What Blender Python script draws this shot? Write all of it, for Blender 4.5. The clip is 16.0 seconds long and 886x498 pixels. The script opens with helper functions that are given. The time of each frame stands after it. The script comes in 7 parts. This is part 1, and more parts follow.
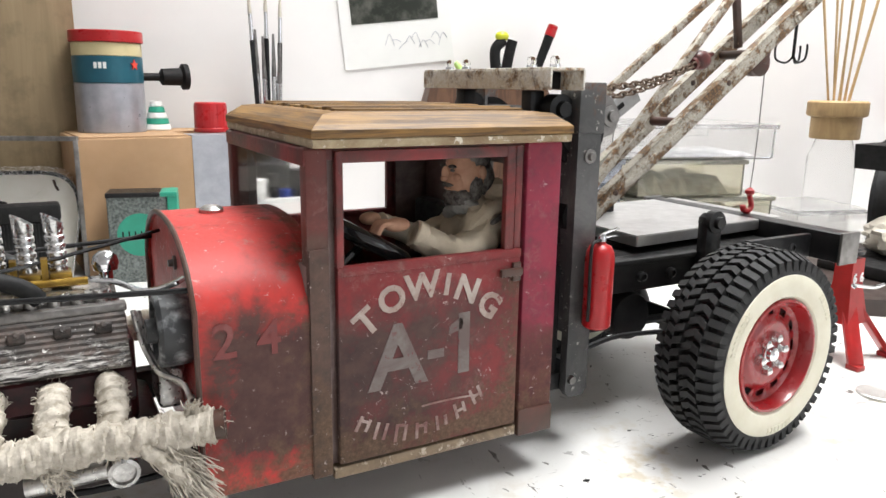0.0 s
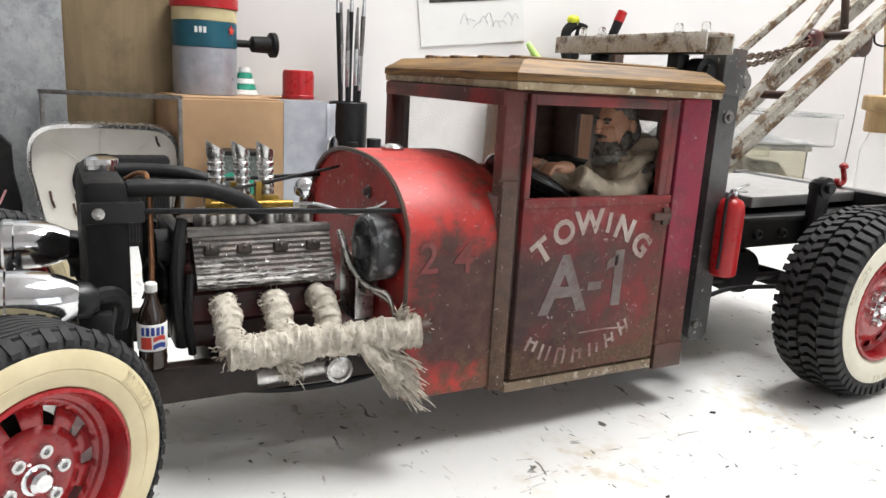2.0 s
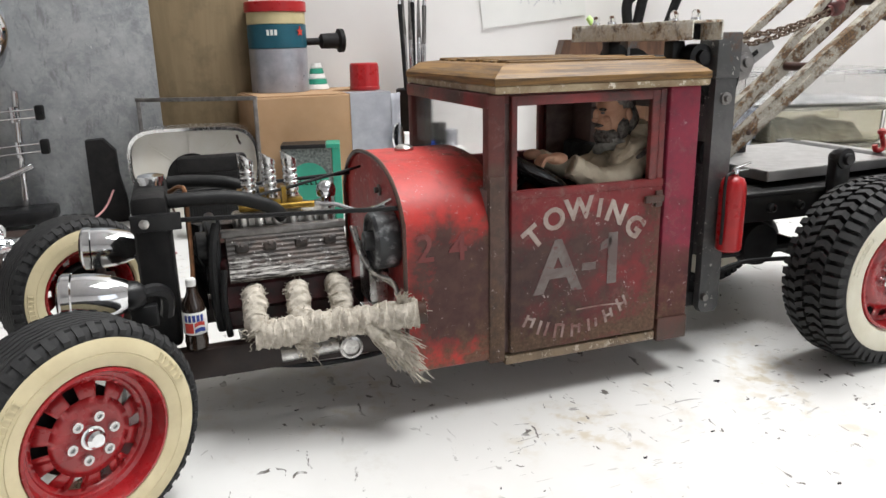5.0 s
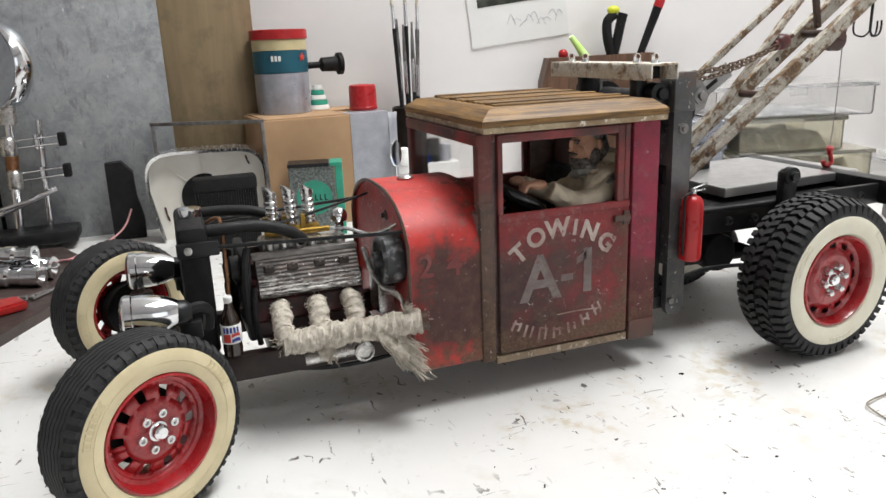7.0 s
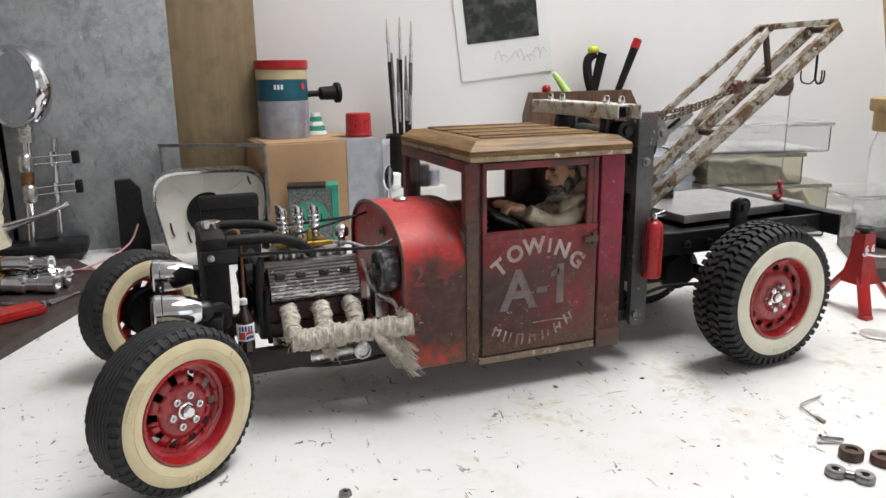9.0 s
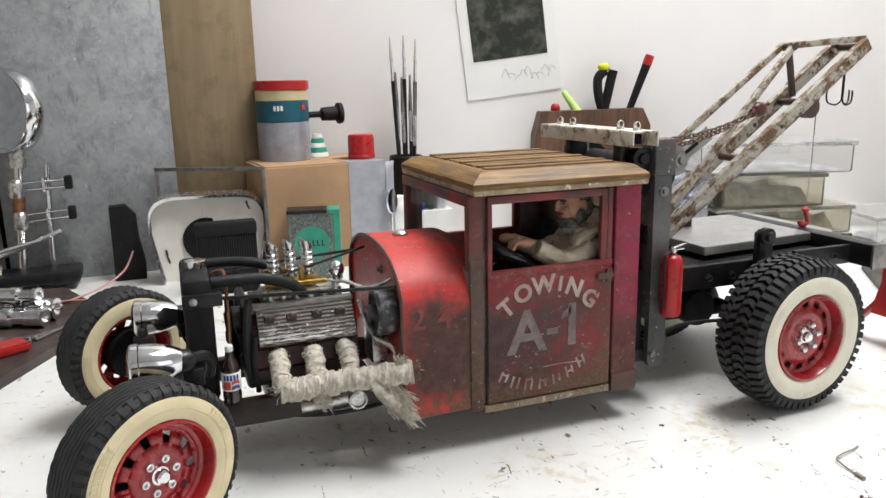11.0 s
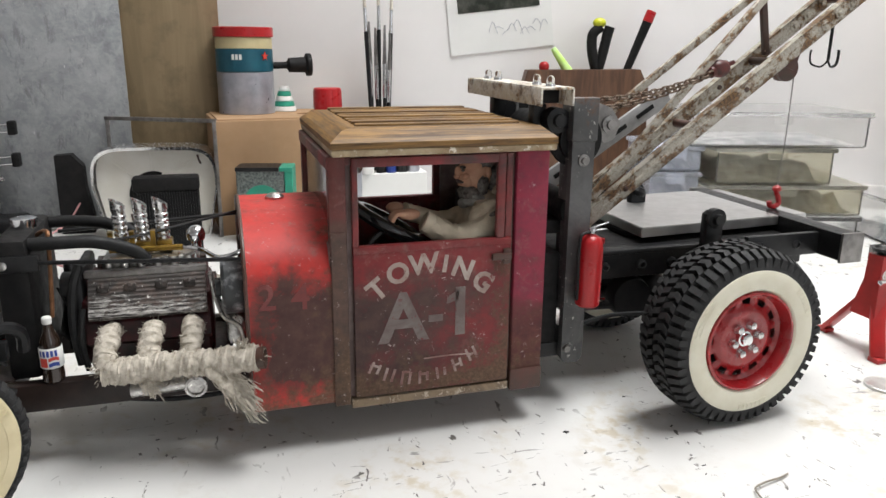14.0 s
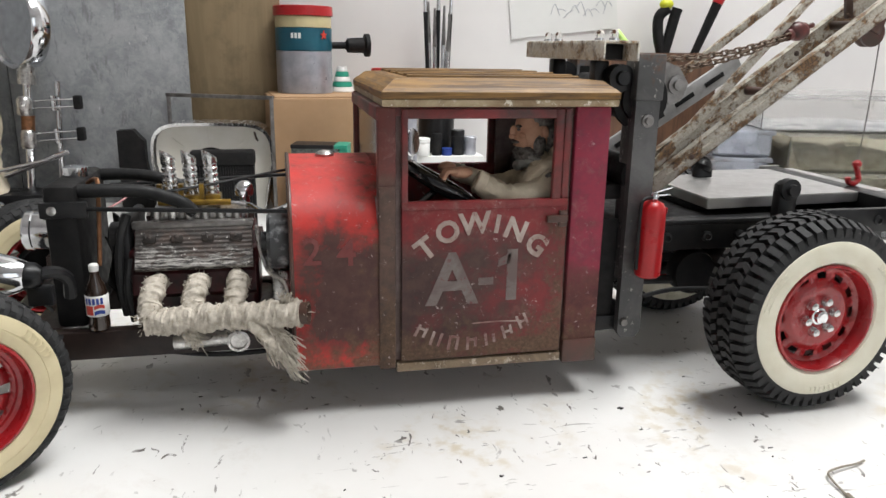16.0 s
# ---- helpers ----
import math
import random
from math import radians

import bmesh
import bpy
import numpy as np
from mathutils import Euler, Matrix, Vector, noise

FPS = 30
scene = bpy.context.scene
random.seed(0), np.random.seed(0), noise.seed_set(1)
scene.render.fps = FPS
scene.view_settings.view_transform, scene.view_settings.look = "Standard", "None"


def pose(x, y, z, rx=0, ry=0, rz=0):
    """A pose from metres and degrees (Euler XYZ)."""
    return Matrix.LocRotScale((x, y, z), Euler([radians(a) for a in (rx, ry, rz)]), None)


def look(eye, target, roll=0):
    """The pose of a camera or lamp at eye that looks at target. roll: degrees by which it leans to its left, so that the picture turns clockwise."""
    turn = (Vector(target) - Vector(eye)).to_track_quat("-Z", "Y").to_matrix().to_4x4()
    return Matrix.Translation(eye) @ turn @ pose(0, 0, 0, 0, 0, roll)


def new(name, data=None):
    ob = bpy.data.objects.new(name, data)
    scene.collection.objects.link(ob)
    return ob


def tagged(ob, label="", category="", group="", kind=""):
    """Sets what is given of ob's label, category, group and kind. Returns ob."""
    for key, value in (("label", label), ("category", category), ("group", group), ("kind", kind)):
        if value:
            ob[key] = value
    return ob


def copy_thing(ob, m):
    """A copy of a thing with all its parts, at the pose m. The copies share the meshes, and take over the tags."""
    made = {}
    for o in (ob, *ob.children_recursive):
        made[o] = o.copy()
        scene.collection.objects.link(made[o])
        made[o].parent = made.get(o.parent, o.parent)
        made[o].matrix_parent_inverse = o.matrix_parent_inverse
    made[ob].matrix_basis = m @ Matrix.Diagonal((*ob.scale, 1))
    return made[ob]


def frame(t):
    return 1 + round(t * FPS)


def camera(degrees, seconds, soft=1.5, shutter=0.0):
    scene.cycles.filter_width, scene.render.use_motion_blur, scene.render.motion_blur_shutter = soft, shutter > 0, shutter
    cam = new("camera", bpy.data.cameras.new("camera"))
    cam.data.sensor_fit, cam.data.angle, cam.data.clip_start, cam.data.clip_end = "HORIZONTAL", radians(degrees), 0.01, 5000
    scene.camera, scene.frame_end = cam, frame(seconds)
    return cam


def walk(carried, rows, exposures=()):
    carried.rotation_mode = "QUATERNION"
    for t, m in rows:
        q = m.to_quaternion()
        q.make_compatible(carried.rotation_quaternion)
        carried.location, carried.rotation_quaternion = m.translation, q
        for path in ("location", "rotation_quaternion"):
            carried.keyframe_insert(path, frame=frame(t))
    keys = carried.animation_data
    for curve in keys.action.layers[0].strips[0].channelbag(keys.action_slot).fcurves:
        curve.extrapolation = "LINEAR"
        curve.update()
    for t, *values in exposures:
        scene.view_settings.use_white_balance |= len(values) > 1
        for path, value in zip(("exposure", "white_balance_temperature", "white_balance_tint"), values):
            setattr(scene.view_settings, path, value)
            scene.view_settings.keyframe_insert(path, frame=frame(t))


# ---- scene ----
cam = camera(62.1, 16.0)
PATH = [
    (0, (-0.1112, -0.2596, 0.1789), (0.3621, 0.5943, -0.0375), 0.84),
    (0.5, (-0.1384, -0.2524, 0.1716), (0.3816, 0.5707, -0.0566), 1.90),
    (1, (-0.1649, -0.2501, 0.1703), (0.3744, 0.5623, -0.0510), 2.21),
    (1.5, (-0.1827, -0.2548, 0.1644), (0.3245, 0.5801, -0.0495), 3.05),
    (2, (-0.1926, -0.2581, 0.1587), (0.2753, 0.5965, -0.0665), 3.19),
    (2.5, (-0.1909, -0.2570, 0.1600), (0.2469, 0.6124, -0.0691), 4.76),
    (3, (-0.1872, -0.2611, 0.1568), (0.2170, 0.6222, -0.0807), 3.00),
    (3.5, (-0.1784, -0.2714, 0.1599), (0.1906, 0.6213, -0.0991), 1.28),
    (4, (-0.1638, -0.2865, 0.1656), (0.1787, 0.6139, -0.1029), 0.13),
    (4.2, (-0.1580, -0.2929, 0.1680), (0.1695, 0.6133, -0.0996), -0.58),
    (6.5, (-0.1752, -0.3449, 0.1983), (0.1582, 0.5584, -0.0718), -2.06),
    (7, (-0.1804, -0.3627, 0.2034), (0.1515, 0.5415, -0.0654), -2.25),
    (7.5, (-0.1843, -0.3799, 0.2088), (0.1557, 0.5213, -0.0599), -1.91),
    (8, (-0.1917, -0.3952, 0.2145), (0.1510, 0.5087, -0.0414), -1.48),
    (8.5, (-0.1972, -0.4065, 0.2120), (0.1543, 0.4969, -0.0335), -0.28),
    (9, (-0.2036, -0.4154, 0.2112), (0.1511, 0.4894, -0.0244), -0.73),
    (9.2, (-0.2049, -0.4184, 0.2128), (0.1451, 0.4890, -0.0201), -1.17),
    (11.3, (-0.1813, -0.3606, 0.2185), (0.1607, 0.5537, 0.0012), -0.99),
    (11.5, (-0.1783, -0.3427, 0.2110), (0.1708, 0.5696, -0.0031), -0.05),
    (12, (-0.1651, -0.3049, 0.2015), (0.1785, 0.6045, -0.0327), 0.32),
    (12.3, (-0.1612, -0.2950, 0.1950), (0.1790, 0.6220, -0.0912), -0.30),
    (12.5, (-0.1630, -0.2992, 0.1926), (0.1929, 0.5873, -0.1031), -0.52),
    (12.7, (-0.1620, -0.3120, 0.1960), (0.2120, 0.6270, -0.0995), -0.20),
    (13, (-0.1502, -0.3433, 0.1973), (0.2239, 0.5432, -0.0748), 0.22),
    (13.2, (-0.1250, -0.3520, 0.1900), (0.2660, 0.5800, -0.1047), 0.20),
    (13.5, (-0.1039, -0.3593, 0.1917), (0.2569, 0.5284, -0.0944), 0.66),
    (13.8, (-0.0790, -0.3480, 0.1990), (0.2368, 0.5897, -0.1003), 0.30),
    (14, (-0.0744, -0.3535, 0.2079), (0.2062, 0.5686, -0.0584), 0.53),
    (14.3, (-0.0560, -0.3500, 0.1840), (0.2111, 0.5948, -0.0699), -0.90),
    (14.5, (-0.0549, -0.3468, 0.1813), (0.1845, 0.5856, -0.0894), -1.25),
    (15, (-0.0492, -0.3450, 0.1802), (0.1822, 0.5913, -0.0840), -0.93),
    (15.5, (-0.0507, -0.3513, 0.1831), (0.1993, 0.5833, -0.0700), 1.10),
    (16, (-0.0693, -0.3452, 0.1825), (0.1383, 0.5969, -0.0808), 0.96),
]
EXPOSURES = [(0, 0.5), (1.0, 0.45), (2.0, 0.36), (3.5, 0.3), (4.2, 0.18), (6.5, 0.12), (7.5, 0.0), (9.0, -0.1), (11.5, 0.2), (12.5, 0.3), (13.5, -0.06), (14.3, 0.03), (16.0, 0.03)]
walk(cam, [(t, look(eye, target, roll)) for t, eye, target, roll in PATH], EXPOSURES)

# ---- light: one ceiling fitting over the bench, added front fill, white room around it ----
world = bpy.data.worlds.new("room_air")
world.use_nodes = True
world.node_tree.nodes["Background"].inputs[0].default_value = (0.9, 0.95, 1.0, 1)
world.node_tree.nodes["Background"].inputs[1].default_value = 0.07
scene.world = world


def area_lamp(name, eye, target, sx, sy, watts, colour):
    data = bpy.data.lights.new(name, "AREA")
    data.shape, data.size, data.size_y, data.energy, data.color = "RECTANGLE", sx, sy, watts, colour
    ob = new(name, data)
    ob.matrix_world = look(eye, target)
    return ob


area_lamp("ceiling_lamp_light", (0.55, 0.06, 1.52), (0.48, 0.10, 0.0), 1.3, 0.5, 40.0, (0.965, 0.970, 0.963))
# soft fill added to lift the camera-facing sides; no window there
area_lamp("front_fill_light", (1.15, -2.35, 0.75), (0.05, 0.1, 0.1), 1.2, 1.1, 5.0, (0.867, 0.937, 1.000))

# ---- mesh tools ----
WALL_A = radians(-16.0)
U = Vector((math.cos(WALL_A), math.sin(WALL_A), 0))
V = Vector((-math.sin(WALL_A), math.cos(WALL_A), 0))
P0 = Vector((0.217, 0.575, 0))
WALL = Matrix.Translation(P0) @ Matrix.Rotation(WALL_A, 4, "Z")  # u along the wall, v into it


def thing(name, at, label, category, group="", kind="", rz=0.0):
    ob = new(name)
    ob.empty_display_size = 0.01
    ob.matrix_world = pose(*at, 0, 0, rz)
    return tagged(ob, label, category, group, kind)


def link_mesh(name, bm, material, smooth=False, weld=True):
    if weld:
        bmesh.ops.remove_doubles(bm, verts=bm.verts, dist=1e-6)
    bmesh.ops.recalc_face_normals(bm, faces=bm.faces)
    me = bpy.data.meshes.new(name)
    bm.to_mesh(me)
    bm.free()
    for m in material if isinstance(material, (list, tuple)) else (material,):
        me.materials.append(m)
    ob = new(name, me)
    if smooth:
        me.shade_smooth()
        me.set_sharp_from_angle(angle=radians(38))
    return ob


def part(name, bm, material, parent, label="", smooth=True, local=False, weld=True):
    """One mesh under a thing or a part; its points are in the world's metres, or in the parent's if local."""
    ob = link_mesh(name, bm, material, smooth, weld)
    ob.parent = parent
    if not local:
        bpy.context.view_layer.update()
        ob.matrix_parent_inverse = parent.matrix_world.inverted()
    if label:
        ob["label"] = label
    return ob


def single(name, bm, material, label, category, kind="", group="", smooth=True):
    return tagged(link_mesh(name, bm, material, smooth), label, category, group, kind)


def box(bm, lo, hi, bevel=0.0, m=None, mat=0, seg=2):
    vs = bmesh.ops.create_cube(bm, size=1.0)["verts"]
    c, s = (Vector(lo) + Vector(hi)) / 2, Vector(hi) - Vector(lo)
    for v in vs:
        v.co = Vector((v.co.x * s.x, v.co.y * s.y, v.co.z * s.z)) + c
    fs = {f for v in vs for f in v.link_faces}
    for f in fs:
        f.material_index = mat
    if bevel:
        r = bmesh.ops.bevel(bm, geom=list({e for v in vs for e in v.link_edges}), offset=bevel, segments=seg, profile=0.5, affect="EDGES")
        vs = list({v for f in r["faces"] for v in f.verts} | {v for v in vs if v.is_valid})
        for f in {f for v in vs for f in v.link_faces}:
            f.material_index = mat
    if m is not None:
        for v in vs:
            v.co = m @ v.co
    return vs


def ring_loft(bm, rings, cap=True, mat=0, closed=True):
    """Skin over rings of points, all of one count."""
    vr = [[bm.verts.new(p) for p in r] for r in rings]
    n = len(vr[0])
    for a, b in zip(vr, vr[1:]):
        for i in range(n if closed else n - 1):
            f = bm.faces.new((a[i], a[(i + 1) % n], b[(i + 1) % n], b[i]))
            f.material_index = mat
    if cap:
        for r in (vr[0], vr[-1]):
            if len(set(tuple(v.co) for v in r)) > 2:
                bm.faces.new(r).material_index = mat
    return vr


def axis_frame(d):
    d = Vector(d).normalized()
    a = Vector((0, 0, 1)) if abs(d.z) < 0.9 else Vector((1, 0, 0))
    x = a.cross(d).normalized()
    return x, d.cross(x), d


def lathe(bm, base, axis, profile, n=32, cap=True, mat=0):
    """Profile of (radius, distance along axis), turned about the axis."""
    x, y, d = axis_frame(axis)
    b = Vector(base)
    rings = [[b + d * h + (x * math.cos(2 * math.pi * i / n) + y * math.sin(2 * math.pi * i / n)) * max(r, 1e-5) for i in range(n)] for r, h in profile]
    return ring_loft(bm, rings, cap, mat)


def rod(bm, a, b, r, n=12, r2=None, mat=0):
    a, b = Vector(a), Vector(b)
    return lathe(bm, a, b - a, [(r, 0), (r if r2 is None else r2, (b - a).length)], n, True, mat)


def tube(bm, points, r, n=10, mat=0, wobble=0.0, seed=0, taper=None):
    """Tube along a smoothed run of points."""
    pts = [Vector(p) for p in points]
    fine = []
    for i in range(len(pts) - 1):
        p0, p1, p2, p3 = pts[max(i - 1, 0)], pts[i], pts[i + 1], pts[min(i + 2, len(pts) - 1)]
        for k in range(6):
            t = k / 6
            fine.append(0.5 * (2 * p1 + (p2 - p0) * t + (2 * p0 - 5 * p1 + 4 * p2 - p3) * t * t + (3 * p1 - p0 - 3 * p2 + p3) * t ** 3))
    fine.append(pts[-1])
    rnd = random.Random(seed)
    rings, x = [], None
    for i, p in enumerate(fine):
        d = (fine[min(i + 1, len(fine) - 1)] - fine[max(i - 1, 0)]).normalized()
        if x is None:
            x = axis_frame(d)[0]
        x = (x - d * x.dot(d)).normalized()
        y = d.cross(x)
        k = i / (len(fine) - 1)
        rr = r * (1 if taper is None else 1 + (taper - 1) * k)
        rings.append([p + (x * math.cos(2 * math.pi * j / n) + y * math.sin(2 * math.pi * j / n)) * rr * (1 + wobble * rnd.uniform(-1, 1)) for j in range(n)])
    return ring_loft(bm, rings, True, mat)


def prism(bm, poly, lo, hi, axis="y", mat=0, m=None):
    """Flat outline, pulled out along an axis. Outline in the other two axes, in order x, y, z."""
    def at(p, h):
        v = {"x": (h, p[0], p[1]), "y": (p[0], h, p[1]), "z": (p[0], p[1], h)}[axis]
        return m @ Vector(v) if m is not None else Vector(v)
    return ring_loft(bm, [[at(p, lo) for p in poly], [at(p, hi) for p in poly]], True, mat)


def ball(bm, c, rx, ry, rz, n=16, k=10, mat=0, m=None, rough=0.0, seed=0):
    rnd = random.Random(seed)
    c = Vector(c)
    rings = []
    for i in range(k + 1):
        a = math.pi * i / k
        ring = []
        for j in range(n):
            w = 1 + rough * rnd.uniform(-1, 1)
            p = Vector((rx * math.sin(a) * math.cos(2 * math.pi * j / n), ry * math.sin(a) * math.sin(2 * math.pi * j / n), -rz * math.cos(a))) * w
            if i in (0, k):
                p = Vector((0, 0, -rz if i == 0 else rz)) + Vector((math.cos(j), math.sin(j), 0)) * 1e-5
            ring.append(c + (m @ p if m is not None else p))
        rings.append(ring)
    return ring_loft(bm, rings, True, mat)


def BM():
    return bmesh.new()


def text_mesh(text, size, depth, m, bm=None, bold=0.0):
    """Letters as a solid mesh in the bmesh bm, placed by m: x along the line, y up, z out of the face."""
    cu = bpy.data.curves.new("letters", "FONT")
    cu.body, cu.size, cu.extrude, cu.align_x, cu.align_y, cu.offset, cu.resolution_u = text, size, depth / 2, "CENTER", "CENTER", bold, 3
    ob = bpy.data.objects.new("letters", cu)
    scene.collection.objects.link(ob)
    me = bpy.data.meshes.new_from_object(ob.evaluated_get(bpy.context.evaluated_depsgraph_get()))
    bpy.data.objects.remove(ob)
    bpy.data.curves.remove(cu)
    me.transform(m)
    bm.from_mesh(me)
    bpy.data.meshes.remove(me)


# ---- materials ----
class Mat:
    def __init__(self, name, rough=0.5, metal=0.0, **more):
        self.m = bpy.data.materials.new(name)
        self.m.use_nodes = True
        self.t = self.m.node_tree
        self.b = self.t.nodes["Principled BSDF"]
        self.b.inputs["Roughness"].default_value = rough
        self.b.inputs["Metallic"].default_value = metal
        for k, v in more.items():
            self.b.inputs[k.replace("_", " ")].default_value = v
        self.co = self.t.nodes.new("ShaderNodeTexCoord").outputs["Object"]

    def put(self, socket, value):
        if isinstance(value, bpy.types.NodeSocket):
            self.t.links.new(value, socket)
        elif isinstance(value, (tuple, list)) and len(value) == 3 and socket.type == "RGBA":
            socket.default_value = (*value, 1)
        else:
            socket.default_value = value

    def noise(self, scale, detail=4.0, rough=0.6, dist=0.0, stretch=None):
        n = self.t.nodes.new("ShaderNodeTexNoise")
        n.inputs["Scale"].default_value, n.inputs["Detail"].default_value = scale, detail
        n.inputs["Roughness"].default_value, n.inputs["Distortion"].default_value = rough, dist
        co = self.co
        if stretch:
            mp = self.t.nodes.new("ShaderNodeMapping")
            mp.inputs["Scale"].default_value = stretch
            self.t.links.new(co, mp.inputs[0])
            co = mp.outputs[0]
        self.t.links.new(co, n.inputs["Vector"])
        return n.outputs["Fac"]

    def cells(self, scale, feature="F1"):
        n = self.t.nodes.new("ShaderNodeTexVoronoi")
        n.feature = feature
        n.inputs["Scale"].default_value = scale
        self.t.links.new(self.co, n.inputs["Vector"])
        return n.outputs["Distance"]

    def xyz(self, i):
        s = self.t.nodes.new("ShaderNodeSeparateXYZ")
        self.t.links.new(self.co, s.inputs[0])
        return s.outputs[i]

    def math(self, op, a, b=0.0, clamp=False):
        n = self.t.nodes.new("ShaderNodeMath")
        n.operation, n.use_clamp = op, clamp
        self.put(n.inputs[0], a), self.put(n.inputs[1], b)
        return n.outputs[0]

    def span(self, v, lo, hi, a=0.0, b=1.0):
        n = self.t.nodes.new("ShaderNodeMapRange")
        for i, x in enumerate((v, lo, hi, a, b)):
            self.put(n.inputs[i], x)
        return n.outputs[0]

    def mix(self, fac, a, b):
        n = self.t.nodes.new("ShaderNodeMix")
        n.data_type = "RGBA"
        self.put(n.inputs[0], fac), self.put(n.inputs[6], a), self.put(n.inputs[7], b)
        return n.outputs[2]

    def colour(self, v):
        self.put(self.b.inputs["Base Color"], v)
        return self

    def gloss(self, v):
        self.put(self.b.inputs["Roughness"], v)
        return self

    def metal(self, v):
        self.put(self.b.inputs["Metallic"], v)
        return self

    def bump(self, v, strength=0.3, dist=0.0005):
        n = self.t.nodes.new("ShaderNodeBump")
        n.inputs["Strength"].default_value, n.inputs["Distance"].default_value = strength, dist
        self.put(n.inputs["Height"], v)
        self.t.links.new(n.outputs[0], self.b.inputs["Normal"])
        return self


def plain(name, a, b, scale=60, rough=0.5, metal=0.0, bump=0.15, fine=900, lo=0.35, hi=0.65, **more):
    """Two tones in soft patches, with a fine grain."""
    k = Mat(name, rough, metal, **more)
    k.colour(k.mix(k.span(k.noise(scale, 6), lo, hi), a, b))
    g = k.noise(fine, 3)
    k.gloss(k.span(k.noise(scale * 2.3, 4), 0.3, 0.7, rough * 0.8, min(1, rough * 1.25)))
    if bump:
        k.bump(g, bump, 0.0002)
    return k.m


def worn_paint(name, main, dark, chip, rust_amount=0.5, dark_amount=0.5, low=None, rough=0.42, chips=0.66):
    """Old paint with soot-dark patches, brown rust that gathers low on the panel, and small light chips."""
    k = Mat(name, rough)
    n1, n2, n3 = k.noise(34, 8, 0.68, 0.6), k.noise(95, 8, 0.7, 0.3), k.noise(420, 6, 0.7)
    c = k.mix(k.span(n1, 0.5 - 0.3 * dark_amount, 0.74 - 0.3 * dark_amount), main, dark)
    c = k.mix(k.span(n3, 0.3, 0.8, 0, 0.35), c, dark)
    rust = k.span(k.math("ADD", n2, k.span(k.xyz(2), *low) if low else 0.0), 0.9 - 0.35 * rust_amount, 1.06 - 0.35 * rust_amount)
    c = k.mix(rust, c, k.mix(k.span(n3, 0.35, 0.65), (0.075, 0.032, 0.016), (0.19, 0.09, 0.045)))
    chipm = k.math("MULTIPLY", k.span(k.noise(230, 5, 0.75), chips, chips + 0.03), k.span(n1, 0.42, 0.55))
    c = k.mix(chipm, c, chip)
    k.colour(c)
    k.gloss(k.span(k.math("ADD", rust, k.math("MULTIPLY", n3, 0.6)), 0.1, 1.2, rough * 0.7, 0.85))
    k.bump(k.math("ADD", k.math("MULTIPLY", n3, 0.5), k.math("SUBTRACT", rust, chipm)), 0.25, 0.0003)
    return k.m


def cowl_paint(name, main, dark, x0, x1, z0, z1, rust_low, edge=None, foot=None):
    """Body paint: bright red above, a broad smoky band across the middle, brown below and along one edge."""
    k = Mat(name, 0.5)
    n1, n2, n3 = k.noise(30, 8, 0.66, 0.5), k.noise(110, 8, 0.7, 0.2), k.noise(480, 6, 0.7)
    band = k.math("MULTIPLY", k.span(k.xyz(2), z1, z1 - 0.026), k.span(k.xyz(0), x0, x1))
    if foot:
        band = k.math("MULTIPLY", band, k.span(k.xyz(2), foot - 0.012, foot + 0.012))
    soot = k.span(k.math("ADD", k.math("MULTIPLY", band, 1.3), k.math("ADD", k.math("MULTIPLY", k.math("SUBTRACT", n1, 0.5), 2.3), k.math("MULTIPLY", k.math("SUBTRACT", n2, 0.5), 1.5))), 0.14, 0.92, 0, 0.94)
    c = k.mix(k.span(n2, 0.42, 0.72, 0, 0.6), main, (main[0] * 0.45, main[1] * 0.8, main[2] * 0.9))
    c = k.mix(k.math("MULTIPLY", k.span(k.noise(170, 7, 0.75, 0.6), 0.50, 0.66, 0, 0.55), k.span(k.noise(55, 4), 0.44, 0.6)), c, (0.27, 0.15, 0.125))
    c = k.mix(soot, c, k.mix(k.span(n2, 0.4, 0.6), dark, (dark[0] * 1.9, dark[1] * 1.6, dark[2] * 1.5)))
    low = k.span(k.xyz(2), rust_low + 0.026, rust_low, 0, 0.30)
    if edge:
        low = k.math("ADD", low, k.span(k.xyz(0), edge[0], edge[1], 0, 0.22))
    rust = k.span(k.math("ADD", n2, low), 0.62, 0.84, 0, 0.9)
    c = k.mix(rust, c, k.mix(k.span(n3, 0.35, 0.65), (0.075, 0.045, 0.028), (0.17, 0.105, 0.065)))
    chip = k.math("MULTIPLY", k.span(k.noise(330, 5, 0.75, 0.4), 0.63, 0.67), k.span(k.noise(40, 3), 0.44, 0.56))
    c = k.mix(chip, c, (0.48, 0.41, 0.38))
    k.colour(c)
    k.gloss(k.span(k.math("ADD", k.math("ADD", soot, rust), n3), 0.3, 1.8, 0.46, 0.85))
    k.bump(k.math("SUBTRACT", k.math("ADD", k.math("MULTIPLY", n3, 0.5), rust), chip), 0.25, 0.0003)
    return k.m


def rusty_white(name, scale, at, pale, tan):
    k = Mat(name, 0.6)
    n1, n2, n3 = k.noise(scale, 9, 0.78, 0.4), k.noise(420, 6, 0.7), k.noise(900, 4)
    c = k.mix(k.span(n2, 0.4, 0.62), pale, tan)
    c = k.mix(k.span(k.noise(1500, 4, 0.7), 0.45, 0.7, 0, 0.6), c, tuple(0.62 * v for v in tan))
    rust = k.span(n1, at, at + 0.12)
    c = k.mix(rust, c, k.mix(k.span(n2, 0.4, 0.62), (0.06, 0.035, 0.02), (0.30, 0.16, 0.06)))
    k.colour(c)
    k.bump(k.math("ADD", rust, n3), 0.35, 0.0003)
    return k.m


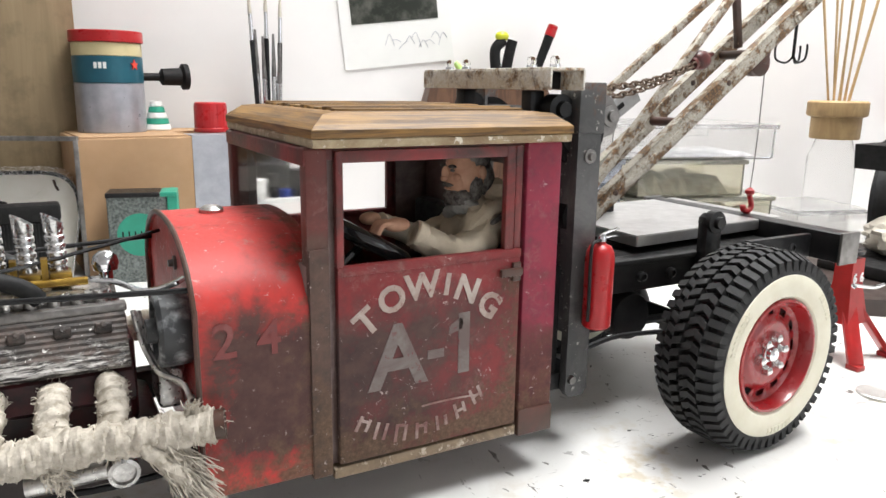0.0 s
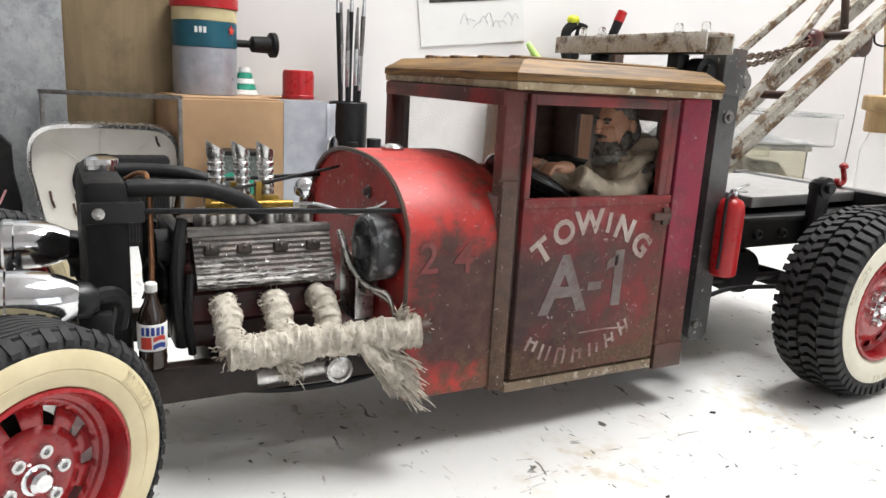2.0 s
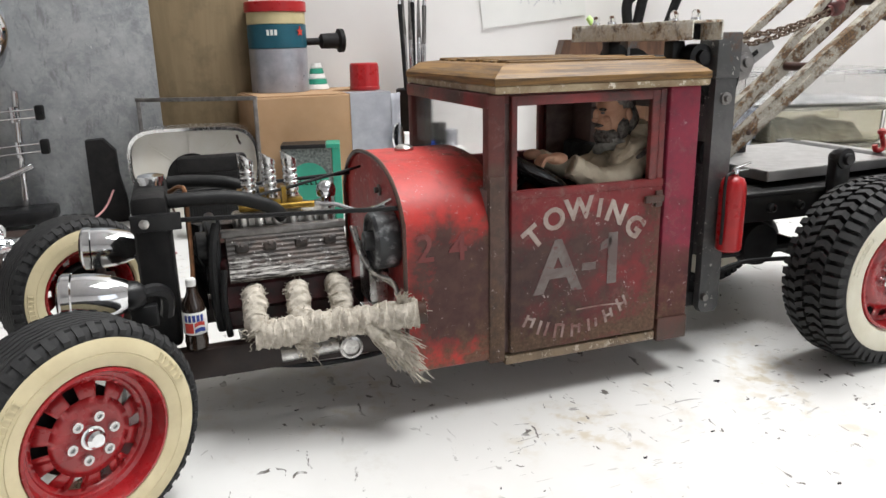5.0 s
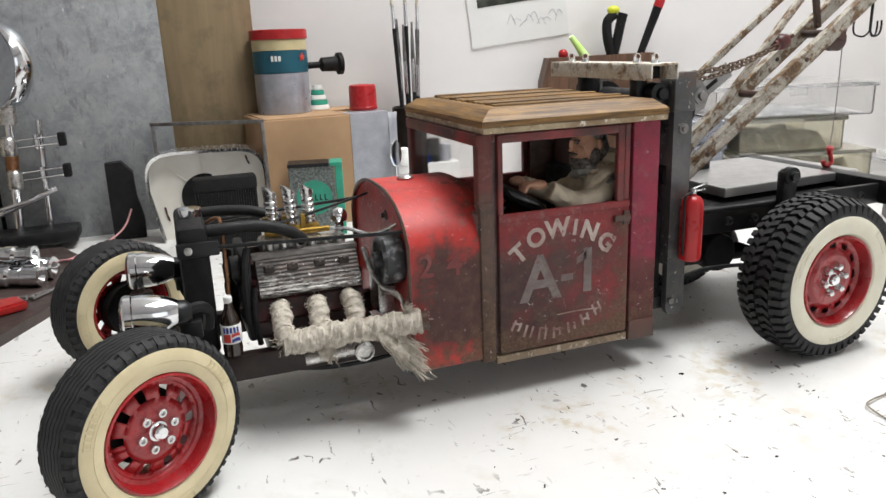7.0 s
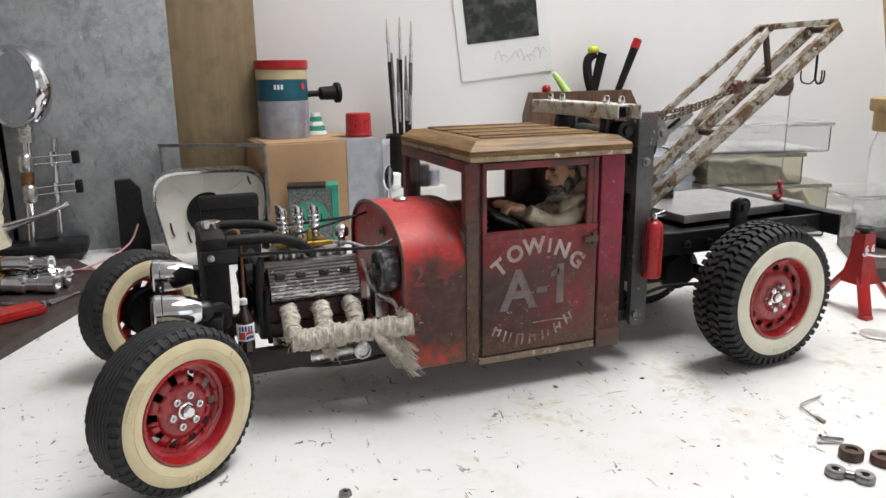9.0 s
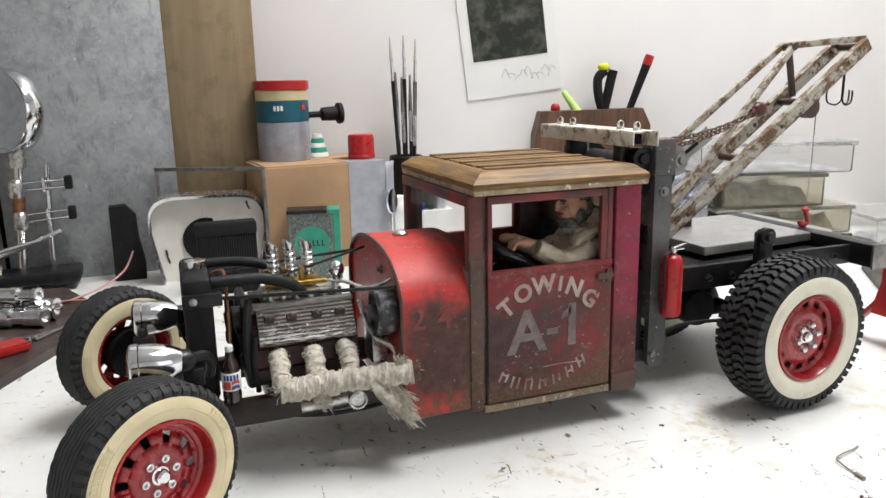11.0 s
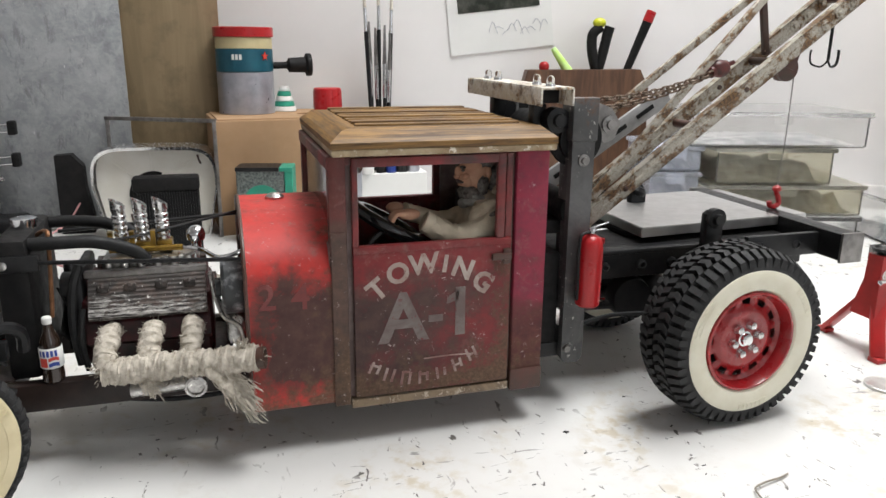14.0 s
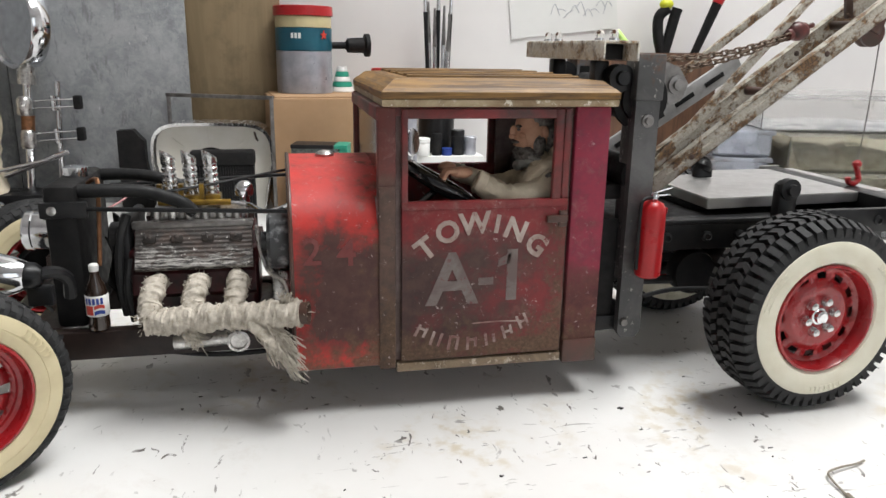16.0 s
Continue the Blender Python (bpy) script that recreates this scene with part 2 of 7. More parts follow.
def boom_mat():
    """Bare worn steel with cream paint left in long streaks along the boom, rust between and on the edges."""
    k = Mat("boom_worn_paint", 0.5)
    turn = k.t.nodes.new("ShaderNodeVectorRotate")
    turn.rotation_type = "Y_AXIS"
    turn.inputs["Angle"].default_value = radians(36.4)
    k.t.links.new(k.co, turn.inputs["Vector"])
    k.co = turn.outputs[0]
    streak, blot, fine = k.noise(120, 8, 0.72, 0.2, (0.6, 1.0, 1.0)), k.noise(75, 8, 0.72, 0.2), k.noise(700, 5, 0.7)
    c = k.mix(k.span(fine, 0.35, 0.65), (0.54, 0.515, 0.46), (0.38, 0.34, 0.27))
    rust = k.span(k.math("ADD", k.math("MULTIPLY", streak, 0.5), k.math("MULTIPLY", blot, 0.5)), 0.488, 0.535)
    c = k.mix(rust, c, k.mix(k.span(fine, 0.38, 0.62), (0.045, 0.032, 0.024), (0.25, 0.135, 0.055)))
    c = k.mix(k.span(k.noise(240, 6, 0.75, 0.3, (0.3, 1.0, 1.0)), 0.63, 0.70, 0, 0.7), c, (0.34, 0.33, 0.32))
    k.colour(c)
    k.metal(k.span(rust, 0.0, 1.0, 0.3, 0.0))
    k.gloss(k.span(fine, 0.3, 0.7, 0.35, 0.7))
    k.bump(k.math("ADD", k.math("MULTIPLY", fine, 0.6), rust), 0.2, 0.0002)
    return k.m


def wood_mat(name, a, b, stretch, scale=140, rough=0.55):
    k = Mat(name, rough)
    g = k.noise(scale, 8, 0.65, 1.2, stretch)
    c = k.mix(k.span(g, 0.40, 0.60), a, b)
    c = k.mix(k.span(k.noise(40, 5), 0.5, 0.75, 0, 0.6), c, (a[0] * 0.4, a[1] * 0.38, a[2] * 0.35))
    k.colour(c)
    k.bump(g, 0.3, 0.0004)
    return k.m


def tread_mat(name, base):
    k = Mat(name, 0.75)
    k.colour(k.mix(k.span(k.noise(150, 6), 0.4, 0.75), base, (base[0] * 2.2, base[1] * 2.2, base[2] * 2.1)))
    k.bump(k.noise(1500, 3), 0.2, 0.0002)
    return k.m


def glass_mat(name, colour=(1, 1, 1), rough=0.02):
    k = Mat(name, rough)
    k.b.inputs["Transmission Weight"].default_value = 1.0
    k.b.inputs["IOR"].default_value = 1.12
    k.colour(k.mix(k.span(k.noise(120, 5), 0.4, 0.8), colour, tuple(c * 0.9 for c in colour)))
    return k.m


def bench_mat():
    """White-painted board, scuffed, with brown stains and dark scratches and flecks."""
    k = Mat("bench_paint", 0.5)
    big, mid, fine = k.noise(5, 6, 0.6), k.noise(24, 8, 0.7, 0.4), k.noise(500, 5, 0.7)
    c = k.mix(k.span(big, 0.35, 0.7), (0.745, 0.745, 0.735), (0.66, 0.65, 0.63))
    c = k.mix(k.span(mid, 0.54, 0.72, 0, 0.5), c, (0.55, 0.515, 0.46))
    c = k.mix(k.math("MULTIPLY", k.math("MULTIPLY", k.span(k.noise(11, 4, 0.5), 0.55, 0.68), 0.65), k.span(k.noise(90, 5), 0.48, 0.62)), c, (0.5, 0.42, 0.28))
    fleck = k.math("MULTIPLY", k.span(k.noise(170, 3, 0.6, 0.8, (1.0, 0.45, 1.0)), 0.645, 0.67), k.span(k.noise(18, 4), 0.44, 0.57))
    c = k.mix(fleck, c, (0.12, 0.11, 0.10))
    scratch = k.math("MULTIPLY", k.span(k.noise(130, 4, 0.5, 2.0, (0.3, 1.3, 1.0)), 0.66, 0.68), k.span(k.noise(9, 3), 0.5, 0.58))
    c = k.mix(k.math("MULTIPLY", scratch, 0.7), c, (0.2, 0.19, 0.18))
    k.colour(c)
    k.gloss(k.span(mid, 0.3, 0.7, 0.32, 0.6))
    k.bump(k.math("SUBTRACT", k.math("MULTIPLY", mid, 0.6), k.math("ADD", fleck, scratch)), 0.12, 0.0004)
    return k.m


def galvanised():
    k = Mat("galvanised_sheet", 0.45, 0.4)
    n1, n2, n3 = k.noise(18, 8, 0.7, 0.8), k.noise(95, 8, 0.75, 0.3), k.noise(60, 6, 0.75, 0.3, (1.6, 1.6, 0.6))
    c = k.mix(k.span(n1, 0.34, 0.66), (0.235, 0.25, 0.265), (0.40, 0.415, 0.425))
    c = k.mix(k.span(n2, 0.44, 0.66, 0, 0.75), c, (0.50, 0.515, 0.52))
    c = k.mix(k.span(n3, 0.55, 0.66, 0, 0.6), c, (0.17, 0.175, 0.18))
    c = k.mix(k.span(k.noise(170, 5, 0.7, 0.2, (1.0, 1.0, 0.4)), 0.66, 0.70, 0, 0.8), c, (0.72, 0.73, 0.74))
    c = k.mix(k.span(k.noise(11, 6, 0.7), 0.60, 0.72, 0, 0.55), c, (0.12, 0.115, 0.11))
    k.colour(c)
    k.gloss(k.span(n2, 0.3, 0.7, 0.36, 0.7))
    k.bump(n2, 0.12, 0.0004)
    return k.m


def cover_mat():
    """Cast cover: pale worn metal with thin black grooves, dark blotches that thicken with height."""
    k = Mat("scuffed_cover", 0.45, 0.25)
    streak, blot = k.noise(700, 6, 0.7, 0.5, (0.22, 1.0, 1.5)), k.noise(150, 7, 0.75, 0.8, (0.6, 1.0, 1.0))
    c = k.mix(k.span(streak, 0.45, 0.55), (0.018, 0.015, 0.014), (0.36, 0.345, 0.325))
    top_dark = k.span(k.math("ADD", blot, k.span(k.xyz(2), 0.078, 0.0885, 0, 0.34)), 0.50, 0.60, 0, 0.95)
    c = k.mix(top_dark, c, k.mix(k.span(blot, 0.45, 0.62), (0.03, 0.025, 0.023), (0.085, 0.06, 0.05)))
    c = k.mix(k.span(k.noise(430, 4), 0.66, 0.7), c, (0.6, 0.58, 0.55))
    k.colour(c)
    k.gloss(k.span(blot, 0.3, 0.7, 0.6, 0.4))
    k.bump(k.math("SUBTRACT", streak, top_dark), 0.4, 0.0003)
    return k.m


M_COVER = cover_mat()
RED = (0.50, 0.028, 0.022)
M_COWL = cowl_paint("cowl_red", RED, (0.036, 0.026, 0.023), -0.080, -0.046, 0.025, 0.108, 0.026, (-0.042, -0.018), 0.038)
M_DOOR = cowl_paint("door_red", (0.19, 0.015, 0.017), (0.038, 0.026, 0.024), 0.12, -0.05, 0.0, 0.105, 0.032, (0.050, 0.072))
M_POST = cowl_paint("post_red", (0.13, 0.03, 0.024), (0.06, 0.042, 0.034), -0.2, -0.1, 0.0, 0.135, 0.05)
M_FRAME = worn_paint("frame_red", (0.24, 0.02, 0.022), (0.06, 0.022, 0.018), (0.4, 0.35, 0.3), 0.35, 0.45)
M_RUSTY = worn_paint("rusty_brown", (0.12, 0.03, 0.022), (0.06, 0.035, 0.025), (0.3, 0.22, 0.16), 0.9, 0.7)
M_PILLAR = cowl_paint("pillar_crimson", (0.25, 0.016, 0.042), (0.07, 0.026, 0.024), -1.0, -0.5, 0.0, 0.082, 0.03)
M_FIREWALL = worn_paint("firewall_red", (0.50, 0.024, 0.022), (0.27, 0.016, 0.016), (0.6, 0.5, 0.47), 0.12, 0.2, chips=0.60)
M_INSIDE = worn_paint("cab_inside", (0.26, 0.19, 0.18), (0.12, 0.075, 0.065), (0.12, 0.08, 0.06), 0.5, 0.5)
M_RUSTWHITE = boom_mat()
M_BARWHITE = rusty_white("flaked_white_paint", 80, 0.485, (0.80, 0.79, 0.75), (0.66, 0.61, 0.50))
M_WOODX = wood_mat("roof_wood", (0.275, 0.145, 0.034), (0.075, 0.036, 0.01), (0.07, 1.6, 1.6), 220)
M_WOODY = wood_mat("roof_wood_cross", (0.275, 0.145, 0.034), (0.075, 0.036, 0.01), (1.6, 0.07, 1.6), 220)
M_TRIM = worn_paint("speckled_trim", (0.55, 0.46, 0.30), (0.24, 0.16, 0.085), (0.75, 0.7, 0.6), 0.5, 0.45, chips=0.58)
M_SILL = worn_paint("flaked_sill", (0.36, 0.27, 0.17), (0.13, 0.085, 0.05), (0.6, 0.52, 0.42), 0.6, 0.5, chips=0.58)
M_POLISHED = plain("polished_alloy", (0.80, 0.80, 0.80), (0.6, 0.6, 0.6), 150, 0.24, 0.95, bump=0.05)
M_PLY = wood_mat("plywood_face", (0.27, 0.20, 0.115), (0.22, 0.16, 0.088), (1.2, 1.2, 0.16), 30, 0.6)
M_CEDAR = wood_mat("dark_wood", (0.15, 0.075, 0.04), (0.08, 0.038, 0.022), (1.5, 1.5, 0.15), 60)
M_PINE = wood_mat("pale_wood", (0.55, 0.38, 0.19), (0.45, 0.3, 0.14), (1.0, 1.0, 0.2), 60)
M_TYRE = tread_mat("tyre_rubber", (0.013, 0.013, 0.014))
M_WHITEWALL = plain("aged_whitewall_rubber", (0.66, 0.575, 0.37), (0.55, 0.465, 0.28), 90, 0.55, bump=0.1, lo=0.4, hi=0.8)
M_PALEWALL = plain("pale_whitewall_rubber", (0.74, 0.71, 0.585), (0.66, 0.62, 0.48), 90, 0.5, bump=0.1, lo=0.4, hi=0.8)
M_RIM = plain("red_rim_enamel", (0.36, 0.012, 0.016), (0.26, 0.01, 0.013), 60, 0.28, bump=0.03, Coat_Weight=0.4)
M_CHROME = plain("chrome", (0.82, 0.83, 0.85), (0.66, 0.67, 0.69), 120, 0.1, 1.0, bump=0.04)
M_DULLCHROME = plain("worn_chrome", (0.72, 0.71, 0.69), (0.35, 0.34, 0.33), 200, 0.3, 1.0, bump=0.1)
M_STEEL = plain("raw_steel", (0.3, 0.29, 0.28), (0.17, 0.16, 0.155), 110, 0.4, 0.85, bump=0.2)
M_BLACK = plain("black_enamel", (0.007, 0.007, 0.008), (0.015, 0.015, 0.016), 120, 0.36, bump=0.12, Specular_IOR_Level=0.32)
M_BLACKM = plain("black_matt", (0.008, 0.008, 0.0085), (0.016, 0.015, 0.015), 90, 0.62, bump=0.2, Specular_IOR_Level=0.2)
M_HOSE = plain("black_hose", (0.008, 0.008, 0.009), (0.015, 0.015, 0.015), 200, 0.55, bump=0.1, Specular_IOR_Level=0.25)
M_RAIL = plain("frame_rail_paint", (0.014, 0.009, 0.008), (0.030, 0.018, 0.015), 100, 0.4, bump=0.15, Specular_IOR_Level=0.35)
M_BRASS = plain("brass", (0.36, 0.23, 0.045), (0.2, 0.12, 0.03), 200, 0.32, 0.9, bump=0.1)
M_COPPER = plain("copper_pipe", (0.35, 0.17, 0.09), (0.2, 0.1, 0.05), 200, 0.35, 0.9, bump=0.1)
M_ENGRED = plain("engine_red", (0.055, 0.005, 0.007), (0.016, 0.004, 0.004), 120, 0.4, bump=0.15)
M_WRAP = plain("woven_wrap", (0.62, 0.57, 0.495), (0.36, 0.32, 0.26), 260, 0.95, bump=0.9, fine=1400)
M_REDPLASTIC = plain("red_plastic", (0.42, 0.012, 0.016), (0.34, 0.01, 0.012), 60, 0.3, bump=0.03)
M_JACK = plain("jack_red", (0.42, 0.014, 0.014), (0.3, 0.012, 0.01), 90, 0.35, bump=0.06)
M_ALU = plain("brushed_aluminium", (0.62, 0.61, 0.59), (0.5, 0.49, 0.47), 70, 0.42, 0.75, bump=0.15)
M_WALL = plain("white_wall_paint", (0.87, 0.85, 0.84), (0.83, 0.81, 0.80), 6, 0.8, bump=0.15, fine=260)
M_PAPER = plain("white_paper", (0.82, 0.82, 0.8), (0.78, 0.78, 0.76), 20, 0.7, bump=0.0)
M_CARD = plain("brown_cardboard", (0.43, 0.27, 0.15), (0.37, 0.23, 0.125), 25, 0.8, bump=0.12)
M_TAPE = plain("silver_tape", (0.42, 0.43, 0.47), (0.33, 0.34, 0.38), 60, 0.4, 0.2, bump=0.2)
M_CREAM = plain("cream_enamel", (0.87, 0.85, 0.79), (0.79, 0.76, 0.68), 30, 0.5, bump=0.05)
M_TEAL = plain("teal_label", (0.006, 0.085, 0.125), (0.005, 0.065, 0.10), 50, 0.35, bump=0.02)
M_TINCREAM = plain("tin_cream", (0.55, 0.47, 0.27), (0.48, 0.41, 0.23), 50, 0.4, bump=0.02)
M_TINGREY = plain("tin_silver", (0.50, 0.51, 0.56), (0.36, 0.37, 0.42), 60, 0.34, 0.7, bump=0.03)
M_MINT = plain("mint_green_print", (0.03, 0.33, 0.22), (0.025, 0.26, 0.175), 60, 0.4, bump=0.02)
M_PEWTER = plain("tin_pattern", (0.24, 0.27, 0.26), (0.07, 0.08, 0.077), 420, 0.36, 0.5, bump=0.1)
M_PLASTIC = plain("clear_box_plastic", (0.97, 0.97, 0.965), (0.94, 0.94, 0.935), 10, 0.14, bump=0.0, Transmission_Weight=0.93, IOR=1.18)
M_BLUEBOX = plain("bluish_box_plastic", (0.82, 0.85, 0.92), (0.76, 0.79, 0.87), 8, 0.22, bump=0.02, Transmission_Weight=0.75, IOR=1.2)
M_OLIVE = plain("olive_box_plastic", (0.93, 0.91, 0.82), (0.86, 0.84, 0.74), 12, 0.16, bump=0.0, Transmission_Weight=0.9, IOR=1.2)
M_GLASS = glass_mat("window_glass", (0.90, 0.89, 0.88), 0.05)
M_BULB = glass_mat("bulb_glass", (0.97, 0.97, 0.95), 0.02)
M_BOTTLE = plain("dark_cola_glass", (0.022, 0.012, 0.008), (0.03, 0.017, 0.012), 60, 0.08, bump=0.0, Coat_Weight=0.6)
M_BLUE = plain("blue_print", (0.016, 0.05, 0.3), (0.014, 0.045, 0.26), 60, 0.4, bump=0.0)
M_REDPRINT = plain("red_print", (0.6, 0.05, 0.03), (0.52, 0.04, 0.025), 60, 0.4, bump=0.0)
M_DARKPHOTO = plain("dark_photo_print", (0.016, 0.02, 0.014), (0.11, 0.11, 0.095), 55, 0.35, bump=0.0, lo=0.45, hi=0.7)
M_YELLOW = plain("lime_plastic", (0.6, 0.62, 0.03), (0.5, 0.52, 0.03), 60, 0.35, bump=0.02)
M_LIME = plain("lime_bristles", (0.5, 0.8, 0.12), (0.6, 0.85, 0.35), 60, 0.5, bump=0.1)
M_WIRE = plain("dull_wire", (0.30, 0.27, 0.22), (0.2, 0.17, 0.13), 200, 0.5, 0.3, bump=0.05)
M_BENCH = bench_mat()
M_GALV = galvanised()
M_SKIN = plain("figure_skin", (0.62, 0.36, 0.24), (0.48, 0.25, 0.16), 160, 0.55, bump=0.1)
M_HAIR = plain("figure_hair", (0.045, 0.036, 0.032), (0.24, 0.225, 0.21), 500, 0.7, bump=0.5, fine=1500)
M_COAT = plain("figure_coat", (0.72, 0.64, 0.50), (0.56, 0.48, 0.36), 90, 0.9, bump=0.6, fine=2200)
M_SCARF = plain("figure_scarf", (0.46, 0.47, 0.45), (0.32, 0.33, 0.31), 150, 0.95, bump=0.6, fine=2200)
M_CLOTH = plain("pale_cloth", (0.55, 0.51, 0.44), (0.4, 0.36, 0.3), 50, 0.9, bump=0.4)
M_MAT = plain("dark_board", (0.035, 0.025, 0.022), (0.06, 0.04, 0.034), 40, 0.45, bump=0.1)
M_PALELETTER = worn_paint("worn_cream_lettering", (0.54, 0.50, 0.45), (0.30, 0.22, 0.19), (0.17, 0.03, 0.03), 0.15, 0.6, chips=0.6)
M_GREYLETTER = worn_paint("worn_grey_lettering", (0.23, 0.215, 0.20), (0.12, 0.085, 0.078), (0.14, 0.03, 0.03), 0.2, 0.55, chips=0.6)
M_FAINT = worn_paint("faint_lettering", (0.33, 0.155, 0.135), (0.17, 0.03, 0.028), (0.14, 0.03, 0.03), 0.35, 0.85, chips=0.55)
M_BARS = worn_paint("worn_bar_paint", (0.46, 0.40, 0.36), (0.18, 0.08, 0.07), (0.12, 0.03, 0.03), 0.3, 0.62, chips=0.56)
M_GLOSSBLACK = plain("gloss_black", (0.012, 0.012, 0.013), (0.02, 0.02, 0.021), 80, 0.1, bump=0.02, Coat_Weight=0.5)
M_SLAB = plain("milled_slab_metal", (0.52, 0.515, 0.51), (0.45, 0.445, 0.44), 60, 0.36, 0.92, bump=0.12)

# ---- room ----
def wall_box(name, u0, u1, v0, v1, z0, z1, material, label, category="wall"):
    bm = BM()
    box(bm, (u0, v0, z0), (u1, v1, z1), m=WALL)
    return single(name, bm, material, label, category, "structure", smooth=False)


wall_box("wall_back", -2.3, 2.3, 0.0, 0.1, -0.85, 1.6, M_WALL, "white painted plaster wall behind the workbench")
wall_box("wall_front", -2.3, 2.3, -3.1, -3.0, -0.85, 1.6, M_WALL, "plain white painted wall closing the room")
wall_box("wall_west", -2.4, -2.3, -3.0, 0.0, -0.85, 1.6, M_WALL, "plain white painted side wall")
wall_box("wall_east", 2.3, 2.4, -3.0, 0.0, -0.85, 1.6, M_WALL, "plain white painted side wall")
wall_box("ceiling", -2.4, 2.4, -3.1, 0.1, 1.6, 1.7, M_WALL, "plain white painted ceiling", "ceiling")
wall_box("floor", -2.4, 2.4, -3.1, 0.1, -0.95, -0.85, M_MAT, "dark workshop floor", "floor")

bench = thing("workbench", (0.1, 0.1, -0.85), "white-painted scuffed wooden workbench against the wall", "workbench")
bm = BM()
box(bm, (-1.5, -1.22, -0.035), (1.5, -0.003, 0.0), 0.003, m=WALL)
part("worktop", bm, M_BENCH, bench, "white painted top with scratches, stains and flecks", smooth=False)
for u, v in ((-1.4, -1.12), (1.4, -1.12), (-1.4, -0.1), (1.4, -0.1)):
    bm = BM()
    box(bm, (u - 0.04, v - 0.04, -0.85), (u + 0.04, v + 0.04, -0.035), 0.003, m=WALL)
    part("leg", bm, M_PLY, bench, smooth=False)

fitting = thing("ceiling_lamp", (0.55, 0.06, 1.6), "long white fluorescent ceiling lamp over the bench", "lamp")
bm = BM()
box(bm, (-0.15, -0.24, 1.55), (1.25, 0.24, 1.5985), 0.01, m=Matrix.Translation((0, 0.06, 0)))
part("housing", bm, M_PAPER, fitting, smooth=False)

# ---- the tow truck ----
CY = 0.061  # its centre line
truck = thing("tow_truck", (0, CY, 0), "rusty red model tow truck with wooden roof on the bench", "model truck")


def mirror_y(p):
    return (p[0], 2 * CY - p[1], p[2])


def both(name, build, material, label="", parent=None, smooth=True):
    """The near part and its twin across the centre line."""
    for s in (1, -1):
        bm = BM()
        build(bm)
        if s < 0:
            for v in bm.verts:
                v.co.y = 2 * CY - v.co.y
        part(name, bm, material, parent or truck, label, smooth)


# cowl and hood: one bent sheet over side, arch and side
def arch(half, rise, base, shoulder, n=28):
    pts = [(CY - half, base), (CY - half, shoulder)]
    for i in range(1, n):
        a = math.pi * i / n
        pts.append((CY - half * math.copysign(abs(math.cos(a)) ** 0.82, math.cos(a)), shoulder + rise * math.sin(a)))
    return pts + [(CY + half, shoulder), (CY + half, base)]


bm = BM()
outer, inner = arch(0.061, 0.032, 0.026, 0.0925), arch(0.0598, 0.031, 0.026, 0.0925)
xs = (-0.067, -0.05, -0.035, -0.0175)
rings = [[(x, y, z) for y, z in outer] for x in xs] + [[(x, y, z) for y, z in inner] for x in xs[::-1]]
ring_loft(bm, rings + [rings[0]], cap=False, closed=False)
hood = part("hood", bm, M_COWL, truck, "arched red cowl with smoky patina and chips")
bm = BM()
tube(bm, [(-0.0672, y, z) for y, z in arch(0.0606, 0.0318, 0.027, 0.0925, 14)], 0.0011, 8)
part("rolled_edge", bm, M_RUSTY, hood)
bm = BM()
prism(bm, arch(0.0595, 0.0305, 0.03, 0.0925), -0.0655, -0.0635, "x")
firewall = part("firewall", bm, M_FIREWALL, truck, "bright red firewall plate", smooth=False)
bm = BM()
lathe(bm, (-0.047, 0.063, 0.1235), (0, 0, 1), [(0.0045, 0), (0.0052, 0.0012), (0.0052, 0.0022), (0.0042, 0.003), (0.003, 0.0038), (0, 0.004)], 20)
part("filler_cap", bm, M_DULLCHROME, hood, "worn chrome filler cap")
bm = BM()
for i, (ch, x, z) in enumerate((("2", -0.0575, 0.0865), ("4", -0.041, 0.0855))):
    text_mesh(ch, 0.019, 0.0003, Matrix.Translation((x, -0.0002, z)) @ Matrix.Rotation(radians(90), 4, "X"), bm, 0.0002)
part("number", bm, M_FAINT, hood, "almost worn-away painted number", smooth=False)

# pillars, door, rear corner
both("front_pillar", lambda bm: (box(bm, (-0.0255, 0.0, 0.024), (-0.0168, 0.007, 0.1555), 0.0008), box(bm, (-0.0252, -0.0012, 0.024), (-0.0172, 0.001, 0.118), 0.0004)), M_POST, "dark red windscreen pillar with rust")
both("rear_corner", lambda bm: (box(bm, (0.0728, -0.0012, 0.024), (0.0915, 0.004, 0.1562), 0.0016), box(bm, (0.0885, 0.001, 0.024), (0.0915, 0.02, 0.1562), 0.0008)), M_PILLAR, "crimson rear corner post")
both("corner_foot", lambda bm: box(bm, (0.0725, -0.0022, 0.0205), (0.0915, 0.004, 0.0335), 0.0008), M_RUSTY, "rusty foot plate")
both("rocker", lambda bm: box(bm, (-0.0165, -0.001, 0.0215), (0.0718, 0.006, 0.0265), 0.0008), M_SILL, "flaked tan sill strip")
both("roof_rail", lambda bm: box(bm, (-0.0255, 0.0015, 0.1512), (0.0915, 0.006, 0.1562), 0.0006), M_FRAME)


def door_panel(bm):
    box(bm, (-0.0143, -0.0018, 0.0278), (0.0708, 0.002, 0.1095), 0.0009)
    box(bm, (-0.0143, -0.0022, 0.1065), (0.0708, 0.0022, 0.1103), 0.0006)


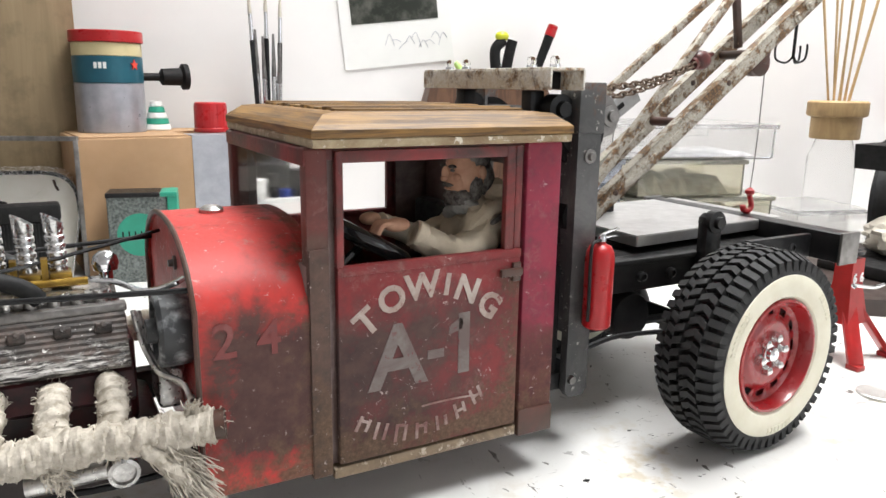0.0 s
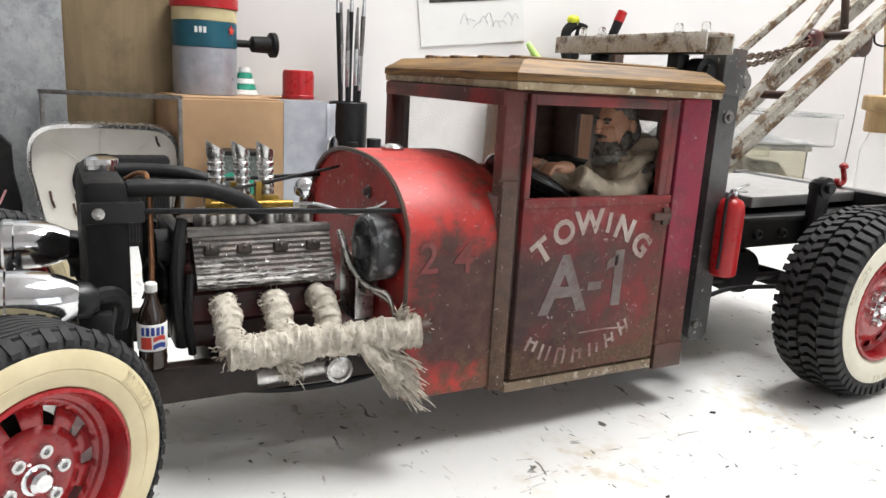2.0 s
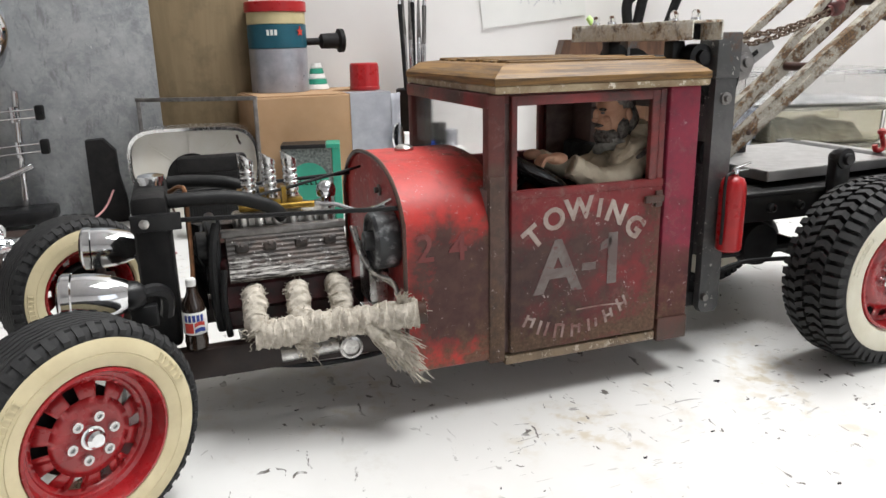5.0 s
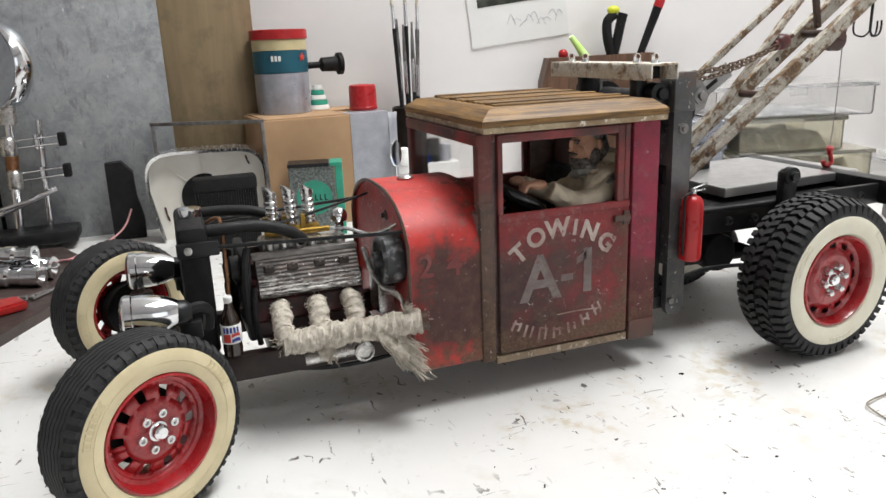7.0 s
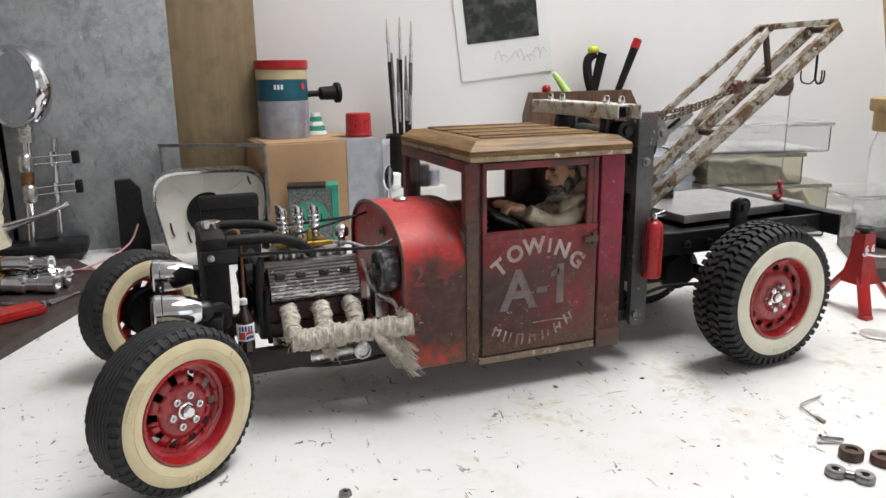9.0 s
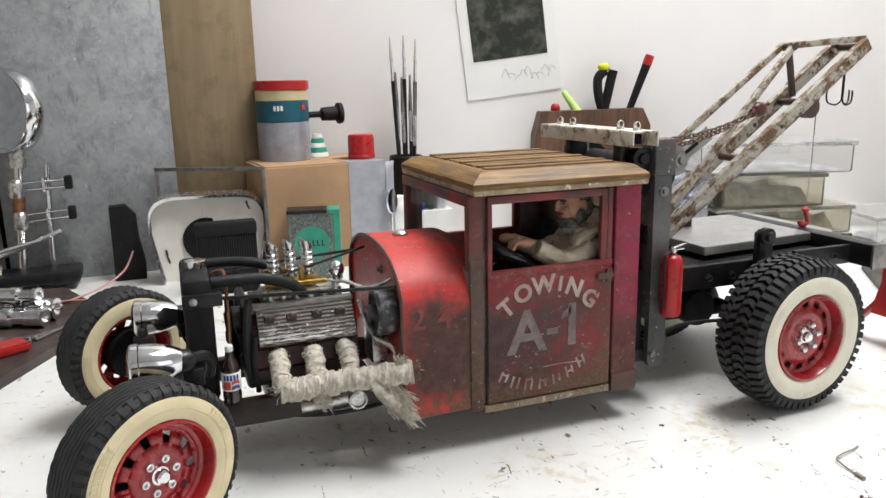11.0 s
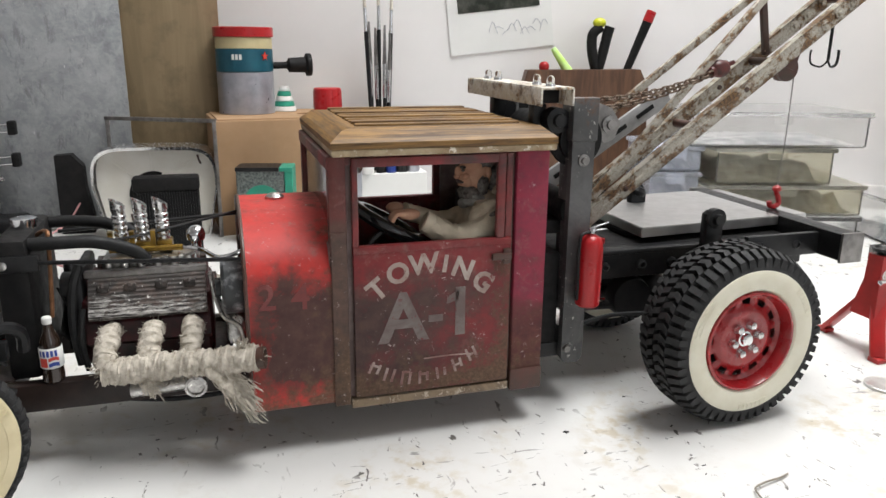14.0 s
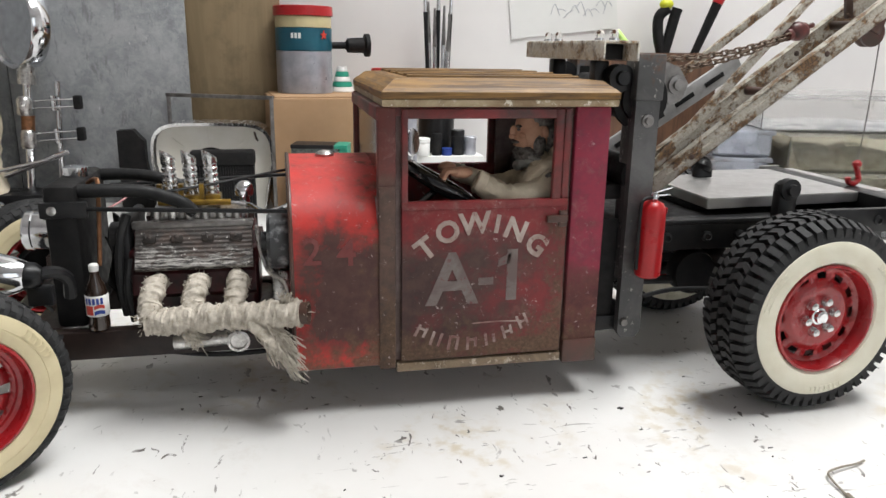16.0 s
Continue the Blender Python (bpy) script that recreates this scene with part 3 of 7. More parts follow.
def window_frame(bm):
    box(bm, (-0.0143, -0.0016, 0.1098), (-0.0112, 0.002, 0.1548), 0.0006)
    box(bm, (0.0622, -0.0016, 0.1098), (0.0668, 0.002, 0.1548), 0.0006)
    box(bm, (-0.0143, -0.0013, 0.1502), (0.0668, 0.0017, 0.1549), 0.0006)
    box(bm, (0.0672, -0.001, 0.1098), (0.0708, 0.0022, 0.1549), 0.0005)


for s in (1, -1):
    made = []
    for fn, mt, nm, lb in ((door_panel, M_DOOR, "door", "dark red door panel with worn lettering"), (window_frame, M_FRAME, "window_frame", "red window frame with brown corners")):
        bm = BM()
        fn(bm)
        if s < 0:
            for v in bm.verts:
                v.co.y = 2 * CY - v.co.y
        made.append(part(nm, bm, mt, truck if not made else made[0], lb if s > 0 else "dark red door panel" if not made else ""))
    if s > 0:
        door = made[0]
bm = BM()
box(bm, (0.0592, -0.0046, 0.0985), (0.0705, -0.0022, 0.1022), 0.0008)
box(bm, (0.066, -0.0034, 0.096), (0.0702, -0.0018, 0.1045), 0.0005)
part("door_handle", bm, M_RUSTY, door, "rusty flat latch handle")
bm = BM()
for ch, a in zip("TOWING", (46.5, 26.5, 5.5, -11.5, -26.5, -47)):
    a = radians(a)
    c = Vector((0.0262 - 0.0390 * math.sin(a), -0.0019, 0.0602 + 0.0385 * math.cos(a)))
    m = Matrix.Translation(c) @ Matrix.Rotation(radians(90), 4, "X") @ Matrix.Rotation(a * 0.8, 4, "Z")
    text_mesh(ch, 0.0150 if ch != "I" else 0.0125, 0.0004, m, bm, 0.0005)
part("lettering", bm, M_PALELETTER, door, "arched worn cream lettering", smooth=False)
bm = BM()
for ch, x, z in (("A", 0.0115, 0.0692), ("1", 0.0425, 0.0700)):
    text_mesh(ch, 0.0375 if ch == "A" else 0.037, 0.0004, Matrix.Translation((x, -0.0019, z)) @ Matrix.Rotation(radians(90), 4, "X"), bm, 0.0009)
box(bm, (0.0250, -0.0021, 0.0668), (0.0328, -0.0017, 0.0706))
prism(bm, [(0.0352, 0.0762), (0.0352, 0.0800), (0.0390, 0.0820), (0.0418, 0.0832), (0.0418, 0.0780)], -0.0021, -0.0017, "y")
part("large_lettering", bm, M_GREYLETTER, door, "large worn grey painted lettering", smooth=False)
bm = BM()
q = random.Random(3)
for i in range(7):
    a = radians(-45 + i * 14.5)
    c = Vector((0.0235 + 0.039 * math.sin(a), -0.0019, 0.0598 - 0.0243 * math.cos(a) ** 1.5 + 0.003 * math.sin(a)))
    m = Matrix.Translation(c) @ Matrix.Rotation(-a * 0.6, 4, "Y")
    h = q.uniform(0.0032, 0.0040)
    box(bm, (-0.0030, -0.0002, -h), (-0.0016, 0.0002, h), m=m)
    box(bm, (0.0012, -0.0002, -h + q.uniform(0, 0.002)), (0.0026, 0.0002, h - q.uniform(0, 0.001)), m=m)
    if i % 3 != 1:
        zz = q.uniform(-0.001, h - 0.001)
        box(bm, (-0.0016, -0.0002, zz), (0.0012, 0.0002, zz + 0.0012), m=m)
part("worn_bars", bm, M_BARS, door, "curved row of worn cream bars", smooth=False)
bm = BM()
tube(bm, [(0.0225, -0.0019, 0.0462), (0.036, -0.002, 0.0466), (0.0500, -0.0019, 0.0460)], 0.0004, 6)
part("scratch", bm, M_BARS, door)

both("door_jamb", lambda bm: box(bm, (-0.0174, 0.0022, 0.027), (-0.0128, 0.005, 0.1555), 0.0003), M_INSIDE)
both("door_jamb", lambda bm: box(bm, (0.0690, 0.0024, 0.027), (0.0738, 0.005, 0.1555), 0.0003), M_INSIDE)

# screen, back wall, floor
bm = BM()
box(bm, (-0.0262, 0.0005, 0.1492), (-0.0205, 0.1215, 0.1558), 0.0007)
part("screen_header", bm, M_FRAME, truck, "red windscreen header bar")
bm = BM()
box(bm, (-0.0238, 0.0072, 0.11), (-0.0228, 0.1148, 0.1492))
pane = part("windscreen", bm, M_GLASS, truck, "clear windscreen pane", smooth=False)
pane.visible_shadow = False
bm = BM()
box(bm, (-0.026, 0.0012, 0.09), (-0.0175, 0.1208, 0.1115), 0.001)
part("dashboard", bm, M_INSIDE, truck)
bm = BM()
box(bm, (0.0855, 0.004, 0.026), (0.0885, 0.118, 0.112))
box(bm, (0.0855, 0.004, 0.112), (0.0885, 0.028, 0.1562))
box(bm, (0.0855, 0.094, 0.112), (0.0885, 0.118, 0.1562))
box(bm, (0.0855, 0.028, 0.143), (0.0885, 0.094, 0.1562))
part("back_wall", bm, M_INSIDE, truck, "dark brown rear cab wall")
bm = BM()
box(bm, (0.0665, 0.1165, 0.028), (0.0855, 0.1178, 0.156))
part("side_lining", bm, M_INSIDE, truck)
bm = BM()
box(bm, (-0.063, 0.004, 0.024), (0.0855, 0.118, 0.028))
part("cab_floor", bm, M_INSIDE, truck)
bm = BM()
box(bm, (0.045, 0.012, 0.028), (0.08, 0.11, 0.08), 0.004)
box(bm, (0.074, 0.012, 0.08), (0.085, 0.11, 0.118), 0.003)
part("bench_seat", bm, M_BLACKM, truck, "black bench seat")
bm = BM()
x, y, d = axis_frame((0.5, 0, 0.87))
c = Vector((0.012, 0.034, 0.1125))
tube(bm, [c + (x * math.cos(a) + y * math.sin(a)) * 0.0195 for a in [2 * math.pi * i / 18 for i in range(19)]], 0.0036, 12)
for a in (0.4, 2.5, 4.6):
    rod(bm, c - d * 0.002, c + (x * math.cos(a) + y * math.sin(a)) * 0.019, 0.0013, 8)
lathe(bm, c - d * 0.004, d, [(0.004, 0), (0.004, 0.004), (0.0015, 0.005)], 12)
rod(bm, c - d * 0.002, c - d * 0.045 + Vector((-0.02, 0, 0)), 0.002, 8)
part("steering_wheel", bm, M_GLOSSBLACK, truck, "glossy black steering wheel")

# roof
roof_x0, roof_x1, roof_y0, roof_y1 = -0.0245, 0.0935, -0.0055, 0.1275
bm = BM()


def rect(e, z):
    return [(roof_x0 + e, roof_y0 + e, z), (roof_x1 - e, roof_y0 + e, z), (roof_x1 - e, roof_y1 - e, z), (roof_x0 + e, roof_y1 - e, z)]


ring_loft(bm, [rect(0.0014, 0.156), rect(0.0006, 0.1564), rect(0.0004, 0.1592), rect(0.001, 0.1597)])
roof = part("roof", bm, M_TRIM, truck, "speckled gilt and cream roof edge", smooth=False)
# mitred border boards with a chamfer
for k, (a, b) in enumerate(((0, 1), (1, 2), (2, 3), (3, 0))):
    bm = BM()
    prof = [(0.0, 0.1597), (0.0, 0.1628), (0.0022, 0.1648), (0.0028, 0.1650), (0.0068, 0.1682), (0.0155, 0.1690), (0.0155, 0.1597)]
    ends = []
    for e, z in prof:
        r = rect(e, z)
        ends.append((Vector(r[a]), Vector(r[b])))
    ring_loft(bm, [[p for p, _ in ends], [q + (p - q).normalized() * 0.0002 for p, q in ends]])
    part("border_board", bm, M_WOODX if k in (0, 2) else M_WOODY, roof, "varnished brown wooden board")
# black board added under the slats to put shade in the gaps
bm = BM()
box(bm, (roof_x0 + 0.0150, roof_y0 + 0.0150, 0.1590), (roof_x1 - 0.0150, roof_y1 - 0.0150, 0.1612))
part("gap_shade_board", bm, M_BLACKM, roof)
for i in range(11):
    bm = BM()
    yy = roof_y0 + 0.0170 + i * 0.0092
    h = 0.1688 + (0.0006 if i % 3 == 1 else 0.0)
    box(bm, (roof_x0 + 0.0150, yy, 0.1604), (roof_x1 - 0.0150, yy + 0.0055, h + 0.0012), 0.0009)
    part("slat", bm, M_WOODX, roof)

# ---- wheels ----
def cyl_block(bm, r0, r1, a0, a1, h0, h1, skew=0.0, drop=0.0):
    """A lug on a wheel whose axis is -y: radii, angles, places along the axis."""
    vs = []
    for h, da in ((h0, 0.0), (h1, skew)):
        for r in (r0, r1 - (drop if abs(h) == max(abs(h0), abs(h1)) else 0)):
            for a in (a0 + da, a1 + da):
                vs.append(bm.verts.new((r * math.cos(a), -h, r * math.sin(a))))
    for f in ((0, 1, 3, 2), (4, 6, 7, 5), (0, 2, 6, 4), (1, 5, 7, 3), (2, 3, 7, 6), (0, 4, 5, 1)):
        bm.faces.new([vs[i] for i in f])


def ring_with_holes(bm, r_out, h_out, r_in, h_in, n, period, gap):
    for j in range(n):
        if j % period < gap:
            continue
        a, b = 2 * math.pi * j / n, 2 * math.pi * (j + 1) / n
        vs = [bm.verts.new((r * math.cos(t), -h, r * math.sin(t))) for r, h, t in ((r_out, h_out, a), (r_out, h_out, b), (r_in, h_in, b), (r_in, h_in, a))]
        bm.faces.new(vs)


AX = (0, -1, 0)


def make_wheel(kind, where, label):
    rear = kind == "rear"
    bm = BM()
    if rear:
        lathe(bm, (0, 0, 0), AX, [(0.0275, -0.019), (0.0285, 0.0205), (0.0282, 0.0222), (0.0270, 0.0225), (0.0262, 0.0205), (0.0252, 0.0135), (0.0228, 0.0120)], 48, False)
        ring_with_holes(bm, 0.0228, 0.0120, 0.0196, 0.0128, 48, 4, 2)
        lathe(bm, (0, 0, 0), AX, [(0.0196, 0.0128), (0.0180, 0.0136), (0.0166, 0.0152), (0.0150, 0.0158), (0.0112, 0.0150), (0.0, 0.0150)], 48, False)
        nut_r, nut_h, hub = 0.0084, 0.0150, 0.0200
    else:
        lathe(bm, (0, 0, 0), AX, [(0.0255, -0.012), (0.0268, 0.0125), (0.0266, 0.0140), (0.0256, 0.0143), (0.0248, 0.0125), (0.0238, 0.0075), (0.0222, 0.0068), (0.0216, 0.0056), (0.0198, 0.0050)], 48, False)
        ring_with_holes(bm, 0.0198, 0.0050, 0.0148, 0.0068, 80, 8, 3)
        lathe(bm, (0, 0, 0), AX, [(0.0148, 0.0068), (0.0124, 0.0076), (0.0114, 0.0080), (0.0, 0.0080)], 48, False)
        nut_r, nut_h, hub = 0.0080, 0.0080, 0.0128
    wheel = link_mesh("wheel", bm, M_RIM, True)
    wheel.modifiers.new("thick", "SOLIDIFY").thickness = 0.0009
    wheel["label"] = label
    wheel.parent = truck
    wheel.matrix_basis = where
    bm = BM()
    if rear:
        R, W = 0.0468, 0.0205
        lathe(bm, (0, 0, 0), AX, [(0.0282, -0.019), (0.034, -0.0222), (0.041, -0.0226), (0.0452, -0.0208), (R, -0.017), (R + 0.0004, 0), (R, 0.017), (0.0452, 0.0208), (0.041, 0.0226), (0.034, 0.0222), (0.0282, 0.0195)], 72, False)
        n = 52
        for i in range(n):
            a = 2 * math.pi * i / n
            s = 2 * math.pi / n
            for sg in (1, -1):
                off = 0 if sg > 0 else s / 2
                cyl_block(bm, 0.0405, 0.0506, a + off, a + off + s * 0.60, sg * 0.0132, sg * 0.0222, 0.0, 0.0032)
                cyl_block(bm, 0.0455, 0.0508, a + off + s * 0.10, a + off + s * 0.66, sg * 0.0068, sg * 0.0125, sg * s * 0.35)
                cyl_block(bm, 0.0455, 0.0509, a + off + s * 0.42, a + off + s * 0.98, sg * 0.0008, sg * 0.0072, -sg * s * 0.35)
    else:
        prof = [(0.0265, -0.011), (0.031, -0.0135), (0.0375, -0.0136), (0.0405, -0.0122), (0.0418, -0.0105)]
        for k in range(-3, 4):
            c = k * 0.0029
            prof += [(0.0404, c - 0.00145), (0.0425, c - 0.0011), (0.0425, c + 0.0011), (0.0404, c + 0.00145)]
        prof += [(0.0418, 0.0105), (0.0405, 0.0122), (0.0375, 0.0136), (0.031, 0.0135), (0.0265, 0.0115)]
        lathe(bm, (0, 0, 0), AX, prof, 120, False)
        # the ribs wander in a shallow zigzag
        for v in bm.verts:
            if abs(v.co.y) < 0.0102:
                turn_at = math.atan2(v.co.z, v.co.x) / (2 * math.pi) * 30
                v.co.y += 0.0016 * abs(turn_at % 1.0 - 0.5) - 0.0004
        n = 50
        for i in range(n):
            a, s = 2 * math.pi * i / n, 2 * math.pi / n
            for sg in (1, -1):
                cyl_block(bm, 0.0384, 0.0430, a, a + s * 0.52, sg * 0.0092, sg * 0.0139, 0.0, 0.0030)
    part("tyre", bm, M_TYRE, wheel, "black rubber tyre with block tread" if rear else "black rubber tyre with ribbed tread", local=True, smooth=not rear, weld=not rear)
    for sg in (1, -1):
        bm = BM()
        if rear:
            pr = [(0.0284, 0.0200), (0.0300, 0.0225), (0.0340, 0.0238), (0.0385, 0.0238), (0.0404, 0.0230), (0.0408, 0.0218)]
        else:
            pr = [(0.0264, 0.0120), (0.0272, 0.0137), (0.0300, 0.0145), (0.0318, 0.0147), (0.0320, 0.0144), (0.0323, 0.0147), (0.0355, 0.0146), (0.0374, 0.0138), (0.0378, 0.0128)]
        lathe(bm, (0, 0, 0), (0, -sg, 0), pr, 64, False)
        # raised moulded bars where the maker's marks stand
        rr, hh, size = (0.0375, 0.0238, 0.0018) if rear else (0.0346, 0.0146, 0.0021)
        for start, count in ((0.55, 6), (2.55, 8), (4.75, 7)):
            for q in range(count):
                a = start + q * 0.075
                m = Matrix.Rotation(-a, 4, "Y") @ Matrix.Translation((rr, -sg * hh, 0))
                for dx, w2, hz in ((-size * 0.7, 0.0003, 0.001), (size * 0.7, 0.0003, 0.0008), (0, size * 0.7, 0.0003)):
                    box(bm, (dx - w2, -0.0004, -hz), (dx + w2, 0.0004, hz), m=m)
        part("whitewall", bm, M_PALEWALL if rear else M_WHITEWALL, wheel, "cream whitewall ring with raised marks", local=True)
    # black backing added behind the holes, in place of shade inside the wheel
    bm = BM()
    lathe(bm, (0, 0, 0), AX, [(0.0235, -0.012), (0.0225, nut_h - 0.009), (0.0, nut_h - 0.0088)] if rear else [(0.0165, -0.011), (0.0172, -0.003), (0.012, -0.001), (0.0, -0.001)], 32, False)
    part("hole_backing", bm, M_BLACKM, wheel, local=True)
    nut = BM()
    lathe(nut, (0, 0, 0), AX, [(0.0028, 0), (0.0028, 0.0012), (0.0022, 0.0026), (0.0020, 0.0046), (0.0010, 0.0056), (0, 0.0057)] if rear else [(0.0021, 0), (0.0021, 0.0016), (0.0019, 0.0019), (0.0010, 0.0019), (0.0009, 0.0008), (0, 0.0008)], 12)
    first = None
    for i in range(6):
        a = 2 * math.pi * i / 6 + 0.35
        if first is None:
            first = ob = part("lug_nut", nut, M_POLISHED, wheel, "bright screw head", local=True)
        else:
            ob = new("lug_nut", first.data)
            ob.parent = wheel
            ob["label"] = "bright screw head"
        ob.matrix_basis = Matrix.Translation((nut_r * math.cos(a), -nut_h, nut_r * math.sin(a)))
    bm = BM()
    lathe(bm, (0, 0, 0), AX, [(0.0046, nut_h - 0.001), (0.0044, nut_h + 0.001), (0.0036, nut_h + 0.0012), (0.0034, hub - 0.001), (0.0024, hub), (0.0, hub - 0.0006)], 18)
    part("hub", bm, M_CHROME, wheel, "chrome hub nut", local=True)
    return wheel


RW = (0.1985, -0.0235, 0.0516)
rear_wheel = make_wheel("rear", pose(RW[0], RW[1] - CY, RW[2], 0, 8, 2.5) @ Matrix.Diagonal((1.02, 0.80, 1.02, 1)), "red steel wheel with chunky whitewall tyre")
copy_thing(rear_wheel, pose(RW[0] + 0.003, 0.128 - CY, RW[2], 0, 20, 180))
STEER = 33.0
FW = (-0.2050, -0.0365, 0.0434)
front_wheel = make_wheel("front", pose(FW[0], FW[1] - CY, FW[2], 0, 12, STEER) @ Matrix.Diagonal((1.02, 0.95, 1.02, 1)), "red slotted wheel with narrow whitewall tyre, steered")
copy_thing(front_wheel, pose(-0.2215, 0.147 - CY, FW[2], 0, 40, 180 + STEER))

# ---- running gear ----
both("frame_rail", lambda bm: box(bm, (-0.192, 0.020, 0.0308), (-0.03, 0.028, 0.0455), 0.0012), M_RAIL, "dark brown painted chassis rail")
both("rear_rail", lambda bm: (box(bm, (0.0925, 0.0215, 0.0735), (0.284, 0.0295, 0.0905), 0.0008), box(bm, (0.0925, 0.0195, 0.0885), (0.284, 0.0300, 0.0915), 0.0005)), M_BLACK, "black channel rail")
both("shock_tower", lambda bm: (box(bm, (0.2035, 0.0135, 0.070), (0.2165, 0.0215, 0.110), 0.003), lathe(bm, (0.21, 0.0135, 0.1085), (0, -1, 0), [(0.0062, -0.004), (0.0062, 0.001), (0.0035, 0.0015), (0.0032, 0.004), (0, 0.004)], 16), lathe(bm, (0.21, 0.012, 0.045), (0, 0, 1), [(0.0035, 0), (0.0035, 0.03)], 12), lathe(bm, (0.209, 0.0175, 0.106), (0.4, 0, 1), [(0.006, 0), (0.0066, 0.003), (0.005, 0.006), (0, 0.007)], 14)), M_BLACK, "black shock absorber tower")
both("coil_spring", lambda bm: tube(bm, [(0.21 + 0.0055 * math.cos(i * 0.9), 0.012 + 0.0055 * math.sin(i * 0.9), 0.047 + i * 0.0008) for i in range(42)], 0.0009, 6), M_BLACK)
bm = BM()
box(bm, (0.2785, -0.0145, 0.0845), (0.2925, 0.1365, 0.1010), 0.0008)
part("rear_beam", bm, M_BLACK, truck, "black rear crossbeam")
both("beam_end", lambda bm: box(bm, (0.2775, -0.0165, 0.0835), (0.2935, -0.0144, 0.1020), 0.0005), M_STEEL, "bare steel end plate")
both("deck_side", lambda bm: box(bm, (0.226, 0.003, 0.0845), (0.2785, 0.007, 0.0985), 0.0006), M_BLACK)
for bx, by, bz in ((0.140, 0.0195, 0.0815), (0.165, 0.0195, 0.0815), (0.235, 0.003, 0.0920), (0.262, 0.003, 0.0915), (0.186, 0.0195, 0.0815)):
    bm = BM()
    lathe(bm, (bx, by + 0.0022, bz), (0, -1, 0), [(0.0030, 0), (0.0030, 0.0026), (0.0018, 0.0032), (0.0016, 0.0024), (0, 0.0024)], 12)
    part("frame_bolt", bm, M_BLACK, truck)
bm = BM()
box(bm, (0.1, 0.0300, 0.084), (0.2785, 0.092, 0.0905), 0.0006)
part("deck", bm, M_BLACKM, truck, "black deck plate")
bm = BM()
rod(bm, (0.2, 0.01, 0.0502), (0.2, 0.112, 0.0502), 0.0055, 14)
part("rear_axle", bm, M_BLACK, truck, "black rear axle")
bm = BM()
ball(bm, (0.192, CY, 0.0515), 0.017, 0.013, 0.0165, 18, 12)
rod(bm, (0.175, CY, 0.052), (0.10, CY, 0.045), 0.004, 10)
part("differential", bm, M_BLACK, truck, "round black differential housing")
both("trailing_link", lambda bm: (rod(bm, (0.128, 0.030, 0.054), (0.197, 0.027, 0.0535), 0.0026, 8), lathe(bm, (0.163, 0.024, 0.0585), (0, 1, 0), [(0.0125, 0), (0.0135, 0.003), (0.0135, 0.010), (0.0105, 0.013), (0, 0.013)], 22)), M_BLACK, "black suspension link")
both("link_fin", lambda bm: tube(bm, [(0.128, 0.019, 0.048), (0.15, 0.018, 0.0515), (0.19, 0.012, 0.0505)], 0.0014, 8), M_BLACK)
bm = BM()
rod(bm, (-0.209, -0.016, 0.044), (-0.209, 0.138, 0.044), 0.0036, 12)
part("front_axle", bm, M_BLACK, truck, "black front axle beam")
both("kingpin", lambda bm: (box(bm, (-0.216, -0.0215, 0.033), (-0.202, -0.0135, 0.054), 0.0015), rod(bm, (-0.209, -0.017, 0.028), (-0.209, -0.017, 0.059), 0.0026, 10)), M_RAIL, "brown steering knuckle")
bm = BM()
rod(bm, (-0.192, -0.008, 0.038), (-0.192, 0.13, 0.038), 0.0016, 8)
part("track_rod", bm, M_STEEL, truck)
bm = BM()
box(bm, (-0.196, 0.0285, 0.034), (-0.18, 0.0935, 0.0455), 0.001)
part("front_crossmember", bm, M_RAIL, truck)
both("front_spring", lambda bm: tube(bm, [(-0.204, 0.004, 0.047), (-0.195, 0.012, 0.052), (-0.178, 0.02, 0.043)], 0.0018, 8), M_BLACK)

# radiator, headlights
bm = BM()
box(bm, (-0.1825, 0.030, 0.044), (-0.1670, 0.092, 0.1165), 0.0034)
box(bm, (-0.1828, 0.0297, 0.100), (-0.1667, 0.0923, 0.1022), 0.0006)
rad = part("radiator", bm, M_BLACKM, truck, "narrow black upright radiator")
bm = BM()
lathe(bm, (-0.1735, 0.061, 0.1160), (0, 0, 1), [(0.0055, 0), (0.0055, 0.0022), (0.0062, 0.0024), (0.0062, 0.0048), (0.0035, 0.0056), (0, 0.0057)], 18)
part("radiator_cap", bm, M_CHROME, rad, "chrome radiator cap")
bm = BM()
box(bm, (-0.1832, 0.0268, 0.1012), (-0.162, 0.0298, 0.1088), 0.0005)
part("stay_bracket", bm, M_BLACK, rad)
bm = BM()
lathe(bm, (-0.1775, 0.027, 0.105), (0, -1, 0), [(0.0022, -0.0004), (0.0022, 0.001), (0.001, 0.0018), (0, 0.0018)], 10)
part("bolt", bm, M_DULLCHROME, rad, "worn bright bolt")
bm = BM()
tube(bm, [(-0.166, 0.05, 0.114), (-0.161, 0.045, 0.117), (-0.159, 0.04, 0.113), (-0.1595, 0.033, 0.085), (-0.160, 0.031, 0.076)], 0.0011, 8)
part("overflow_pipe", bm, M_COPPER, rad, "thin copper overflow pipe")
both("stay_rod", lambda bm: rod(bm, (-0.165, 0.0285, 0.1053), (-0.0655, 0.0072, 0.1058), 0.0011, 8), M_BLACK, "thin black stay rod")


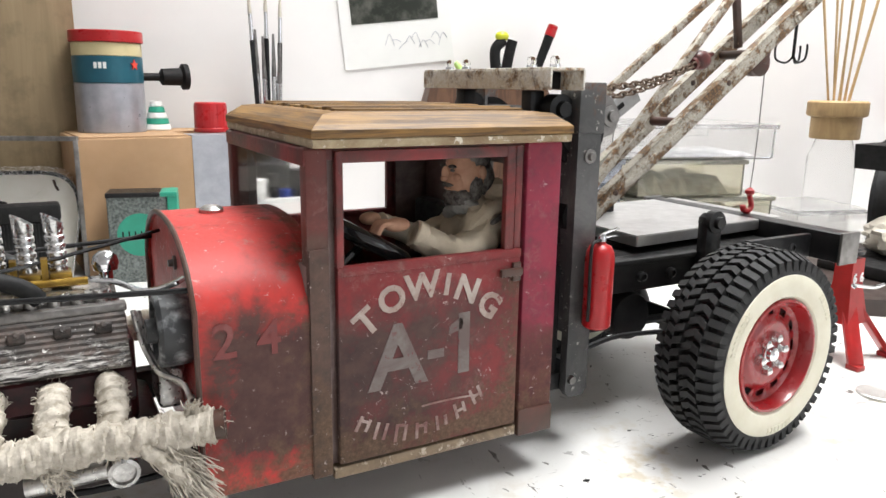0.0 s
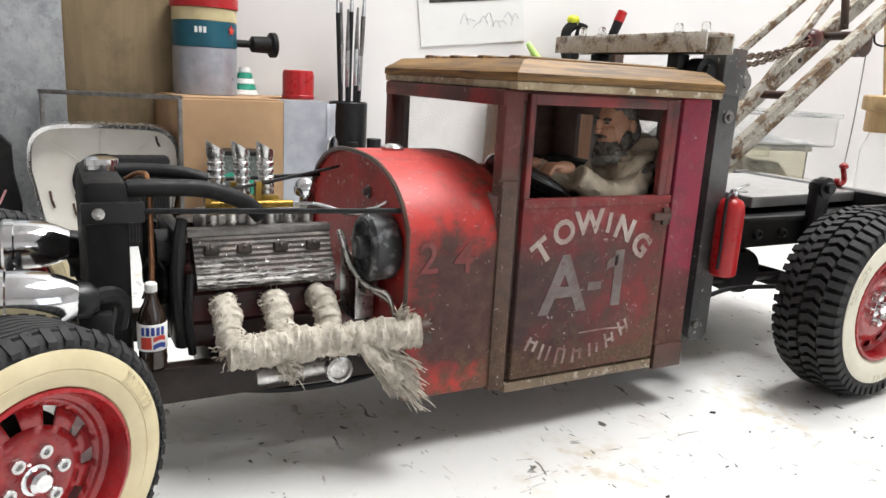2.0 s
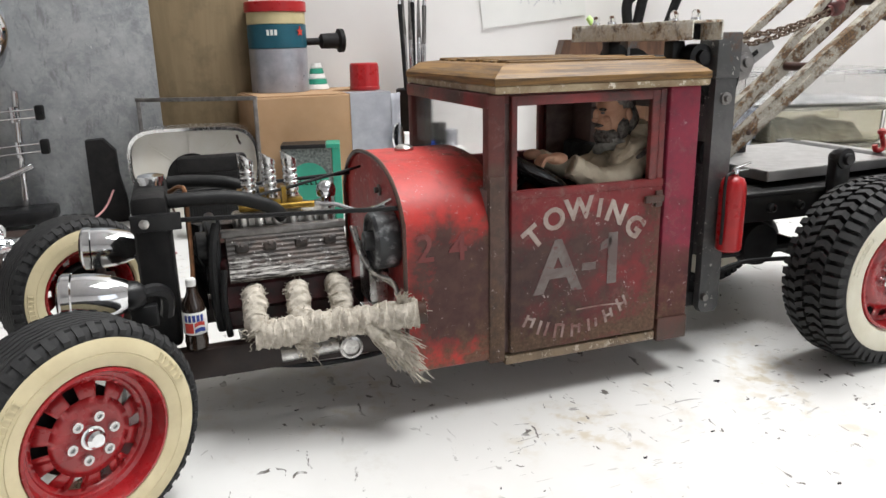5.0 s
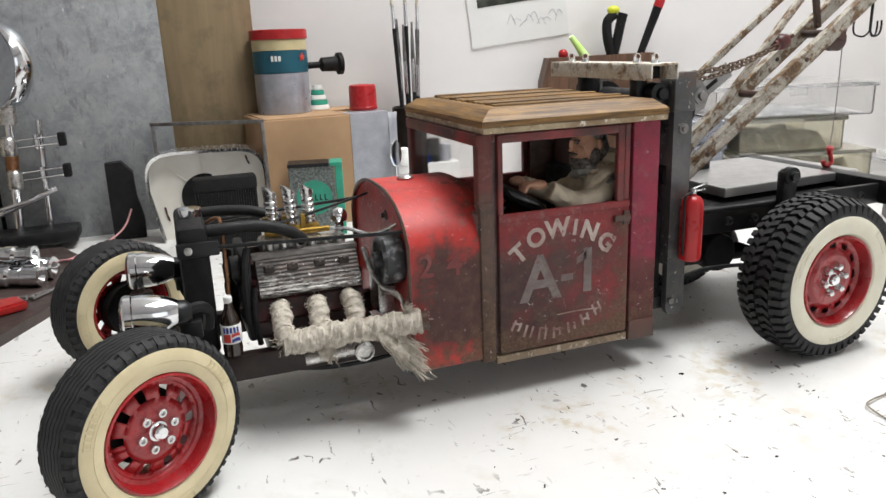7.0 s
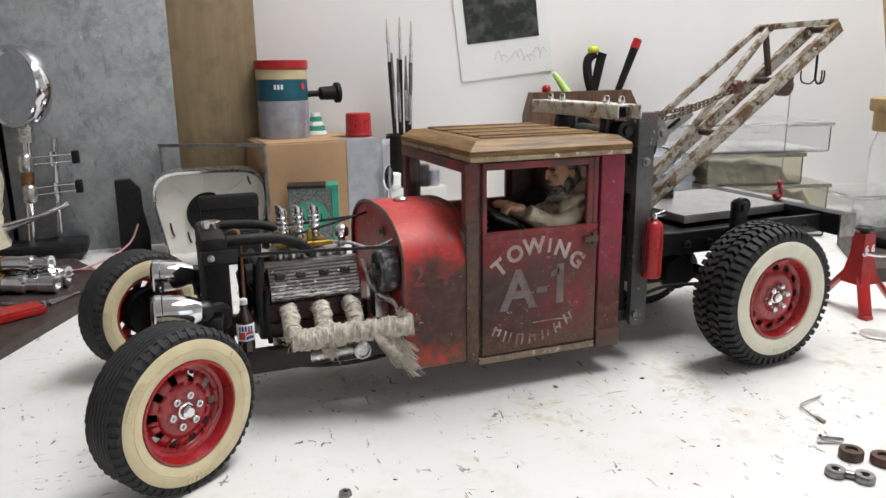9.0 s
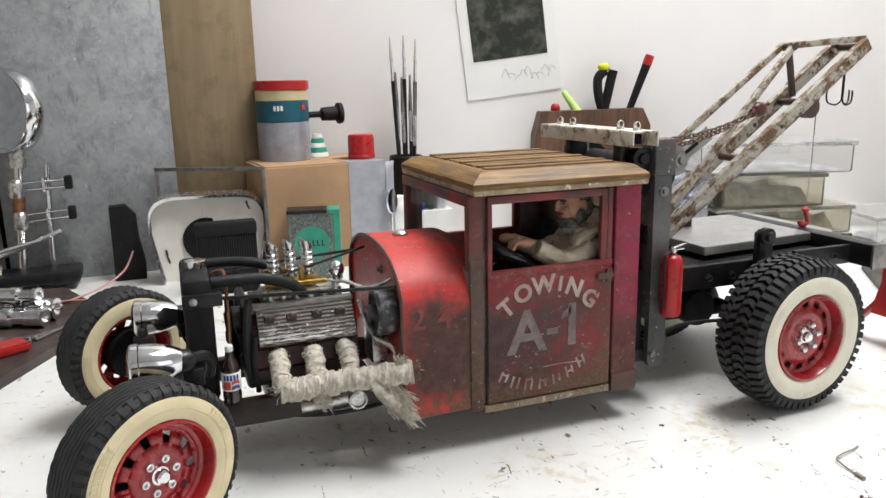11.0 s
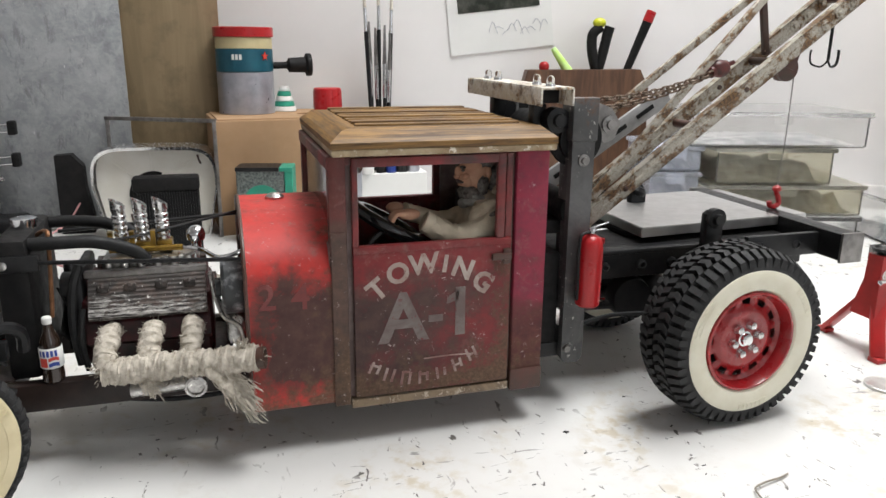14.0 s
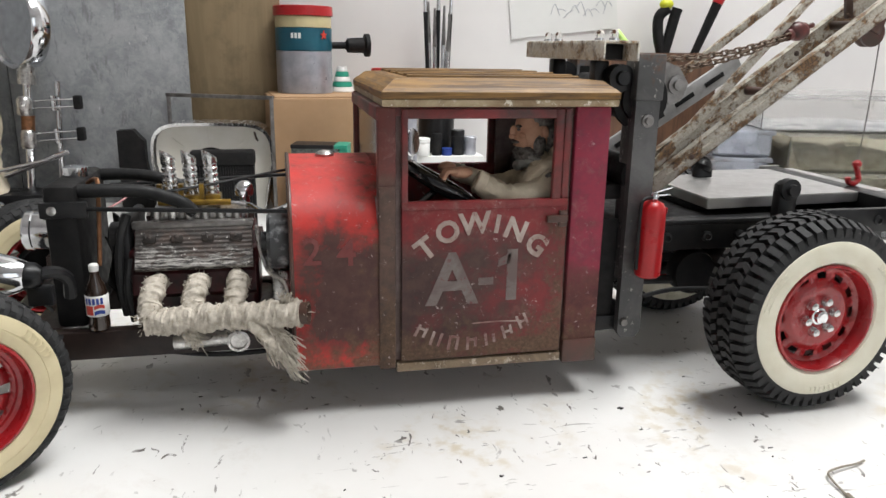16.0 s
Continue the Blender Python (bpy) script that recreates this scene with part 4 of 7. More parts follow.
def headlight(bm, y, z):
    lathe(bm, (-0.2115, y, z), (1, 0.0, -0.03), [(0.0104, 0), (0.0112, 0.001), (0.0112, 0.0042), (0.0106, 0.0048), (0.0107, 0.009), (0.0102, 0.0145), (0.0088, 0.0200), (0.0066, 0.0250), (0.0040, 0.0282), (0, 0.0295)], 30, False)


for s, yy in ((1, 0.0090), (-1, 0.0955)):
    bm = BM()
    headlight(bm, yy, 0.0800)
    lamp = part("headlight", bm, M_CHROME, truck, "chrome bullet headlight")
    bm = BM()
    lathe(bm, (-0.2110, yy, 0.0800), (-1, 0, 0.03), [(0.0102, 0), (0.0086, 0.0012), (0.0054, 0.002), (0, 0.0024)], 24)
    part("lens", bm, M_GLASS, lamp)
    bm = BM()
    lathe(bm, (-0.1885, yy, 0.0790), (1, 0, -0.05), [(0.0060, -0.003), (0.0066, 0), (0.0062, 0.006), (0.0036, 0.009), (0, 0.009)], 14)
    tube(bm, [(-0.184, yy, 0.0785), (-0.176, yy + s * 0.004, 0.0790), (-0.1715, yy + s * 0.009, 0.0740), (-0.1725, yy + s * 0.0135, 0.0640)], 0.0030, 8)
    box(bm, (-0.1865, yy - 0.0025, 0.0645), (-0.1755, yy + 0.0025, 0.0740), 0.0008)
    tube(bm, [(-0.187, yy, 0.074), (-0.184, yy + s * 0.005, 0.066), (-0.180, yy + s * 0.010, 0.058)], 0.001, 6)
    part("bracket", bm, M_BLACK, lamp, "black lamp bracket with cable")

# ---- engine ----
bm = BM()
box(bm, (-0.148, 0.036, 0.046), (-0.084, 0.086, 0.082), 0.003)
prism(bm, [(0.030, 0.060), (0.046, 0.050), (0.076, 0.050), (0.092, 0.060), (0.0885, 0.0695), (0.075, 0.088), (0.047, 0.088), (0.0335, 0.0695)], -0.1455, -0.0855, "x")
engine = part("engine", bm, M_ENGRED, truck, "dark red V8 engine block", smooth=False)


def valve_cover(bm):
    face = []
    for i in range(19):
        t = i / 18
        k = 0.0003 if i % 2 else 0.0
        face.append((0.0285 + 0.0115 * t - k * 0.86, 0.0740 + 0.0175 * t + k * 0.5))
    prism(bm, [(0.0300, 0.0722)] + face + [(0.0425, 0.0932), (0.0500, 0.0915), (0.0500, 0.086), (0.0365, 0.0728)], -0.1435, -0.0865, "x")


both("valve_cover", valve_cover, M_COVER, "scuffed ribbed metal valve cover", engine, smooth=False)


def wrapped_tube(bm, points, r, seed, turn=0.0042):
    """A pipe bandaged with overlapping turns of cloth: the skin steps in and out along a slanting spiral."""
    pts = [Vector(p) for p in points]
    q = random.Random(seed)
    run = [0.0]
    for p, s in zip(pts, pts[1:]):
        run.append(run[-1] + (s - p).length)
    n, count = 26, int(run[-1] / 0.0006)
    x, rings = None, []
    for i in range(count + 1):
        s = run[-1] * i / count
        k = max(j for j in range(len(run) - 1) if run[j] <= s + 1e-9)
        t = (s - run[k]) / (run[k + 1] - run[k])
        p0, p1, p2, p3 = pts[max(k - 1, 0)], pts[k], pts[k + 1], pts[min(k + 2, len(pts) - 1)]
        p = 0.5 * (2 * p1 + (p2 - p0) * t + (2 * p0 - 5 * p1 + 4 * p2 - p3) * t * t + (3 * p1 - p0 - 3 * p2 + p3) * t ** 3)
        d = (0.5 * ((p2 - p0) + 2 * (2 * p0 - 5 * p1 + 4 * p2 - p3) * t + 3 * (3 * p1 - p0 - 3 * p2 + p3) * t * t)).normalized()
        x = axis_frame(d)[0] if x is None else (x - d * x.dot(d)).normalized()
        y = d.cross(x)
        ring = []
        for j in range(n):
            a = 2 * math.pi * j / n
            v = Vector((math.cos(a), math.sin(a), 0))
            w = (s + 0.0019 * math.sin(a + seed) + 0.0008 * noise.noise(Vector((s * 300, a, seed)))) / turn
            lump = 0.22 * noise.noise(p * 190 + v * 0.8) + 0.10 * noise.noise(p * 520 + v * 3)
            ring.append(p + (x * v.x + y * v.y) * r * (0.96 + 0.17 * (w % 1.0) + lump + 0.035 * q.uniform(-1, 1)))
        rings.append(ring)
    ring_loft(bm, rings)


rnd = random.Random(5)


def strand_fringe(bm, base, to, count, seed, spread=1.0):
    """Frayed threads of uneven length, wavy, drawn together at the base."""
    q = random.Random(seed)
    for _ in range(count):
        a = Vector(base) + Vector((q.uniform(-0.003, 0.003), q.uniform(-0.002, 0.002), q.uniform(-0.002, 0.002))) * spread
        far = Vector(base).lerp(Vector(to), q.uniform(0.45, 1.0))
        b = far + Vector((q.gauss(0, 0.0026), q.gauss(0, 0.0018), q.gauss(0, 0.0024))) * spread
        w = [Vector((q.gauss(0, 0.0008), q.gauss(0, 0.0008), q.gauss(0, 0.0008))) for _ in range(2)]
        tube(bm, [a, a.lerp(b, 0.35) + w[0], a.lerp(b, 0.7) + w[1], b], 0.00034, 4, taper=0.5)


def fuzz(bm, points, r, count, seed, length=0.0022):
    """Loose threads standing off a wrapped pipe."""
    q = random.Random(seed)
    for _ in range(count):
        i = q.randrange(len(points) - 1)
        p = Vector(points[i]).lerp(Vector(points[i + 1]), q.random())
        d = Vector((q.gauss(0, 1), q.gauss(0, 1), q.gauss(0, 1))).normalized()
        a = p + d * r * 0.9
        tube(bm, [a, a + d * length * 0.5 + Vector((q.uniform(-1, 1), q.uniform(-1, 1), q.uniform(-1, 1))) * 0.0006, a + d * length * q.uniform(0.5, 1)], 0.00022, 3)


COLLECT = [(-0.1365, 0.008, 0.0535), (-0.125, 0.0075, 0.0535), (-0.108, 0.005, 0.055), (-0.09, 0.001, 0.0565), (-0.074, -0.004, 0.058), (-0.0635, -0.007, 0.059)]
for s in (1, -1):
    flip = (lambda p: p) if s > 0 else mirror_y
    bm = BM()
    pts = [flip(p) for p in COLLECT]
    wrapped_tube(bm, pts, 0.0062, 3)
    header = part("exhaust_header", bm, M_WRAP, engine, "exhaust pipe bandaged in frayed cream cloth")
    for k, x in enumerate((-0.1335, -0.1135, -0.0935)):
        bm = BM()
        run = [flip(p) for p in ((x, 0.0335, 0.0640), (x - 0.0005, 0.027, 0.0660), (x - 0.001, 0.018, 0.0640), (x - 0.002, 0.0105, 0.0585), (x - 0.001, 0.0075, 0.0545))]
        wrapped_tube(bm, run, 0.0051, k + 7)
        if s > 0:
            fuzz(bm, run, 0.0054, 150, k + 10)
        part("wrapped_pipe", bm, M_WRAP, engine, "short bandaged exhaust pipe")
    if s > 0:
        bm = BM()
        fuzz(bm, pts, 0.0065, 420, 4)
        strand_fringe(bm, (-0.0835, -0.0045, 0.0525), (-0.0655, -0.0135, 0.0330), 330, 8, 1.25)
        strand_fringe(bm, (-0.079, -0.0055, 0.055), (-0.068, -0.0125, 0.040), 90, 9)
        strand_fringe(bm, (-0.0715, -0.004, 0.062), (-0.0695, -0.006, 0.0680), 60, 12, 0.8)
        wrapped_tube(bm, [(-0.092, 0.000, 0.060), (-0.086, -0.005, 0.0535), (-0.079, -0.0085, 0.0465), (-0.0735, -0.0108, 0.0410)], 0.0027, 6, 0.006)
        strand_fringe(bm, (-0.117, 0.003, 0.051), (-0.1125, 0.0005, 0.0425), 90, 13)
        part("frayed_end", bm, M_WRAP, header, "frayed hanging cloth end")
        bm = BM()
        lathe(bm, (-0.0655, -0.0065, 0.0588), (1, -0.25, 0.08), [(0.0052, 0), (0.0056, 0.0055), (0.0050, 0.0056), (0.0046, 0.001), (0, 0.001)], 18)
        part("pipe_mouth", bm, M_RUSTY, header, "bare rusty pipe mouth")
bm = BM()
box(bm, (-0.138, 0.050, 0.0895), (-0.0895, 0.072, 0.0985), 0.002)
for i in range(6):
    rod(bm, (-0.134 + i * 0.008, 0.047, 0.0925), (-0.134 + i * 0.008, 0.047, 0.0995), 0.0026, 10)
part("intake", bm, M_DULLCHROME, engine, "worn chrome intake manifold")
bm = BM()
rod(bm, (-0.1345, 0.059, 0.1012), (-0.0975, 0.057, 0.1012), 0.0017, 10)
fuel_rail = part("fuel_rail", bm, M_BRASS, engine, "brass fuel rail")
for x in (-0.1285, -0.1178, -0.1072):
    bm = BM()
    prism(bm, [(x - 0.0062, 0.1005), (x - 0.0038, 0.1005), (x - 0.0038, 0.1110), (x - 0.0062, 0.1110)], 0.0575, 0.062, "y")
    part("riser", bm, M_BRASS, engine, "upright brass fuel riser", smooth=False)
    bm = BM()
    box(bm, (x - 0.0036, 0.0585, 0.0995), (x + 0.0045, 0.069, 0.1048), 0.0008)
    part("throttle_base", bm, M_BRASS, engine, "brass throttle base")
for x in (-0.1285, -0.1178, -0.1072):
    bm = BM()
    prof = [(0.0034, 0), (0.0034, 0.003)]
    for k in range(4):
        prof += [(0.0028, 0.0034 + k * 0.0032), (0.0037, 0.0044 + k * 0.0032), (0.0037, 0.0058 + k * 0.0032), (0.0028, 0.0066 + k * 0.0032)]
    prof += [(0.0037, 0.0178), (0.0039, 0.0225), (0.0034, 0.0225), (0.0032, 0.014), (0, 0.014)]
    vr = lathe(bm, (x, 0.0645, 0.1035), (-0.03, 0, 1), prof, 18)
    for r in vr[-4:-2]:
        for v in r:
            v.co.z += (v.co.x - x) * -0.62 - 0.0005
    part("intake_trumpet", bm, M_POLISHED, engine, "polished ribbed intake trumpet with slanted mouth")
bm = BM()
lathe(bm, (-0.0905, 0.0605, 0.098), (0, 0, 1), [(0.0026, 0), (0.0026, 0.0055), (0.0046, 0.0062), (0.0052, 0.009), (0.0045, 0.0118), (0.0022, 0.0138), (0, 0.0142)], 18)
part("breather", bm, M_CHROME, engine, "chrome breather cap")
bm = BM()
lathe(bm, (-0.0665, 0.020, 0.0885), (-1, 0, 0), [(0.0136, 0), (0.0142, 0.002), (0.0142, 0.0105), (0.0128, 0.012), (0.011, 0.0122), (0.0105, 0.0105), (0.005, 0.0105), (0.0045, 0.015), (0, 0.015)], 28)
part("brake_booster", bm, plain("chalky_black", (0.035, 0.037, 0.04), (0.34, 0.35, 0.36), 130, 0.5, bump=0.2, lo=0.5, hi=0.7), firewall, "round chalky black canister on the firewall")
bm = BM()
tube(bm, [(-0.084, 0.034, 0.093), (-0.083, 0.028, 0.085), (-0.081, 0.024, 0.078), (-0.078, 0.016, 0.073), (-0.071, 0.009, 0.070), (-0.0682, 0.006, 0.058)], 0.0011, 8)
tube(bm, [(-0.082, 0.036, 0.092), (-0.0805, 0.028, 0.080), (-0.076, 0.020, 0.072), (-0.069, 0.010, 0.066), (-0.0675, 0.008, 0.056)], 0.0011, 8)
part("brake_pipe", bm, M_DULLCHROME, firewall, "bent bare metal pipes")
bm = BM()
tube(bm, [(-0.0965, 0.056, 0.1012), (-0.088, 0.048, 0.1015), (-0.080, 0.034, 0.1005), (-0.0725, 0.025, 0.1035), (-0.066, 0.024, 0.1065)], 0.0012, 8)
part("fuel_pipe", bm, M_CHROME, firewall, "chrome fuel pipe")
bm = BM()
lathe(bm, (-0.0655, 0.046, 0.1075), (-1, 0, 0), [(0.003, 0), (0.003, 0.001), (0.0016, 0.0012), (0.0014, 0.003), (0, 0.003)], 12)
part("firewall_bolt", bm, M_STEEL, firewall)
bm = BM()
box(bm, (-0.0775, 0.030, 0.052), (-0.0675, 0.05, 0.082), 0.002)
lathe(bm, (-0.072, 0.032, 0.07), (0, -1, -0.2), [(0.004, 0), (0.0046, 0.004), (0.003, 0.0085), (0, 0.0085)], 14)
part("bell_housing", bm, M_DULLCHROME, engine)
bm = BM()
box(bm, (-0.152, 0.043, 0.05), (-0.1485, 0.079, 0.094), 0.001)
lathe(bm, (-0.1485, CY, 0.072), (-1, 0, 0), [(0.013, 0), (0.013, 0.005), (0.011, 0.007), (0, 0.007)], 24)
part("fan_pulley", bm, M_BLACK, engine, "black fan pulley")
bm = BM()
box(bm, (-0.1515, 0.037, 0.046), (-0.146, 0.085, 0.096), 0.002)
lathe(bm, (-0.1515, 0.048, 0.086), (-1, 0, 0), [(0.008, 0), (0.008, 0.005), (0.006, 0.006), (0, 0.006)], 20)
lathe(bm, (-0.1515, 0.074, 0.084), (-1, 0, 0), [(0.009, 0), (0.009, 0.005), (0.006, 0.006), (0, 0.006)], 20)
part("timing_cover", bm, M_BLACK, engine, "black engine front cover with pulleys")
bm = BM()
lathe(bm, (-0.155, CY, 0.072), (-1, 0, 0), [(0.006, 0), (0.006, 0.003), (0.003, 0.005), (0, 0.005)], 16)
part("fan_hub", bm, M_BLACKM, engine, "black cooling fan hub")
for k in range(6):
    m = Matrix.Translation((-0.1565, CY, 0.072)) @ Matrix.Rotation(k * math.pi / 3, 4, "X") @ Matrix.Rotation(radians(25), 4, "Z")
    bm = BM()
    box(bm, (-0.0005, -0.0052, 0.004), (0.0005, 0.0052, 0.0235), 0.0002, m=m)
    part("fan_blade", bm, M_BLACKM, engine)
bm = BM()
tube(bm, [(-0.149, 0.030, 0.050), (-0.151, 0.030, 0.070), (-0.150, 0.034, 0.088), (-0.147, 0.040, 0.099)], 0.0022, 8)
tube(bm, [(-0.146, 0.029, 0.047), (-0.1475, 0.027, 0.064), (-0.146, 0.031, 0.079)], 0.0016, 8)
part("front_hose", bm, M_HOSE, engine)
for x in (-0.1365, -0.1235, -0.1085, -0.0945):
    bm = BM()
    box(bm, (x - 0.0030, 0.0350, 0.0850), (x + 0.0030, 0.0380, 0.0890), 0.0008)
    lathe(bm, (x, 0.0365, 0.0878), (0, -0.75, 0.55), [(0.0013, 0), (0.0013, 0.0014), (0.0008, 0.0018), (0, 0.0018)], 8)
    part("cover_bolt", bm, M_COVER, engine, "small black cover bolt")
bm = BM()
box(bm, (-0.1455, 0.0400, 0.0915), (-0.0855, 0.0455, 0.0950), 0.0008)
part("cover_rail", bm, M_STEEL, engine, "grimy bare metal rail along the cover")
bm = BM()
box(bm, (-0.14, 0.034, 0.026), (-0.075, 0.088, 0.047), 0.006)
part("oil_pan", bm, M_BLACK, engine, "black oil pan")
bm = BM()
rod(bm, (-0.125, 0.012, 0.0405), (-0.093, 0.009, 0.043), 0.0036, 12)
lathe(bm, (-0.094, 0.004, 0.043), (0, -1, 0), [(0.0055, -0.002), (0.0055, 0.002), (0.0042, 0.0024), (0.0038, 0.001), (0, 0.001)], 18)
part("starter", bm, M_DULLCHROME, engine)
both("radiator_hose", lambda bm: tube(bm, [(-0.167, 0.036, 0.1125), (-0.155, 0.0365, 0.1125), (-0.138, 0.040, 0.111), (-0.122, 0.043, 0.105), (-0.115, 0.045, 0.0985)], 0.0034, 12), M_HOSE, "thick black rubber hose", engine)
bm = BM()
tube(bm, [(-0.166, 0.05, 0.108), (-0.13, 0.052, 0.1085), (-0.09, 0.07, 0.112), (-0.066, 0.085, 0.114)], 0.0008, 6)
part("throttle_cable", bm, M_BLACK, engine)
bm = BM()
tube(bm, [(-0.14, 0.024, 0.0335), (-0.11, 0.022, 0.029), (-0.08, 0.022, 0.029), (-0.06, 0.024, 0.032)], 0.0014, 8)
part("under_pipe", bm, M_BLACK, truck)

# ---- crane ----
def bar(bm, a, b, w, h, bevel=0.0006, up=(0, 0, 1), channel=False):
    """A flat bar from a to b, w across (y), h deep."""
    a, b = Vector(a), Vector(b)
    d = (b - a).normalized()
    side = Vector(up).cross(d).normalized()
    m = Matrix((d, side, d.cross(side))).transposed().to_4x4()
    m.translation = a
    L = (b - a).length
    if channel:
        box(bm, (0, -w / 2, -h / 2), (L, -w / 2 + 0.0012, h / 2), 0.0004, m)
        box(bm, (0, -w / 2, -h / 2), (L, w / 2, -h / 2 + 0.0012), 0.0004, m)
        box(bm, (0, -w / 2, h / 2 - 0.0012), (L, w / 2, h / 2), 0.0004, m)
        k = 0.02
        while k < L - 0.02:
            box(bm, (k, -w / 2 - 0.0005, -0.0008), (k + 0.013, -w / 2 + 0.0003, 0.0008), 0.0002, m)
            k += 0.02
    else:
        box(bm, (0, -w / 2, -h / 2), (L, w / 2, h / 2), bevel, m)


M_RUSTSTEEL = worn_paint("steel_with_rust", (0.14, 0.139, 0.138), (0.06, 0.06, 0.061), (0.45, 0.43, 0.41), 0.28, 0.5, low=(0.14, 0.18, 0.0, 0.35), chips=0.62)
both("mast", lambda bm: (prism(bm, [(0.1105, 0.030), (0.113, 0.0265), (0.1215, 0.0265), (0.124, 0.030), (0.124, 0.180), (0.1105, 0.180)], 0.012, 0.017, "y"), box(bm, (0.1095, 0.0108, 0.158), (0.1250, 0.0185, 0.1815), 0.0008),
                         box(bm, (0.1105, 0.017, 0.06), (0.1125, 0.027, 0.180), 0.0003)), M_RUSTSTEEL, "upright flat steel mast bar with rust")
both("mast_bolt", lambda bm: lathe(bm, (0.1175, 0.012, 0.1475), (0, -1, 0), [(0.0034, 0), (0.0034, 0.0012), (0.0022, 0.0014), (0.0018, 0.003), (0, 0.003)], 12), M_STEEL)
both("foot_bolt", lambda bm: lathe(bm, (0.1135, 0.012, 0.036), (0, -1, 0), [(0.0025, 0), (0.002, 0.002), (0, 0.002)], 10), M_STEEL)
bm = BM()
rod(bm, (0.117, 0.0175, 0.158), (0.117, 0.1045, 0.158), 0.0115, 22)
rod(bm, (0.117, 0.02, 0.158), (0.117, 0.024, 0.158), 0.0155, 22)
rod(bm, (0.117, 0.098, 0.158), (0.117, 0.102, 0.158), 0.0155, 22)
part("winch_drum", bm, M_BLACKM, truck, "black winch drum")
bm = BM()
rod(bm, (0.117, 0.0175, 0.118), (0.117, 0.1045, 0.118), 0.009, 18)
box(bm, (0.098, 0.022, 0.104), (0.111, 0.1, 0.112), 0.001)
part("lower_spool", bm, M_BLACKM, truck)
both("cross_foot", lambda bm: box(bm, (0.0925, 0.0175, 0.029), (0.1235, 0.06, 0.038), 0.001), M_BLACK)
both("behind_panel", lambda bm: box(bm, (0.0935, 0.0185, 0.038), (0.1095, 0.06, 0.094), 0.001), M_BLACKM)
bm = BM()
prism(bm, [(0.126, 0.1745), (0.131, 0.178), (0.140, 0.1745), (0.146, 0.166), (0.1425, 0.157), (0.136, 0.155), (0.131, 0.160), (0.126, 0.160)], 0.024, 0.0275, "y")
lathe(bm, (0.139, 0.024, 0.1655), (0, -1, 0), [(0.0052, 0), (0.0052, 0.0015), (0.003, 0.0018), (0.0028, 0.0035), (0, 0.0035)], 16)
part("winch_pawl", bm, M_STEEL, truck, "grey steel pawl plate with bolt")
bm = BM()
box(bm, (0.0868, 0.004, 0.1778), (0.0880, 0.1235, 0.1868), 0.0004)
box(bm, (0.1050, 0.004, 0.1778), (0.1062, 0.1235, 0.1868), 0.0004)
box(bm, (0.0872, 0.004, 0.1862), (0.1058, 0.1235, 0.1876), 0.0005)
light_bar = part("light_bar", bm, M_BARWHITE, truck, "flaked white channel crossbar carrying small bulbs")
# black block added to darken the hollow of the open channel
bm = BM()
box(bm, (0.0882, 0.020, 0.1782), (0.1048, 0.1075, 0.1858), 0.0004)
part("channel_fill", bm, M_BLACKM, light_bar)
both("bar_post", lambda bm: (box(bm, (0.0925, 0.026, 0.160), (0.1005, 0.034, 0.1775), 0.0008), lathe(bm, (0.104, 0.02, 0.169), (0, -1, 0), [(0.007, -0.006), (0.007, 0.003), (0.004, 0.0035), (0.0035, 0.006), (0, 0.006)], 16)), M_BLACK, "black bar support", light_bar)
for yy in (0.014, 0.032, 0.092, 0.110):
    bm = BM()
    lathe(bm, (0.0965, yy, 0.1878), (0, 0, 1), [(0.0019, 0), (0.0019, 0.001), (0.0022, 0.0016), (0.0022, 0.0038), (0.0014, 0.0050), (0, 0.0054)], 14)
    bulb = part("bulb", bm, M_BULB, light_bar, "clear glass marker bulb")
    bm = BM()
    lathe(bm, (0.0965, yy, 0.1876), (0, 0, 1), [(0.0027, 0), (0.0025, 0.0014), (0, 0.0014)], 12)
    part("bulb_base", bm, M_CHROME, bulb)

TIP = 0.3265
for nm, yy, mt in (("boom_chord", 0.0475, M_RUSTWHITE), ("boom_chord", 0.0745, M_RUSTWHITE)):
    bm = BM()
    bar(bm, (0.134, yy, 0.1005), (TIP, yy, 0.2425), 0.006, 0.0098, channel=True)
    for k in (0.86, 0.91, 0.965):
        p = Vector((0.134, yy, 0.1005)).lerp(Vector((TIP, yy, 0.2425)), k)
        lathe(bm, p + Vector((0, -0.003, 0)), (0, -1, 0), [(0.0036, 0), (0.0036, 0.001), (0.0022, 0.0012), (0.002, 0.0026), (0, 0.0026)], 12)
    chord = part(nm, bm, mt, truck, "long slotted boom channel with flaking paint and rust")
    for k in (0.16, 0.58):
        p = Vector((0.134, yy, 0.1005)).lerp(Vector((TIP, yy, 0.2425)), k) + Vector((0, -0.0030, 0))
        bm = BM()
        lathe(bm, p, (0, -1, 0), [(0.0017, 0), (0.0017, 0.0005), (0.0010, 0.0010), (0, 0.0011)], 10)
        part("rivet", bm, M_RUSTY, chord)
APEX = (0.262, 0.061, 0.2405)
for yf, ya in ((0.049, 0.056),):
    bm = BM()
    bar(bm, (0.143, yf, 0.117), (APEX[0], ya, APEX[2]), 0.0035, 0.0050)
    part("boom_brace", bm, M_RUSTWHITE, truck, "rusty cream diagonal brace")
bm = BM()
bar(bm, (0.138, 0.074, 0.146), (APEX[0], 0.0655, APEX[2] + 0.002), 0.0035, 0.0048)
part("back_stay", bm, M_RUSTWHITE, truck, "long rusty back stay")
